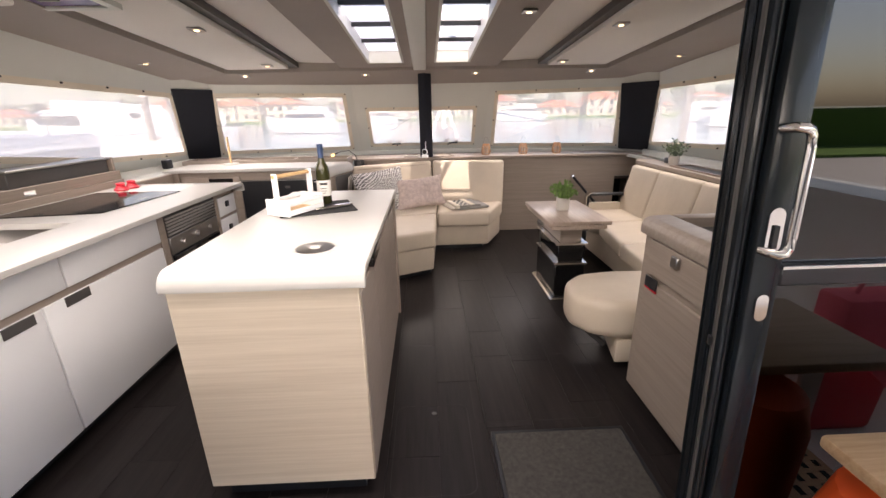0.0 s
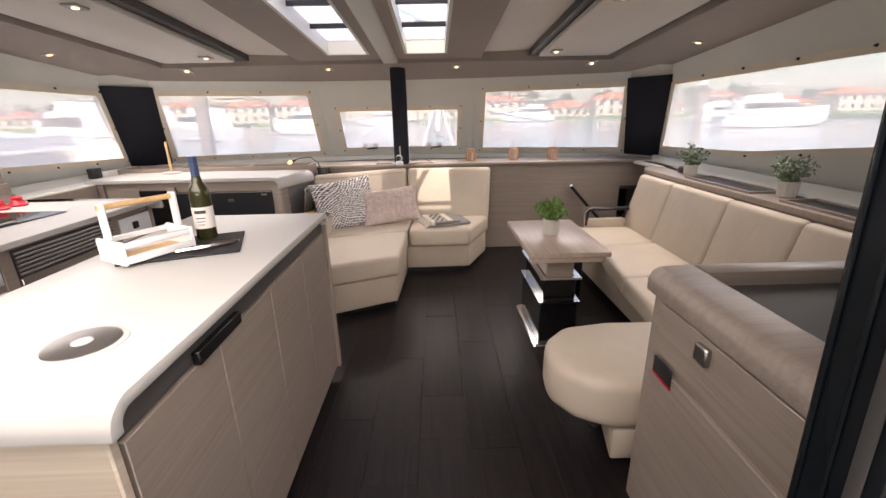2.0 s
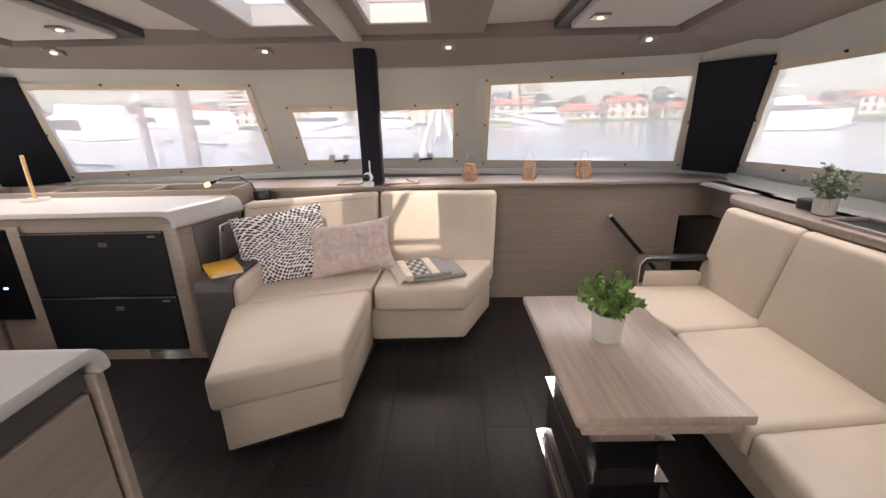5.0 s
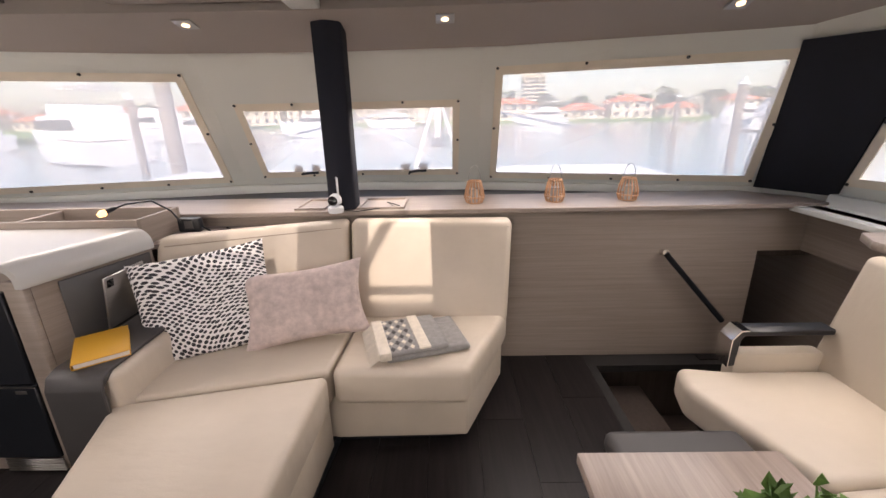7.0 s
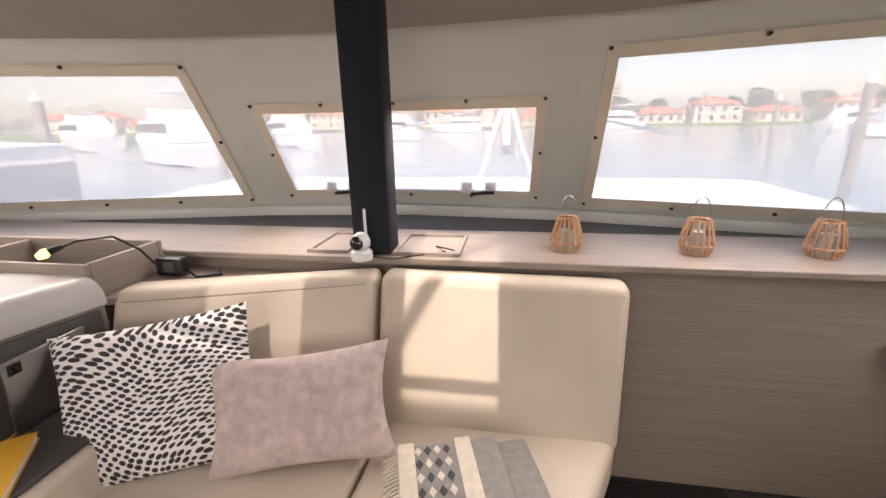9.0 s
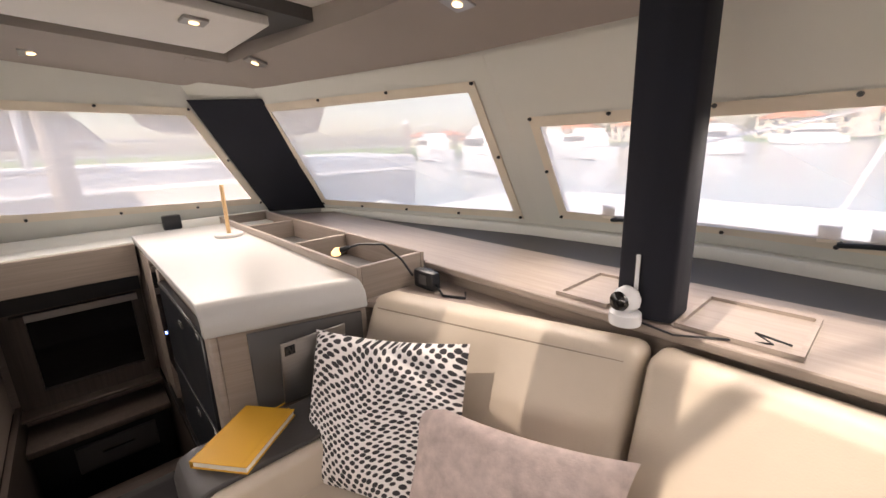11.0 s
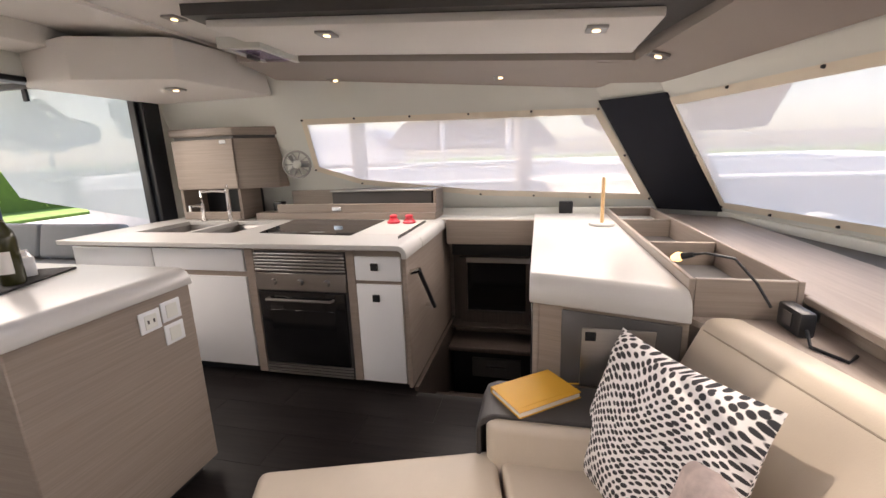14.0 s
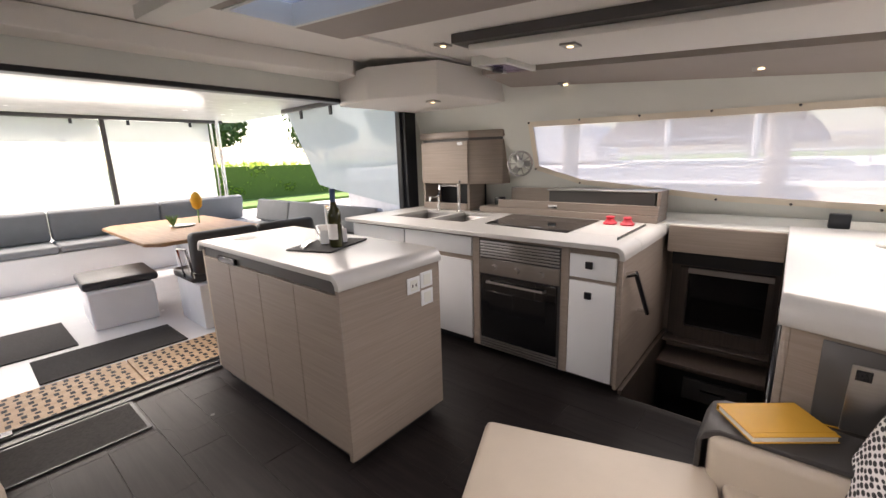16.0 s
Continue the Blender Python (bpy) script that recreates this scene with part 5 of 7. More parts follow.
for x in (-0.115, 0.115):
    part("post", turned(box(x - 0.007, x + 0.007, -0.076, 0.076, 0.0, 0.08, 0.003, 1), cmx), GLOSS_WHITE, cd)
    part("post", turned(box(x - 0.007, x + 0.007, -0.016, 0.016, 0.0805, 0.205, 0.003, 1), cmx), GLOSS_WHITE, cd)
part("handle", turned(tube([(-0.125, 0, 0.19), (0.125, 0, 0.19)], 0.010, 12), cmx), PINE, cd, "round wooden handle")

# ---- starboard sofa ----
ss = thing("long_sofa", (1.9, 3.6, 0), "beige leather bench sofa with three backrests under the side window", "sofa")
part("plinth", box(1.76, 2.2, 2.40, 4.62, 0.0, 0.06), BLACK, ss, "", False)
part("base", box(1.69, 2.25, 2.40, 4.64, 0.05, 0.30, 0.012, 2), LEATHER, ss)
part("seat_cushion", cushion([(1.50, 2.90), (2.16, 2.90), (2.16, 3.51), (1.54, 3.455)], 0.30, 0.435), LEATHER, ss)
part("seat_cushion", cushion([(1.545, 3.46), (2.16, 3.515), (2.16, 4.16), (1.64, 4.11)], 0.30, 0.435), LEATHER, ss)
part("seat_cushion", cushion([(1.642, 4.115), (2.16, 4.165), (2.16, 4.665), (1.74, 4.665), (1.53, 4.70), (1.49, 4.55)], 0.30, 0.435), LEATHER, ss)
part("seat_cushion", cushion([(1.06, 2.38), (2.10, 2.38), (2.10, 2.895), (1.20, 2.91), (0.98, 2.87), (0.86, 2.75), (0.84, 2.58), (0.92, 2.45)], 0.20, 0.435, 0.06), LEATHER, ss)
part("base", prism([(1.07, 2.40), (1.60, 2.40), (1.60, 2.80), (1.15, 2.80)], 0.05, 0.198, "z", 0.012, 2), LEATHER, ss)
part("bracket", tube([(0.93, 2.60, 0.21), (1.00, 2.60, 0.14), (1.09, 2.60, 0.06)], 0.02, 8), DARK_GREY, ss)
for a, b in ((3.015, 3.565), (3.57, 4.205), (4.21, 4.735), (2.38, 3.01)):
    bm = bmesh.new()
    lo = [(2.08, a, 0.40), (2.27, a, 0.40), (2.27, b, 0.40), (2.08, b, 0.40)]
    hi = [(2.20, a, 0.89), (2.275, a, 0.89), (2.275, b, 0.89), (2.20, b, 0.89)]
    v = [[bm.verts.new(p) for p in l] for l in (lo, hi)]
    bm.faces.new(v[0][::-1])
    bm.faces.new(v[1])
    for i in range(4):
        bm.faces.new((v[0][i], v[0][(i + 1) % 4], v[1][(i + 1) % 4], v[1][i]))
    bmesh.ops.recalc_face_normals(bm, faces=bm.faces)
    part("backrest", bevel(bm, 0.03, 4), LEATHER, ss)
part("armrest", box(1.74, 2.10, 4.672, 4.74, 0.05, 0.50, 0.015, 2), LEATHER, ss)
part("arm_rail", prism([(1.720, 0.44), (1.720, 0.56), (1.750, 0.60), (2.120, 0.60), (2.120, 0.575), (1.770, 0.575), (1.755, 0.55), (1.755, 0.44)], 4.675, 4.745, "y", 0.005, 1), BLACK, ss, "black arm rail")
part("arm_cap", prism([(1.717, 0.44), (1.717, 0.562), (1.748, 0.604), (1.780, 0.604), (1.780, 0.60), (1.752, 0.597), (1.721, 0.56), (1.721, 0.44)], 4.672, 4.748, "y"), CHROME, ss, "chrome end cap", False)
pb = thing("black_bag", (1.95, 2.62, 0.44), "black bag with cream strap on the sofa", "bag")
part("body", turned(lathe([(0.08, 0), (0.13, 0.05), (0.12, 0.12), (0.06, 0.18), (0.01, 0.19)], (0, 0, 0), 20), Matrix.Translation((1.93, 2.64, 0.436)) @ Matrix.Diagonal((0.7, 1.2, 1, 1))), BLACK_CLOTH, pb)
part("strap", tube([(1.88, 2.52, 0.50), (1.86, 2.56, 0.66), (1.86, 2.68, 0.70), (1.88, 2.78, 0.58)], 0.01, 8), CREAM_KNIT, pb)

# ---- starboard shelf behind the sofa ----
structure("shelf_side", prism([(2.26, 2.36), (2.55, 2.36), (2.55, 4.86), (2.60, 4.86), (2.60, 5.42), (2.52, 5.42), (2.52, 4.90), (2.33, 4.90), (2.26, 4.78)], 0.895, 0.93, "z", 0.003, 1), VENEER_TOP, "pale wood shelf behind the sofa", "shelf")
structure("wall_behind_sofa", box(2.285, 2.50, 2.36, 4.76, 0.0, 0.894), VENEER, "taupe veneer box behind the sofa", "wall", False)
for a, b in ((2.60, 3.28), (3.55, 4.20)):
    t = thing("shelf_tray", (2.38, (a + b) / 2, 0.93), "dark recessed tray in the side shelf", "tray", "shelf trays")
    part("liner", box(2.32, 2.50, a, b, 0.931, 0.934), BLACK, t, "", False)
    part("rim", ring_sheet(rect(2.30, 2.52, a - 0.02, b + 0.02), rect(2.32, 2.50, a, b), lambda p, d: (p[0], p[1], 0.9305 + d), 0.014), VENEER_TOP, t, "", False)


def plant(x, y, z, r, h, pot_r, pot_h, mat, label, leaf, n, seed):
    rnd = random.Random(seed)
    p = thing("potted_plant", (x, y, z), label, "plant")
    part("pot", lathe([(pot_r * 0.86, 0), (pot_r * 0.9, 0.004), (pot_r, pot_h * 0.9), (pot_r, pot_h), (pot_r * 0.9, pot_h), (pot_r * 0.88, pot_h * 0.85)], (x, y, z + 0.0005), 24), POT_WHITE, p, "white ceramic pot")
    for i in range(26):
        a = 2 * math.pi * i / 26
        part("rib", tube([(x + pot_r * 0.9 * math.cos(a), y + pot_r * 0.9 * math.sin(a), z + 0.005), (x + pot_r * 1.0 * math.cos(a), y + pot_r * 1.0 * math.sin(a), z + pot_h * 0.95)], 0.0018, 4), POT_WHITE, p)
    stems, lv = bmesh.new(), bmesh.new()
    top = z + pot_h * 0.9
    for i in range(n):
        a, e = rnd.uniform(0, 2 * math.pi), rnd.uniform(0.15, 1.0)
        tip = Vector((x + r * math.cos(a) * e ** 0.7, y + r * math.sin(a) * e ** 0.7, top + h * rnd.uniform(0.45, 1.0) * (1.15 - 0.5 * e)))
        root = Vector((x + rnd.uniform(-0.4, 0.4) * pot_r, y + rnd.uniform(-0.4, 0.4) * pot_r, top - 0.01))
        side = (tip - root).cross(Vector((0, 0, 1))).normalized() * 0.0014
        vs = [stems.verts.new(q) for q in (root - side, root + side, tip + side, tip - side)]
        stems.faces.new(vs)
        for k in range(7):
            c = root.lerp(tip, 0.35 + 0.65 * k / 6)
            d = Vector((rnd.gauss(0, 1), rnd.gauss(0, 1), rnd.gauss(0.4, 0.7))).normalized()
            w = d.cross(Vector((rnd.gauss(0, 1), rnd.gauss(0, 1), rnd.gauss(0, 1)))).normalized()
            nn = d.cross(w) * leaf * 0.12
            L = leaf * rnd.uniform(0.7, 1.2)
            q = [lv.verts.new(c + o) for o in (Vector((0, 0, 0)), d * L * 0.4 + w * L * 0.36 + nn, d * L, d * L * 0.4 - w * L * 0.36 + nn, d * L * 0.5 - nn)]
            lv.faces.new((q[0], q[1], q[4]))
            lv.faces.new((q[1], q[2], q[4]))
            lv.faces.new((q[2], q[3], q[4]))
            lv.faces.new((q[3], q[0], q[4]))
    part("stems", stems, LEAF, p, "", False)
    part("leaves", lv, mat, p, "", False)
    return p


plant(2.40, 4.325, 0.935, 0.11, 0.17, 0.048, 0.08, LEAF_GREY, "potted eucalyptus in a white pot on the side shelf", 0.032, 26, 3)
plant(2.43, 3.41, 0.935, 0.125, 0.18, 0.052, 0.09, LEAF_GREY, "larger potted eucalyptus in a white pot on the side shelf", 0.034, 32, 5)
dv = thing("stereo_device", (2.46, 4.22, 0.93), "small black device on the side shelf", "device")
part("body", box(2.40, 2.47, 4.40, 4.50, 0.931, 0.985, 0.012, 2), BLACK, dv)
part("foot", box(2.42, 2.46, 4.34, 4.40, 0.931, 0.95, 0.006, 1), BLACK, dv)

# ---- table ----
TX0, TX1, TY0, TY1, TZ = 0.892, 1.357, 3.23, 3.99, 0.68
tbl = thing("saloon_table", (1.1, 3.7, 0), "folding light taupe wood table on a stepped black pedestal", "table")
part("tabletop", box(TX0, TX1, TY0, TY1, TZ - 0.03, TZ, 0.005, 2), VENEER_TABLE, tbl)
part("leaf", box(TX0 + 0.02, TX1 - 0.03, TY0 + 0.008, TY1 - 0.008, TZ - 0.062, TZ - 0.033, 0.005, 2), VENEER_TABLE, tbl)
part("column", box(1.045, 1.215, 3.42, 3.90, 0.46, TZ - 0.063, 0.005, 1), VENEER, tbl)
part("column", box(1.030, 1.230, 3.405, 3.915, 0.30, 0.4595, 0.005, 1), BLACK_GLOSS, tbl)
part("column", box(1.010, 1.245, 3.39, 3.93, 0.02, 0.2995, 0.005, 1), BLACK_GLOSS, tbl, "glossy black pedestal")
for z, g in ((0.455, 0.01), (0.295, 0.012), (0.006, 0.022)):
    part("trim", ring_sheet(rect(1.010 - g, 1.245 + g, 3.39 - g, 3.93 + g), rect(1.035, 1.220, 3.41, 3.91), lambda p, d: (p[0], p[1], z + d), 0.012), CHROME, tbl, "chrome trim band", False)
part("base_plate", box(0.975, 1.275, 3.36, 3.96, 0.0, 0.006), CHROME, tbl, "", False)
plant(1.114, 3.63, TZ, 0.11, 0.145, 0.052, 0.10, LEAF, "bushy green plant in a ribbed white pot on the table", 0.036, 64, 9)
pf = thing("footstool", (1.22, 4.25, 0), "dark grey padded stool tucked beyond the table", "stool")
part("body", box(1.12, 1.52, 4.08, 4.32, 0.0, 0.36, 0.02, 2), BLACK, pf)
part("cushion", box(1.10, 1.54, 4.06, 4.34, 0.362, 0.44, 0.03, 4), LEATHER_DARK, pf)

# ---- starboard stairs ----
hr = thing("handrail", (1.98, 5.45, 0.45), "black stair handrail with chrome ends", "handrail", "handrails")
part("rail", tube([(1.82, 5.43, 0.672), (2.21, 5.43, 0.245)], 0.016, 10), BLACK, hr)
part("end", tube([(1.82, 5.472, 0.667), (1.82, 5.425, 0.677)], 0.018, 10), CHROME, hr)
part("end", tube([(2.15, 5.472, 0.30), (2.15, 5.43, 0.30)], 0.012, 10), CHROME, hr)
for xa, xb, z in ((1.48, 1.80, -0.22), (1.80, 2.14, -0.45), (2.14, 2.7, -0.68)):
    structure("stair_step", box(xa, xb, 4.60, 5.46, z - 0.05, z, 0.008, 2), VENEER_SHADED, "wood companionway step darkened for shade", "stair")
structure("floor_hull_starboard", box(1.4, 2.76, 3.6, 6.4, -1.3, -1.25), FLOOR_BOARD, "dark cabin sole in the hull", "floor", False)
structure("wall_stair_starboard", box(1.45, 1.47, 4.59, 5.47, -1.3, -0.051), VENEER_SHADED, "wood stair riser darkened for shade", "wall", False)
structure("wall_stair_starboard_aft", box(1.47, 2.76, 4.575, 4.595, -1.3, -0.051), VENEER_SHADED, "wood stair side darkened for shade", "wall", False)
# Added black sheets: the stairwell's darkness is put into their colour.
structure("wall_stairwell_shade", box(2.745, 2.765, 4.70, 6.40, -1.3, 0.66), BLACK, "black sheet added for the shade in the starboard stairwell", "wall", False)
structure("wall_stairwell_shade_bow", box(2.36, 2.74, 6.31, 6.33, -1.3, 0.66), BLACK, "black sheet added for the shade in the starboard stairwell", "wall", False)
structure("wall_stair_starboard_fore", box(1.47, 2.36, 5.475, 5.495, -1.3, -0.001), VENEER_SHADED, "wood stair side darkened for shade", "wall", False)
hs = thing("hull_cabinet", (2.6, 5.8, -0.3), "glossy hull cabinet of shade-darkened wood with shelves at the stair foot", "cabinet")
part("top", box(2.37, 2.74, 5.51, 6.2, 0.62, 0.655), VENEER_SHADED, hs, "", False)
part("body", box(2.37, 2.76, 6.15, 6.3, -1.2, 0.615), VENEER_SHADED, hs, "", False)
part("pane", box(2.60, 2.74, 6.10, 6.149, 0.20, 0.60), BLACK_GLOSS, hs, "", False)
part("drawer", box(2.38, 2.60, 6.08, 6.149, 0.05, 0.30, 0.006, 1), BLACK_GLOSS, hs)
part("side", box(2.30, 2.365, 5.51, 6.2, -1.2, 0.6), VENEER_SHADED, hs, "", False)

# ---- aft starboard cabinet ----
rc = thing("side_cabinet", (1.5, 2.05, 0), "taupe wood cabinet with drawer and door by the doorway", "cabinet")
part("plinth", box(1.12, 2.3, 1.50, 2.28, 0, 0.05), BLACK, rc, "", False)
part("body", box(1.085, 2.4, 1.47, 2.27, 0.03, 0.87), VENEER, rc, "", False)
part("drawer", box(1.0690, 1.0860, 1.62, 2.20, 0.70, 0.865, 0.003, 1), VENEER, rc)
d = part("door", box(1.0690, 1.0860, 1.62, 2.20, 0.06, 0.665, 0.003, 1), VENEER, rc)
part("handle", box(1.0630, 1.0688, 2.09, 2.19, 0.635, 0.69, 0.002, 1), BLACK, d, "black cut-out pull with red edge")
part("handle_edge", box(1.0625, 1.0690, 2.09, 2.19, 0.628, 0.634), RED, d, "", False)
part("stile", box(1.0670, 1.0855, 1.47, 1.612, 0.03, 0.87, 0.002, 1), VENEER, rc)
part("knob", box(1.0510, 1.0685, 1.95, 2.0, 0.80, 0.85, 0.004, 1), STEEL, rc, "square steel knob")
part("rim", prism([(1.0660, 0.871), (1.0660, 0.915), (1.0780, 0.94), (1.1010, 0.952), (1.2010, 0.956), (1.2110, 0.948), (1.2110, 0.91), (1.2110, 0.871)], 1.47, 2.30, "y", 0.006, 2), VENEER_TOP, rc)
part("rim", box(1.2115, 2.4, 2.22, 2.30, 0.871, 0.956, 0.008, 2), VENEER_TOP, rc)
part("tray", box(1.2115, 2.4, 1.47, 2.219, 0.871, 0.91), MID_GREY, rc, "grey lined recessed top", False)

# ---- door mat ----
mt = thing("door_mat", (0.55, 1.72, 0), "dark grey woven mat in a thin metal frame", "mat")
part("carpet", box(0.30, 0.90, 1.555, 1.935, 0.0005, 0.010, 0.003, 1), MAT_GREY, mt)
part("edge", ring_sheet(rect(0.285, 0.915, 1.54, 1.95), rect(0.301, 0.899, 1.556, 1.934), lambda p, d: (p[0], p[1], 0.0005 + d), 0.009), BLACK, mt, "thin dark edge", False)

# ---- floor hatch ----
fh = thing("floor_hatch", (0.0, 1.85, 0), "flush floor hatch with rounded corners in dark boards", "hatch")


def round_rect(x0, x1, y0, y1, r):
    out = []
    for cx, cy, a0 in ((x1 - r, y1 - r, 0), (x0 + r, y1 - r, 90), (x0 + r, y0 + r, 180), (x1 - r, y0 + r, 270)):
        out += [(cx + r * math.cos(radians(a0 + k * 22.5)), cy + r * math.sin(radians(a0 + k * 22.5))) for k in range(5)]
    return out


part("groove", ring_sheet(round_rect(-0.17, 0.19, 1.62, 2.16, 0.05), round_rect(-0.167, 0.187, 1.623, 2.157, 0.047), lambda p, d: (p[0], p[1], 0.0003 + d), 0.0006), FLOOR_BED, fh, "", False)
part("groove", ring_sheet(round_rect(0.22, 0.86, 2.02, 2.60, 0.05), round_rect(0.223, 0.857, 2.023, 2.597, 0.047), lambda p, d: (p[0], p[1], 0.0003 + d), 0.0006), FLOOR_BED, fh, "", False)
part("ring_pull", lathe([(0.012, 0.0005), (0.012, 0.0015), (0.009, 0.002)], (0.02, 2.10, 0), 14), DARK_GREY, fh)

# ---- sliding door parked beside the doorway ----


def raked(bm):
    """The door and its frame lean a little towards the opening at the top."""
    for v in bm.verts:
        x = v.co.x
        x = 0.74 + (x - 0.74) * 0.71 if x < 0.90 else 0.8536 + (x - 0.90) * 1.066
        v.co.x = x + 0.122 - 0.05 * v.co.z
    return bm


dr = thing("sliding_door", (1.15, 1.36, 0), "black framed tinted glass sliding door, slid open", "door")
part("stile", raked(box(0.79, 0.90, 1.325, 1.372, 0.027, 1.935, 0.008, 2)), BLACK_DOOR, dr)
part("stile", raked(box(1.52, 1.60, 1.325, 1.372, 0.027, 1.935, 0.008, 2)), BLACK, dr)
for z0, z1 in ((0.027, 0.12), (1.0, 1.06), (1.86, 1.935)):
    part("rail", raked(box(0.901, 1.519, 1.327, 1.370, z0, z1, 0.006, 1)), BLACK, dr)
part("trim", raked(box(0.901, 1.519, 1.322, 1.3265, 1.05, 1.058)), CHROME, dr, "", False)
part("pane", raked(box(0.901, 1.519, 1.345, 1.352, 0.121, 0.999)), TINTED, dr, "dark tinted glass", False)
part("pane", raked(box(0.901, 1.519, 1.345, 1.352, 1.061, 1.859)), TINTED, dr, "dark tinted glass", False)
part("handle", raked(tube([(0.80, 1.324, 1.40), (0.80, 1.295, 1.402), (0.805, 1.28, 1.403), (0.82, 1.275, 1.402), (0.835, 1.274, 1.397), (0.843, 1.274, 1.385), (0.846, 1.274, 1.36), (0.846, 1.274, 1.15), (0.843, 1.274, 1.125), (0.835, 1.275, 1.112), (0.82, 1.28, 1.106), (0.805, 1.30, 1.105), (0.80, 1.324, 1.105)], 0.012, 10)), CHROME, dr, "chrome bow handle")
lk = part("lock_plate", raked(prism([(0.838 + 0.030 * math.cos(a), (1.19 if math.sin(a) > 0 else 1.12) + 0.024 * math.sin(a)) for a in [i * math.pi / 10 for i in range(20)]], 1.318, 1.3245, "y")), CHROME, dr, "chrome lock plate")
part("keyhole", raked(box(0.826, 0.850, 1.312, 1.3175, 1.11, 1.17, 0.003, 1)), BLACK, lk)
part("lock_plate", raked(prism([(0.842 + 0.024 * math.cos(a), (0.965 if math.sin(a) > 0 else 0.925) + 0.018 * math.sin(a)) for a in [i * math.pi / 10 for i in range(20)]], 1.318, 1.3245, "y")), CHROME, dr, "chrome lock plate")
for x0, x1, y0, y1 in ((0.745, 0.787, 1.355, 1.45), (0.765, 0.800, 1.376, 1.44)):
    part("frame", raked(box(x0, x1, y0, y1, 0.027, 1.94, 0.008, 2)), BLACK_DOOR, jamb)
part("seal", raked(box(0.738, 0.745, 1.37, 1.385, 0.03, 1.94, 0.002, 1)), DARK_GREY, jamb, "grey brush seal")
for k in (1, 3):
    part("profile", raked(box(0.7405, 0.7448, 1.388 + k * 0.016, 1.394 + k * 0.016, 0.03, 1.94, 0.001, 1)), BLACK_DOOR, jamb)
for k in (1,):
    part("profile", raked(box(0.750 + k * 0.013, 0.756 + k * 0.013, 1.349, 1.3548, 0.03, 1.94, 0.001, 1)), BLACK, jamb)
part("catch", raked(box(0.728, 0.738, 1.375, 1.39, 0.80, 0.83, 0.002, 1)), BLACK, jamb)
structure("wall_bulkhead_fixed", box(0.80, 1.62, 1.376, 1.44, 0.0, 0.03), BLACK, "black sill of the fixed panel", "wall", False)

# ---- cockpit ----
structure("cockpit_sole", box(-3.2, 3.2, -4.0, 1.35, -0.20, -0.05), GELCOAT, "white moulded cockpit sole", "floor", False)
structure("cockpit_roof", box(-3.0, 3.0, -3.75, 1.355, 2.22, 2.36, 0.03, 2), GELCOAT, "white moulded cockpit roof", "ceiling")
structure("cockpit_side_port", box(-3.2, -2.75, -3.6, 1.36, -0.05, 0.42), GELCOAT, "white moulded coaming", "wall", False)
structure("cockpit_side_starboard", box(2.75, 3.2, -3.6, 1.36, -0.05, 0.9), GELCOAT, "white moulded coaming", "wall", False)
grate = thing("teak_grating", (-0.5, 1.05, 0), "perforated pale teak threshold grating", "grating")
slots = bmesh.new()
for k in range(5):
    xa = -2.2 + k * 0.78
    part("panel", box(xa, xa + 0.774, 0.76, 1.345, -0.05, -0.012, 0.004, 1), TEAK, grate)
    for i in range(12):
        for j in range(9):
            cx, cy = xa + 0.05 + i * 0.061 + (0.012 if j % 2 else 0), 0.80 + j * 0.062
            if cx < xa + 0.74:
                L = 0.023 if (i + j) % 2 else 0.015
                bmesh.ops.create_cube(slots, size=1, matrix=Matrix.Translation((cx, cy, -0.0125)) @ pose(0, 0, 0, 0, 0, 0) @ Matrix.Diagonal((0.026, L * 2, 0.003, 1)))
tagged(part("drain_slot", slots, FLOOR_BED, grate, "dark drain slots", False), "", "", "", "stuff")
for x0, x1, y0, y1 in ((-0.34, 0.62, 0.10, 0.64), (0.30, 1.1, -0.86, -0.02)):
    m = thing("cockpit_mat", ((x0 + x1) / 2, (y0 + y1) / 2, -0.05), "dark grey cockpit mat on the white sole", "mat", "cockpit mats")
    part("carpet", box(x0, x1, y0, y1, -0.0495, -0.038, 0.003, 1), MAT_GREY, m)
pf2 = thing("cockpit_stool", (-0.15, -0.5, -0.05), "white moulded stool with dark grey cushion", "stool")
part("base", prism([(-0.45, -0.95), (0.10, -0.95), (0.14, -0.28), (-0.38, -0.22)], -0.05, 0.32, "z", 0.02, 3), GELCOAT, pf2)
part("cushion", prism([(-0.50, -1.0), (0.12, -1.0), (0.16, -0.36), (-0.45, -0.32)], 0.322, 0.40, "z", 0.03, 3), LEATHER_DARK, pf2)
rb = thing("holdall_bag", (1.85, 0.60, -0.05), "red fabric holdall bag on the cockpit sole", "bag")
part("body", prism([(1.58, -0.045), (2.12, -0.045), (2.14, 0.20), (2.02, 0.30), (1.66, 0.30), (1.56, 0.20)], 0.42, 0.78, "y", 0.03, 2), RED, rb)
part("strap", tube([(1.70, 0.60, 0.295), (1.74, 0.60, 0.40), (1.95, 0.60, 0.40), (1.99, 0.60, 0.295)], 0.014, 8), BLACK, rb)
PINK = surface("pink_towelling", (0.85, 0.16, 0.22), 0.9, vary=0.1, grain=400, bump=0.4)
# Out of direct view; added for the pink patch reflected in the door glass.
pk = thing("pink_reflected_block", (2.35, 0.45, -0.05), "upright pink fabric block added for its reflection in the door glass", "bag")
part("body", box(2.16, 2.62, 0.30, 0.50, -0.0485, 0.50, 0.03, 2), PINK, pk)
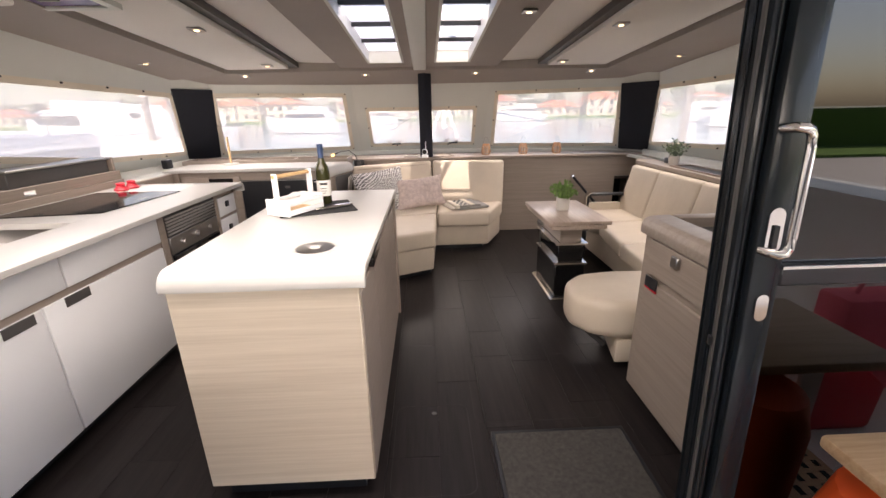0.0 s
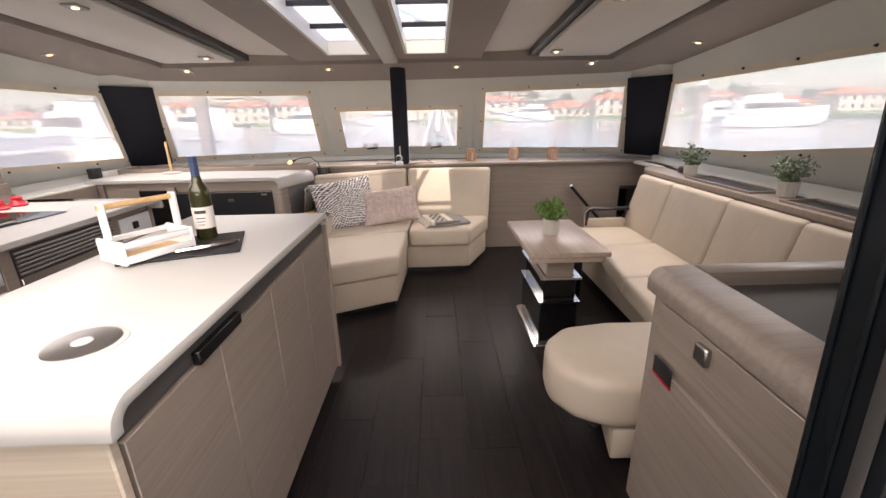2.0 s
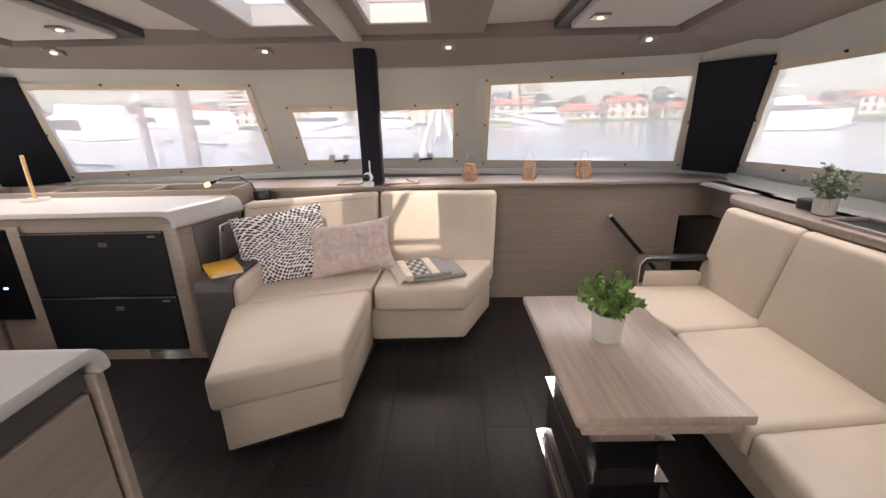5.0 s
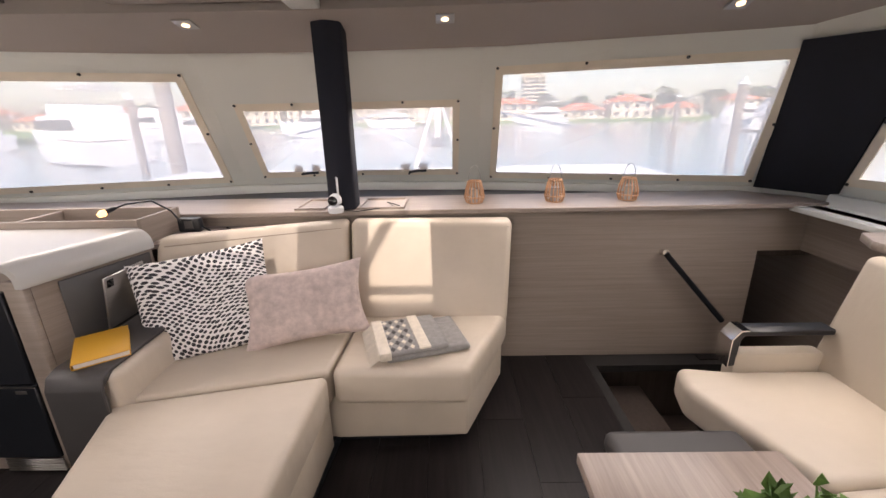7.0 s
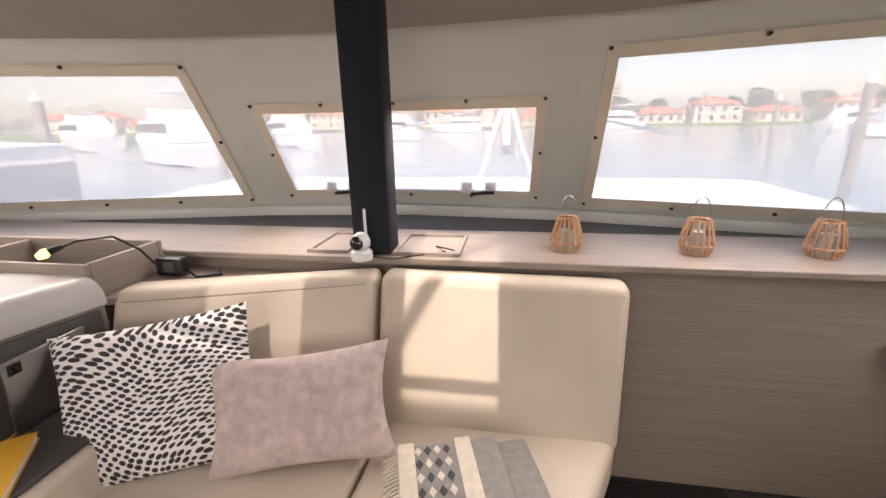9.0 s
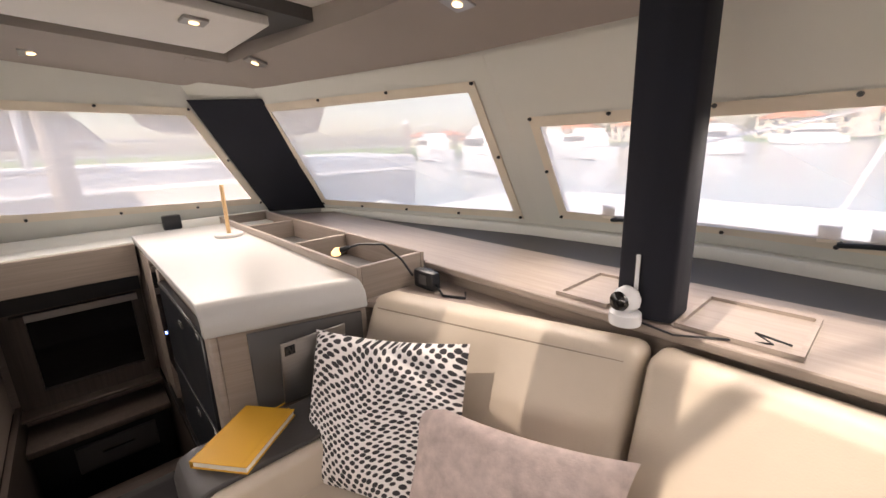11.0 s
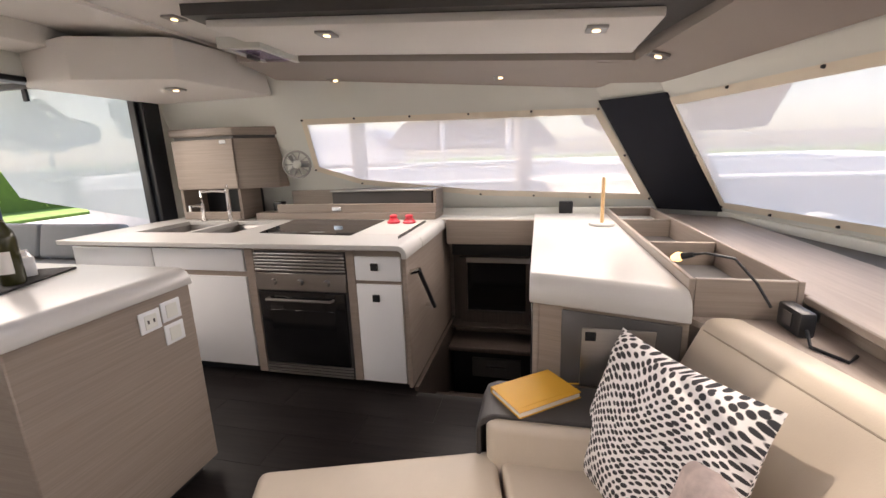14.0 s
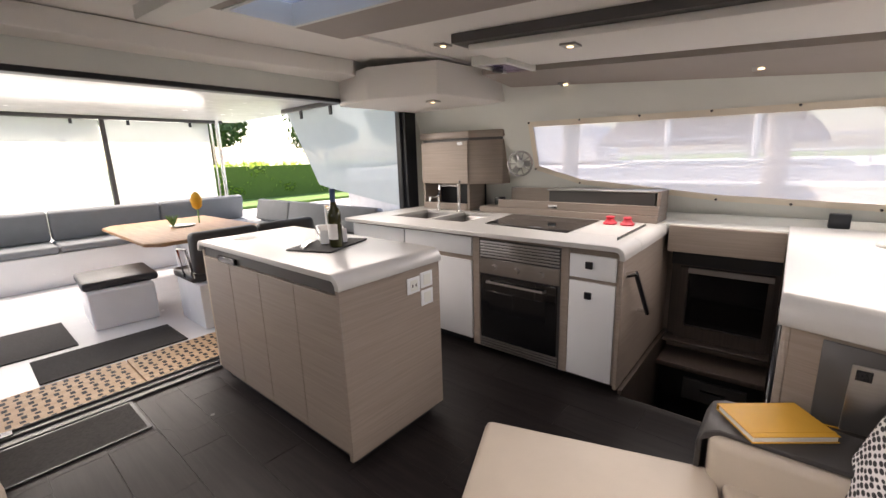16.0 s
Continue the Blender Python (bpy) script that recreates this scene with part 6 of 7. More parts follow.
part("handle", tube([(2.28, 0.40, 0.495), (2.31, 0.40, 0.60), (2.47, 0.40, 0.60), (2.50, 0.40, 0.495)], 0.012, 8), PINK, pk)
bn = thing("cockpit_bench", (0, -3.1, -0.05), "white moulded aft bench with grey cushions", "bench")
part("base", box(-2.7, 2.7, -3.35, -2.62, -0.05, 0.38, 0.02, 2), GELCOAT, bn)
for i in range(4):
    xa = -2.65 + i * 1.32
    part("seat_cushion", box(xa, xa + 1.31, -3.33, -2.64, 0.382, 0.48, 0.03, 3), CUSHION_GREY, bn)
    part("backrest", turned(box(xa, xa + 1.31, -0.08, 0.06, 0.0, 0.42, 0.04, 3), Matrix.Translation((0, -3.22, 0.49)) @ pose(0, 0, 0, -12, 0, 0)), CUSHION_GREY, bn)
bn2 = thing("cockpit_bench", (-2.4, -1.2, -0.05), "white moulded side bench with grey cushions", "bench")
part("base", box(-2.74, -2.1, -2.60, 0.6, -0.05, 0.38, 0.02, 2), GELCOAT, bn2)
for i in range(3):
    ya = -2.58 + i * 1.05
    part("seat_cushion", box(-2.72, -2.12, ya, ya + 1.04, 0.382, 0.48, 0.03, 3), CUSHION_GREY, bn2)
    part("backrest", turned(box(-0.06, 0.08, ya, ya + 1.04, 0.0, 0.36, 0.04, 3), Matrix.Translation((-2.66, 0, 0.49)) @ pose(0, 0, 0, 0, -14, 0)), CUSHION_GREY, bn2)
fb = thing("dinette_bench", (-1.2, 0.2, -0.05), "dark padded bench backed onto the doorway on a white base", "bench")
part("base", box(-1.75, -0.52, -0.02, 0.56, -0.05, 0.38, 0.02, 2), GELCOAT, fb)
part("seat_cushion", box(-1.75, -0.50, -0.04, 0.46, 0.382, 0.47, 0.03, 3), LEATHER_DARK, fb)
for i in range(2):
    part("backrest", box(-1.76 + i * 0.63, -1.14 + i * 0.63, 0.44, 0.58, 0.475, 0.86, 0.05, 4), LEATHER_DARK, fb)
part("arm_loop", tube([(-0.50, 0.30, 0.42), (-0.47, 0.30, 0.70), (-0.47, 0.52, 0.72), (-0.50, 0.52, 0.45)], 0.012, 8), CHROME, fb)
ct = thing("cockpit_table", (-1.2, -1.4, -0.05), "honey teak cockpit table on a white pedestal", "table")
part("tabletop", prism([(-1.75, -2.5), (-0.55, -2.5), (-0.42, -2.3), (-0.40, -0.45), (-0.52, -0.30), (-1.75, -0.30)], 0.64, 0.68, "z", 0.012, 2), TEAK_TABLE, ct)
part("leg", tube([(-1.05, -0.75, -0.05), (-0.98, -0.85, 0.64)], 0.05, 12), GELCOAT, ct)
part("leg", tube([(-1.2, -2.1, -0.05), (-1.2, -2.1, 0.64)], 0.05, 12), GELCOAT, ct)
vs = thing("flower_vase", (-1.15, -1.6, 0.68), "small arrangement with yellow flower on a white dish", "flowers")
part("dish", lathe([(0.11, 0), (0.15, 0.02), (0.14, 0.022), (0.02, 0.01)], (-1.1, -1.45, 0.6805), 24), POT_WHITE, vs)
part("stem", tube([(-1.3, -1.45, 0.70), (-1.3, -1.45, 0.92)], 0.01, 6), LEAF, vs)
part("bloom", lathe([(0.02, 0.20), (0.06, 0.24), (0.075, 0.33), (0.045, 0.40), (0.01, 0.43)], (-1.3, -1.45, 0.68), 10), surface("yellow_petal", (0.75, 0.38, 0.02), 0.6), vs)
for i in range(14):
    a = i * 2.4
    part("leaf", tube([(-0.98, -1.42, 0.70), (-0.98 + 0.04 * math.cos(a), -1.42 + 0.04 * math.sin(a), 0.78), (-0.98 + 0.07 * math.cos(a), -1.42 + 0.07 * math.sin(a), 0.84)], [0.008, 0.01, 0.002], 5), LEAF, vs)
sd = thing("teak_side_table", (1.30, 0.92, -0.05), "small pale teak table corner in the cockpit", "table")
part("tabletop", box(1.02, 1.60, 0.70, 1.20, 0.60, 0.64, 0.012, 2), TEAK, sd)
part("leg", box(1.40, 1.50, 0.85, 1.05, -0.05, 0.60, 0.01, 1), GELCOAT, sd)
lj = thing("orange_bag", (1.25, 0.95, -0.05), "bright orange vinyl bag below the side table", "bag")
part("body", turned(lathe([(0.10, 0), (0.16, 0.08), (0.17, 0.40), (0.14, 0.54), (0.05, 0.60)], (0, 0, 0), 18), Matrix.Translation((1.20, 1.10, -0.05))), ORANGE, lj)
part("strap", tube([(1.08, 0.90, 0.30), (1.12, 0.83, 0.40), (1.25, 0.80, 0.44)], 0.014, 6), BLACK, lj)

# blinds and posts round the cockpit
for x0, x1 in ((-2.36, -0.905), (-0.83, 0.75), (0.80, 2.6)):
    b = thing("roller_blind", ((x0 + x1) / 2, -3.42, 0.9), "translucent white roller blind pulled down", "blind", "aft blinds")
    part("cloth", box(x0, x1, -3.44, -3.437, 0.62, 2.16), BLIND, b, "", False)
    part("hem", box(x0, x1, -3.447, -3.43, 0.60, 0.625, 0.003, 1), DARK_GREY, b)
    for k in (0.2, 0.8):
        part("hook", box(x0 + (x1 - x0) * k - 0.02, x0 + (x1 - x0) * k + 0.02, -3.43, -3.40, 2.09, 2.16, 0.005, 1), BLACK, b)
rl = thing("blind_rail", (0, -3.42, 2.17), "dark grey rail above the blinds", "rail")
part("rail", box(-2.6, 2.75, -3.46, -3.39, 2.165, 2.215, 0.006, 1), DARK_GREY, rl)
for x, nmx, mt2 in ((-0.868, 0.03, DARK_GREY), (0.775, 0.02, DARK_GREY)):
    p = thing("blind_post", (x, -3.42, 0.5), "dark grey post between blinds", "post", "cockpit posts")
    part("post", box(x - nmx, x + nmx, -3.45, -3.39, 0.38, 2.164, 0.006, 1), mt2, p)
p = thing("roof_post", (-2.5, -3.4, 0.38), "polished steel tube carrying the cockpit roof", "post", "cockpit posts")
part("tube", tube([(-2.50, -3.40, 0.38), (-2.50, -3.40, 2.23)], 0.035, 14), CHROME, p)
part("tube", tube([(-2.42, -3.46, 0.38), (-2.42, -3.46, 2.23)], 0.018, 10), CHROME, p)
sb = thing("side_blind", (-2.65, 0, 1.2), "translucent white side blind hanging at a slant", "blind")
part("cloth", prism([(-1.29, 2.16), (1.30, 2.16), (1.30, 0.86), (-0.35, 1.08), (-0.62, 1.13)], -2.652, -2.649, "x"), BLIND, sb, "", False)
part("rail", box(-2.67, -2.62, -1.4, 1.3, 2.165, 2.22, 0.006, 1), DARK_GREY, sb)
for k in (-0.9, -0.2, 0.6):
    part("hook", box(-2.66, -2.63, k - 0.03, k + 0.03, 2.05, 2.164, 0.006, 1), BLACK, sb)
# Unseen slab, placed so that its shadow limits the sun through the skylights.
structure("flybridge_sun_block", box(-3.0, 3.0, -4.0, 2.30, 4.2, 4.3, 0.03, 2), GELCOAT, "unseen white hard top over the flybridge, added to cut the sun", "roof")
bo = thing("boom", (0.35, 4.8, 3.2), "slim white spar above the roof", "spar")
part("spar", tube([(-0.25, 2.6, 3.3), (1.15, 5.4, 3.15)], 0.03, 10), GELCOAT, bo)
part("stanchion", tube([(1.15, 5.4, 2.07), (1.15, 5.4, 3.15)], 0.03, 10), GELCOAT, bo)

# ---- foredeck ----
structure("foredeck", prism([(-3.2, 5.7), (-2.8, 6.2), (-1.0, 6.75), (1.0, 6.75), (2.8, 6.2), (3.2, 5.7), (3.3, 9.4), (-3.3, 9.4)], 0.40, 0.72, "z"), GELCOAT, "white moulded foredeck", "deck", False)
structure("side_deck_port", box(-3.5, -2.9, -4.0, 6.3, -0.9, 0.45), GELCOAT, "white side deck and hull", "deck", False)
structure("side_deck_starboard", box(2.9, 3.5, -4.0, 6.3, -0.9, 0.45), GELCOAT, "white side deck and hull", "deck", False)
bw = thing("bow_strut", (0.45, 10.5, 0.6), "white triangular bow strut with furling drum", "bow strut")
part("beam", tube([(-3.0, 10.5, 0.5), (3.2, 10.5, 0.5)], 0.09, 12), GELCOAT, bw)
for s in (-1.6, 2.4):
    part("arm", tube([(s, 9.3, 0.5), (s, 10.5, 0.5)], 0.07, 8), GELCOAT, bw)
part("leg", tube([(0.05, 10.5, 0.55), (0.42, 10.5, 1.75)], 0.035, 8), GELCOAT, bw)
part("leg", tube([(0.85, 10.5, 0.55), (0.48, 10.5, 1.75)], 0.035, 8), GELCOAT, bw)
part("stay", tube([(0.45, 10.5, 1.0), (0.45, 10.5, 6.0)], 0.06, 8), GELCOAT, bw)
part("drum", lathe([(0.13, 0), (0.13, 0.02), (0.05, 0.04), (0.05, 0.10), (0.13, 0.12), (0.13, 0.14)], (0.45, 10.5, 0.95), 18), DARK_GREY, bw)
for s in (-1, 1):
    part("brace", tube([(0.45, 10.5, 1.7), (0.45 + s * 2.4, 10.5, 1.2)], 0.02, 6), CHROME, bw)

# ---- surroundings ----
wm, wnt, wb = base_mat("harbour_water", 0.12)
wb.inputs["Base Color"].default_value = (0.16, 0.22, 0.24, 1)
bump_to(wnt, wb, noise_node(wnt, 1.2, (1, 0.5, 1), 4.0).outputs["Fac"], 0.35, 0.15)
bm = bmesh.new()
bmesh.ops.create_grid(bm, x_segments=2, y_segments=2, size=1500, matrix=Matrix.Translation((0, 0, -1.25)))
structure("water", bm, wm, "calm grey-green harbour water", "water", False)
LAWN = surface("lawn", (0.10, 0.19, 0.03), 0.9, vary=0.3, scale=3.0, grain=60, bump=0.6)
STONE = surface("pale_paving", (0.45, 0.43, 0.40), 0.8, vary=0.1)
ROOF = surface("terracotta_roof", (0.45, 0.13, 0.05), 0.8, vary=0.15, scale=1.0)
STUCCO = surface("stucco", (0.60, 0.52, 0.42), 0.8, vary=0.08, scale=1.0)
PANE_DARK = surface("dark_window", (0.03, 0.035, 0.04), 0.15)
HEDGE = surface("hedge_leaf", (0.17, 0.26, 0.04), 0.6, vary=0.5, scale=8)
for leafy in (HEDGE,):
    lt_nodes = leafy.node_tree
    thin = lt_nodes.nodes.new("ShaderNodeBsdfTranslucent")
    thin.inputs["Color"].default_value = (0.5, 0.66, 0.12, 1)
    both = lt_nodes.nodes.new("ShaderNodeMixShader")
    both.inputs[0].default_value = 0.55
    lt_nodes.links.new(lt_nodes.nodes["Principled BSDF"].outputs[0], both.inputs[1])
    lt_nodes.links.new(thin.outputs[0], both.inputs[2])
    lt_nodes.links.new(both.outputs[0], lt_nodes.nodes["Material Output"].inputs["Surface"])
TREE_LEAF = surface("tree_leaf", (0.06, 0.11, 0.025), 0.6, vary=0.5, scale=1.0)
BARK = surface("bark", (0.14, 0.10, 0.07), 0.9, vary=0.3, scale=8)
PILE_WOOD = surface("weathered_pile", (0.27, 0.23, 0.19), 0.9, vary=0.25, scale=5, stretch=(1, 1, 0.2))
structure("quay", box(-90, 90, -11.5, -6.0, -1.3, -0.25), STONE, "pale concrete quay astern", "ground", False)
structure("lawn", box(-90, 90, -120, -11.5, -1.3, -0.15), LAWN, "mown green lawn behind the quay", "ground", False)


def leaf_mass(points, size, seed, count):
    """Many small leaf faces scattered round given blobs (centre, radii)."""
    rnd = random.Random(seed)
    verts, faces = [], []
    for _ in range(count):
        c, r = points[rnd.randrange(len(points))]
        d = Vector((rnd.gauss(0, 1), rnd.gauss(0, 1), rnd.gauss(0, 1))).normalized() * rnd.uniform(0.72, 1.05)
        o = Vector((c[0] + d.x * r[0], c[1] + d.y * r[1], c[2] + d.z * r[2]))
        u = Vector((rnd.gauss(0, 1), rnd.gauss(0, 1), rnd.gauss(0, 1))).normalized()
        v = u.cross(Vector((rnd.gauss(0, 1), rnd.gauss(0, 1), rnd.gauss(0, 1)))).normalized()
        s = size * rnd.uniform(0.6, 1.3)
        b = len(verts)
        verts += [o - u * s, o + v * s * 0.5, o + u * s, o - v * s * 0.5]
        faces.append((b, b + 1, b + 2, b + 3))
    me = bpy.data.meshes.new("leaves")
    me.from_pydata(verts, [], faces)
    return me


def leaf_part(name, me, mat, parent):
    me.materials.append(mat)
    ob = new(name, me)
    ob.parent = parent
    ob.matrix_parent_inverse = parent.matrix_basis.inverted()
    return ob


hg = thing("hedge", (-15, -15, -0.15), "clipped bright green hedge behind the lawn", "hedge", "", "stuff")
rnd = random.Random(2)
# Core in a darker green: the shade inside the foliage as colour.
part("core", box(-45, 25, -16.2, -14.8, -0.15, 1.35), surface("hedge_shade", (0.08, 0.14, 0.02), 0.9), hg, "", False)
pts = [((rnd.uniform(-40, 10), rnd.uniform(-16.0, -14.9), rnd.uniform(0.1, 1.35)), (0.45, 0.35, 0.28)) for _ in range(900)]
leaf_part("leaves", leaf_mass(pts, 0.10, 7, 45000), HEDGE, hg)


def tree(x, y, z, h, r, seed, count=1400, leaf=0.28, mat=None, name="tree", label="leafy green tree behind the hedge", group="trees"):
    rnd = random.Random(seed)
    t = thing(name, (x, y, z), label, "tree", group)
    top = Vector((x + rnd.uniform(-0.3, 0.3), y, z + h * 0.55))
    part("trunk", tube([(x, y, z), (x + 0.05 * h * rnd.uniform(-1, 1), y, z + h * 0.3), top], [h * 0.03, h * 0.022, h * 0.014], 8), BARK, t)
    blobs = []
    for k in range(9):
        a = rnd.uniform(0, 6.28)
        e = rnd.uniform(0.2, 0.75)
        c = (x + r * e * math.cos(a), y + r * e * math.sin(a), z + h * rnd.uniform(0.5, 0.88))
        part("limb", tube([top - Vector((0, 0, h * 0.15)), Vector(c)], [h * 0.012, h * 0.004], 5), BARK, t)
        s = r * rnd.uniform(0.3, 0.5)
        blobs.append((c, (s, s, s * 0.75)))
    leaf_part("crown", leaf_mass(blobs, leaf, seed + 50, count), mat or TREE_LEAF, t)


for i, (x, y, h, r) in enumerate(((-24, -20, 7, 3.2), (-17, -21, 6, 3.0), (-31, -18, 8, 3.5), (-10, -22, 6.5, 3.0), (-3, -20, 7, 3.4), (5, -23, 7, 3.2), (14, -20, 6, 3.0))):
    tree(x, y, -0.15, h, r, 20 + i, 2600, 0.2)


def house(x, y, z, w, d, h, mirror=1, roof=2.2):
    """A low waterfront house with a hipped tiled roof and rows of windows."""
    t = thing("house", (x, y, z), "stucco waterfront house with hipped terracotta roof", "house", "waterfront houses")
    part("wall", box(x - w / 2, x + w / 2, y - d / 2, y + d / 2, z, z + h), STUCCO, t, "", False)
    bm = bmesh.new()
    e = 0.6
    b = [bm.verts.new(p) for p in ((x - w / 2 - e, y - d / 2 - e, z + h), (x + w / 2 + e, y - d / 2 - e, z + h), (x + w / 2 + e, y + d / 2 + e, z + h), (x - w / 2 - e, y + d / 2 + e, z + h))]
    r = [bm.verts.new(p) for p in ((x - w / 2 + d / 2, y, z + h + roof), (x + w / 2 - d / 2, y, z + h + roof))]
    bm.faces.new((b[0], b[1], r[1], r[0]))
    bm.faces.new((b[1], b[2], r[1]))
    bm.faces.new((b[2], b[3], r[0], r[1]))
    bm.faces.new((b[3], b[0], r[0]))
    bm.faces.new(b[::-1])
    part("roof", bm, ROOF, t, "", False)
    n = max(2, int(w / 3))
    for lev in range(max(1, int(h / 2.8))):
        for i in range(n):
            cx = x - w / 2 + w * (i + 0.5) / n
            wz = z + 0.9 + lev * 2.8
            part("window", box(cx - 0.7, cx + 0.7, y - d / 2 - 0.05, y - d / 2 + 0.02, wz, wz + 1.4), PANE_DARK, t, "", False)


structure("far_shore", prism([(-320, 120), (-160, 150), (0, 165), (160, 150), (330, 90), (330, 400), (-320, 400)], -1.3, -0.3, "z"), LAWN, "low green far shore with sea wall", "ground", False)
structure("port_shore", box(-330, -62, -60, 150, -1.3, -0.4), LAWN, "low green shore across the marina", "ground", False)
structure("starboard_shore", box(95, 330, -40, 120, -1.3, -0.4), LAWN, "low green shore across the basin", "ground", False)
rnd = random.Random(11)
for i in range(19):
    x = -190 + i * 20 + rnd.uniform(-4, 4)
    house(x, 172 + abs(x) * -0.08 + rnd.uniform(0, 8), -0.3, rnd.uniform(13, 18), 10, rnd.choice((3.2, 5.8, 5.8)), 1, rnd.uniform(2.0, 2.8))
for i in range(44):
    x = -210 + i * 10 + rnd.uniform(-4, 4)
    tree(x, 186 + rnd.uniform(-6, 14) - abs(x) * 0.08, -0.3, rnd.uniform(7, 12), rnd.uniform(3.5, 5), 100 + i, 420, 0.75, None, "tree", "distant leafy shore tree", "shore trees")
tw = thing("tower_block", (75, 380, -0.3), "distant pale apartment tower", "tower")
part("wall", box(66, 84, 375, 390, -0.3, 34), STUCCO, tw, "", False)
for k in range(10):
    part("window_band", box(65.9, 84.1, 374.9, 376, 2 + k * 3.1, 3.4 + k * 3.1), PANE_DARK, tw, "", False)
tw2 = thing("tower_block", (-150, 330, -0.3), "distant pale apartment tower", "tower")
part("wall", box(-160, -140, 325, 340, -0.3, 40), STUCCO, tw2, "", False)
for k in range(12):
    part("window_band", box(-160.1, -139.9, 324.9, 326, 2 + k * 3.1, 3.4 + k * 3.1), PANE_DARK, tw2, "", False)
lt = thing("lighthouse", (-8, 150, -0.3), "squat pale lighthouse tower on the shore", "lighthouse")
part("tower", lathe([(2.4, 0), (1.9, 8), (2.3, 8.2), (2.3, 9)], (-8, 160, -0.4), 16), STUCCO, lt)
part("lantern_room", lathe([(1.4, 9), (1.4, 10.8), (1.8, 11), (0.2, 12.2)], (-8, 160, -0.4), 12), STUCCO, lt)


def motor_yacht(x, y, yaw, s, seed):
    rnd = random.Random(seed)
    t = thing("motor_yacht", (0, 0, 0), "white moored motor yacht with dark windows", "boat", "moored boats")
    m = pose(x, y, -1.25, 0, 0, yaw) @ Matrix.Scale(s, 4)
    hull = bmesh.new()
    secs = []
    for k, (yy, w, zk, zd) in enumerate(((-6, 2.0, -0.2, 1.5), (-2, 2.2, -0.3, 1.6), (2, 2.0, -0.3, 1.9), (5, 1.1, -0.1, 2.3), (6.8, 0.08, 0.8, 2.6))):
        secs.append([hull.verts.new(p) for p in ((-w, yy, zd), (-w * 0.85, yy, zk + 0.4), (0, yy, zk), (w * 0.85, yy, zk + 0.4), (w, yy, zd))])
    for a, b in zip(secs, secs[1:]):
        for i in range(4):
            hull.faces.new((a[i], a[i + 1], b[i + 1], b[i]))
        hull.faces.new((a[4], a[0], b[0], b[4]))
    hull.faces.new(secs[0])
    bmesh.ops.recalc_face_normals(hull, faces=hull.faces)
    part("hull", turned(hull, m), GELCOAT, t, "", False)
    part("cabin", turned(prism([(-4.5, 1.6), (3.6, 1.9), (2.0, 3.3), (-3.8, 3.3)], -1.6, 1.6, "x", 0.15, 2), m), GELCOAT, t)
    part("window_band", turned(prism([(-3.9, 2.3), (2.9, 2.4), (2.2, 3.0), (-3.7, 3.0)], -1.63, 1.63, "x"), m), PANE_DARK, t, "", False)
    part("flybridge", turned(prism([(-3.6, 3.3), (0.8, 3.3), (0.2, 4.1), (-3.4, 3.9)], -1.4, 1.4, "x", 0.1, 2), m), GELCOAT, t)
    part("hardtop", turned(box(-1.5, 1.5, -3.4, 0.0, 5.1, 5.25, 0.05, 2), m), GELCOAT, t)
    for a, b in ((-1.3, -3.2), (1.3, -3.2), (-1.3, -0.4), (1.3, -0.4)):
        part("strut", turned(tube([(a, b, 3.9), (a, b, 5.1)], 0.06, 6), m), CHROME, t)
    part("mast", turned(tube([(0, -2.5, 5.2), (0, -2.7, 7.5)], 0.06, 6), m), GELCOAT, t)


for i, (x, y, yaw, s) in enumerate(((-26, 34, 60, 1.0), (-34, 44, 70, 1.1), (-30, 58, 55, 1.0), (-45, 70, 60, 1.2), (-19, 70, 80, 1.0), (-55, 52, 65, 1.1), (48, 62, -100, 1.1), (64, 44, -95, 1.1), (75, 20, -90, 1.0), (28, 128, 90, 1.2), (-14, 120, 100, 1.0), (60, 90, -80, 1.0), (-60, 22, 80, 1.1))):
    motor_yacht(x, y, yaw, s, i)
# neighbouring boat alongside to port, with a canvas cover over its cockpit
nb = thing("moored_boat", (-9.0, 3.0, -1.25), "white moored boat with wire rails and brown canvas cover", "boat", "neighbouring boat")
AWNING = surface("brown_canvas", (0.13, 0.095, 0.08), 0.9)
# Grey for the white hull's side: its shade is put into the colour.
HULL_SHADE = surface("white_hull_shaded", (0.46, 0.45, 0.45), 0.3)
part("hull", prism([(-10.4, -1.3), (-8.1, -1.3), (-7.9, 0.85), (-10.6, 0.85)], -7.0, 11.0, "y", 0.05, 2), HULL_SHADE, nb, "white hull side, greyed for shade")
part("deck", prism([(-10.6, 0.855), (-7.88, 0.855), (-7.95, 1.17), (-10.6, 1.25)], -7.0, 11.0, "y", 0.04, 2), GELCOAT, nb)
part("cabin", prism([(-3.5, 1.26), (1.2, 1.26), (0.9, 2.1), (-3.2, 2.2)], -10.4, -8.7, "x", 0.1, 2), GELCOAT, nb)
arch = [(1.40, 1.56), (1.46, 1.72)]
arch += [(3.18 - 1.60 * math.cos(a), 1.72 + 0.66 * math.sin(a)) for a in [0.25 + i * (math.pi - 0.5) / 10 for i in range(11)]]
arch += [(4.90, 1.68), (4.96, 1.53)]
part("canvas", prism(arch, -9.8, -8.0, "x", 0.04, 2), AWNING, nb, "brown canvas cockpit cover")
part("canvas", prism([(5.4, 2.3), (5.6, 1.95), (6.0, 1.78), (8.5, 1.72), (8.8, 2.4)], -9.5, -8.0, "x", 0.04, 2), AWNING, nb)
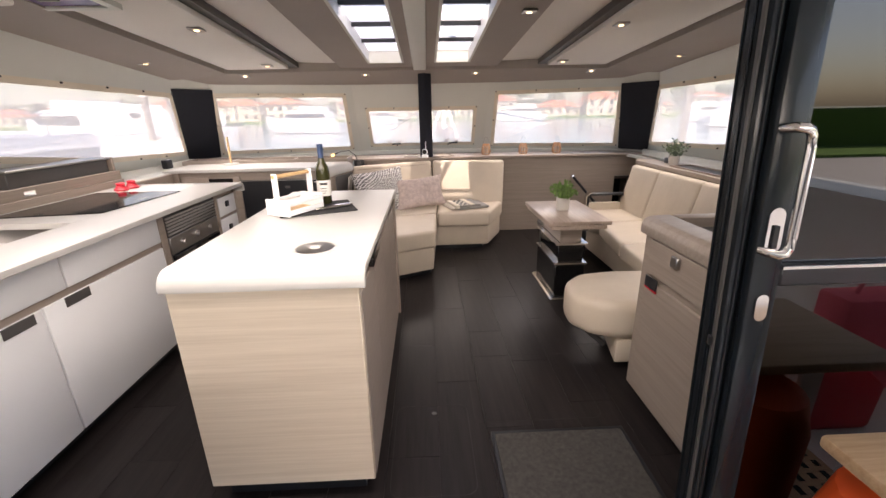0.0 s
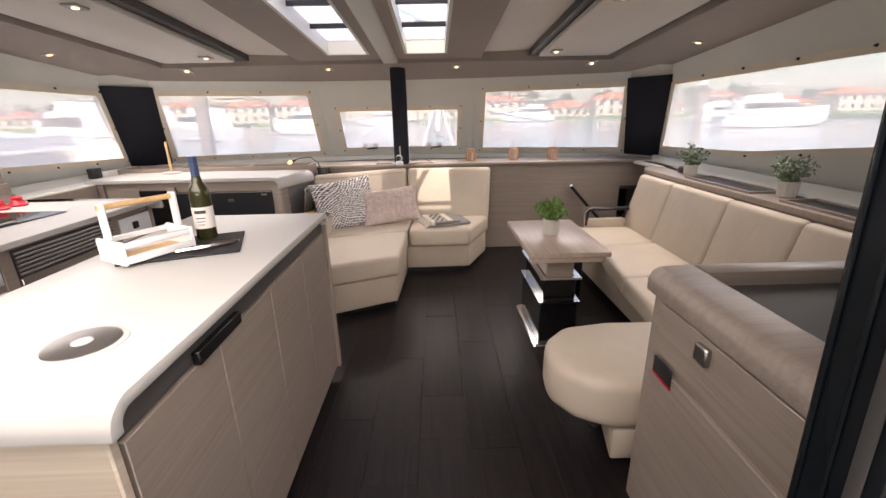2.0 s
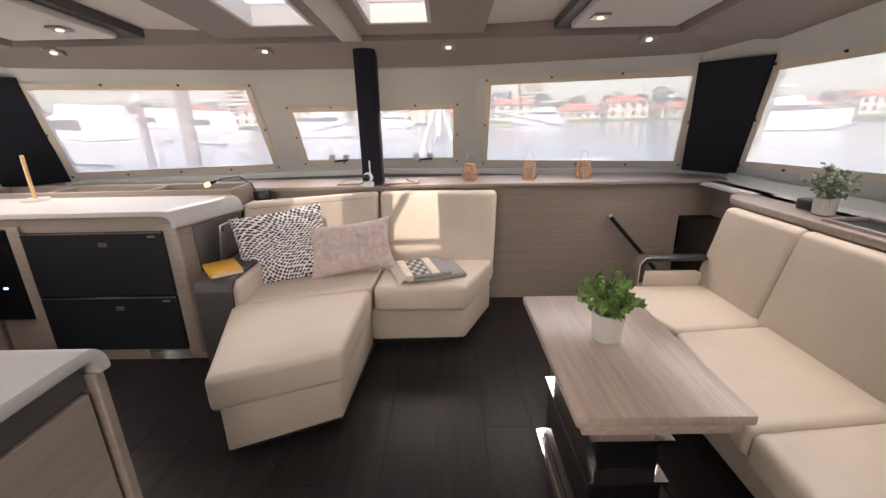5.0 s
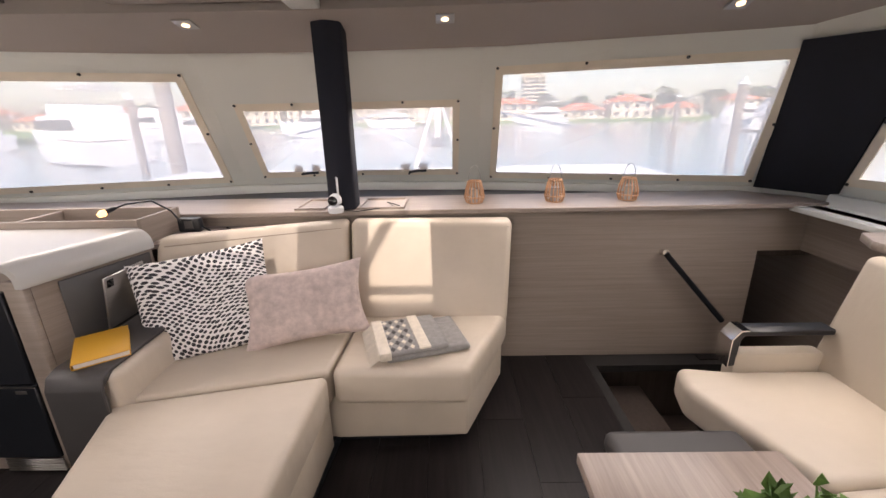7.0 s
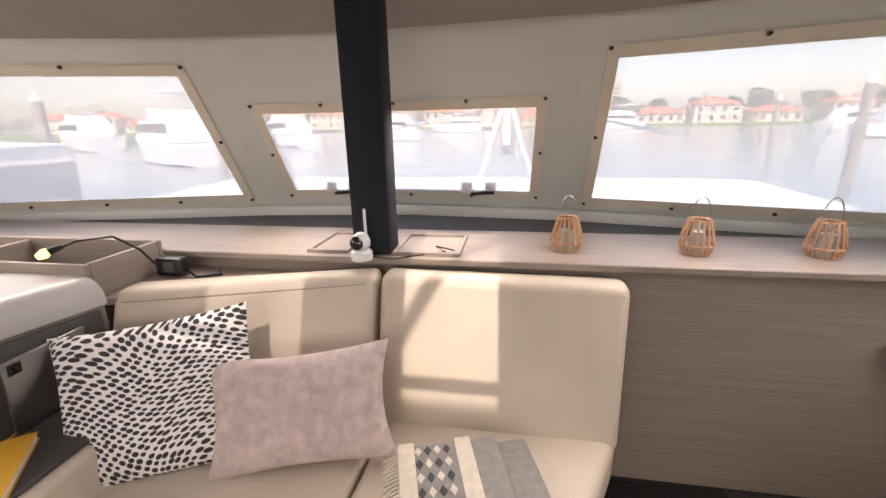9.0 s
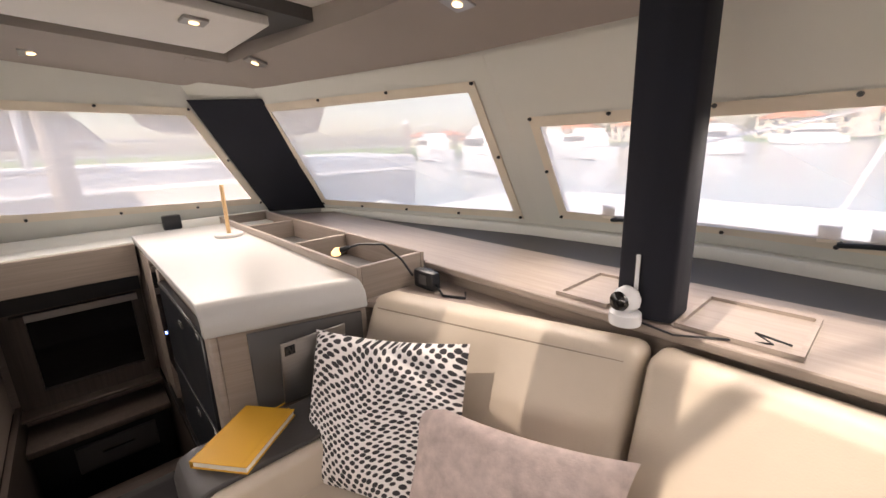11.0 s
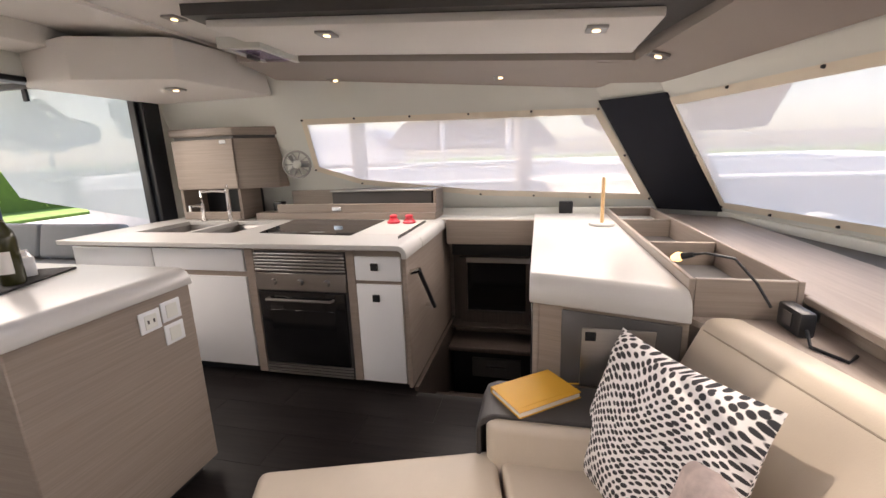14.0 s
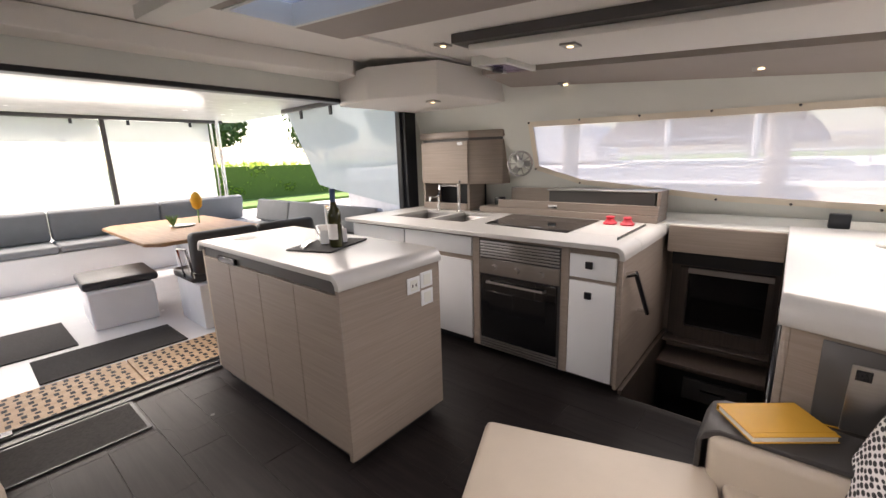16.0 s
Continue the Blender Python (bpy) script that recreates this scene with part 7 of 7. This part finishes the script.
for yy in (1.5, 2.08, 2.70, 4.02, 4.86):
    part("post", tube([(-7.97, yy, 1.17), (-7.97, yy, 2.05 if 2.5 < yy < 4.5 else 1.6)], 0.055 if 2.5 < yy < 4.5 else 0.03, 8), GELCOAT, nb)
part("rail", tube([(-7.95, -6.5, 1.62), (-7.95, 2.0, 1.66), (-7.95, 10.5, 1.58)], 0.016, 6), CHROME, nb)
part("rail", tube([(-7.95, -6.5, 1.40), (-7.95, 10.5, 1.38)], 0.008, 6), CHROME, nb)
for k in range(12):
    part("stanchion", tube([(-7.95, -6.2 + k * 1.45, 1.17), (-7.95, -6.2 + k * 1.45, 1.62)], 0.013, 6), CHROME, nb)
part("rub_rail", tube([(-7.87, -6.9, 0.86), (-7.87, 10.9, 0.86)], 0.04, 8), GELCOAT, nb)
for i, (x, y) in enumerate(((-16, 26), (-7.0, 15), (14.5, 24), (-20, 20), (20, 40), (-7.0, 1.25), (-6.9, 4.35))):
    pl = thing("mooring_pile", (x, y, -1.25), "weathered round mooring pile with pale cap", "pile", "mooring piles")
    part("shaft", tube([(x, y, -1.3), (x, y, 2.6)], 0.2 if y > 10 else 0.15, 12), PILE_WOOD, pl)
    part("cap", lathe([(0.24, 0), (0.24, 0.05), (0.02, 0.35)], (x, y, 2.6), 14), GELCOAT, pl)

# ---- floor boards ----
floor = bpy.data.objects["floor"]
rnd = random.Random(4)
BOARD = {}


def board_mesh(length, width):
    key = (round(length, 3), round(width, 3))
    if key not in BOARD:
        bm = box(0, width - 0.0012, 0, length - 0.0014, -0.006, 0.0, 0.0005, 1)
        me = bpy.data.meshes.new("floor_board")
        bm.to_mesh(me)
        bm.free()
        me.materials.append(FLOOR_BOARD)
        BOARD[key] = me
    return BOARD[key]


BW = 0.23
for i in range(-11, 12):
    x = 0.04 + i * BW
    y = 1.435 - (i * 0.37) % 0.9
    while y < 5.45:
        a, b = max(y, 1.435), min(y + 0.92, 5.46)
        lo, hi = x, x + BW
        if hi > 1.47 and a < 5.36 and b > 4.58:
            b = min(b, 4.575) if a < 4.58 else a
        if lo < -1.62 and a < 4.60 and b > 3.92:
            if a < 3.92:
                b = min(b, 3.92)
            else:
                a = max(a, 4.60)
        if b - a > 0.05 and lo > -2.78 and hi < 2.74:
            ob = new("floor_board", board_mesh(b - a, BW))
            ob.location = (x, a, 0.0)
            ob.parent = floor
        y += 0.92
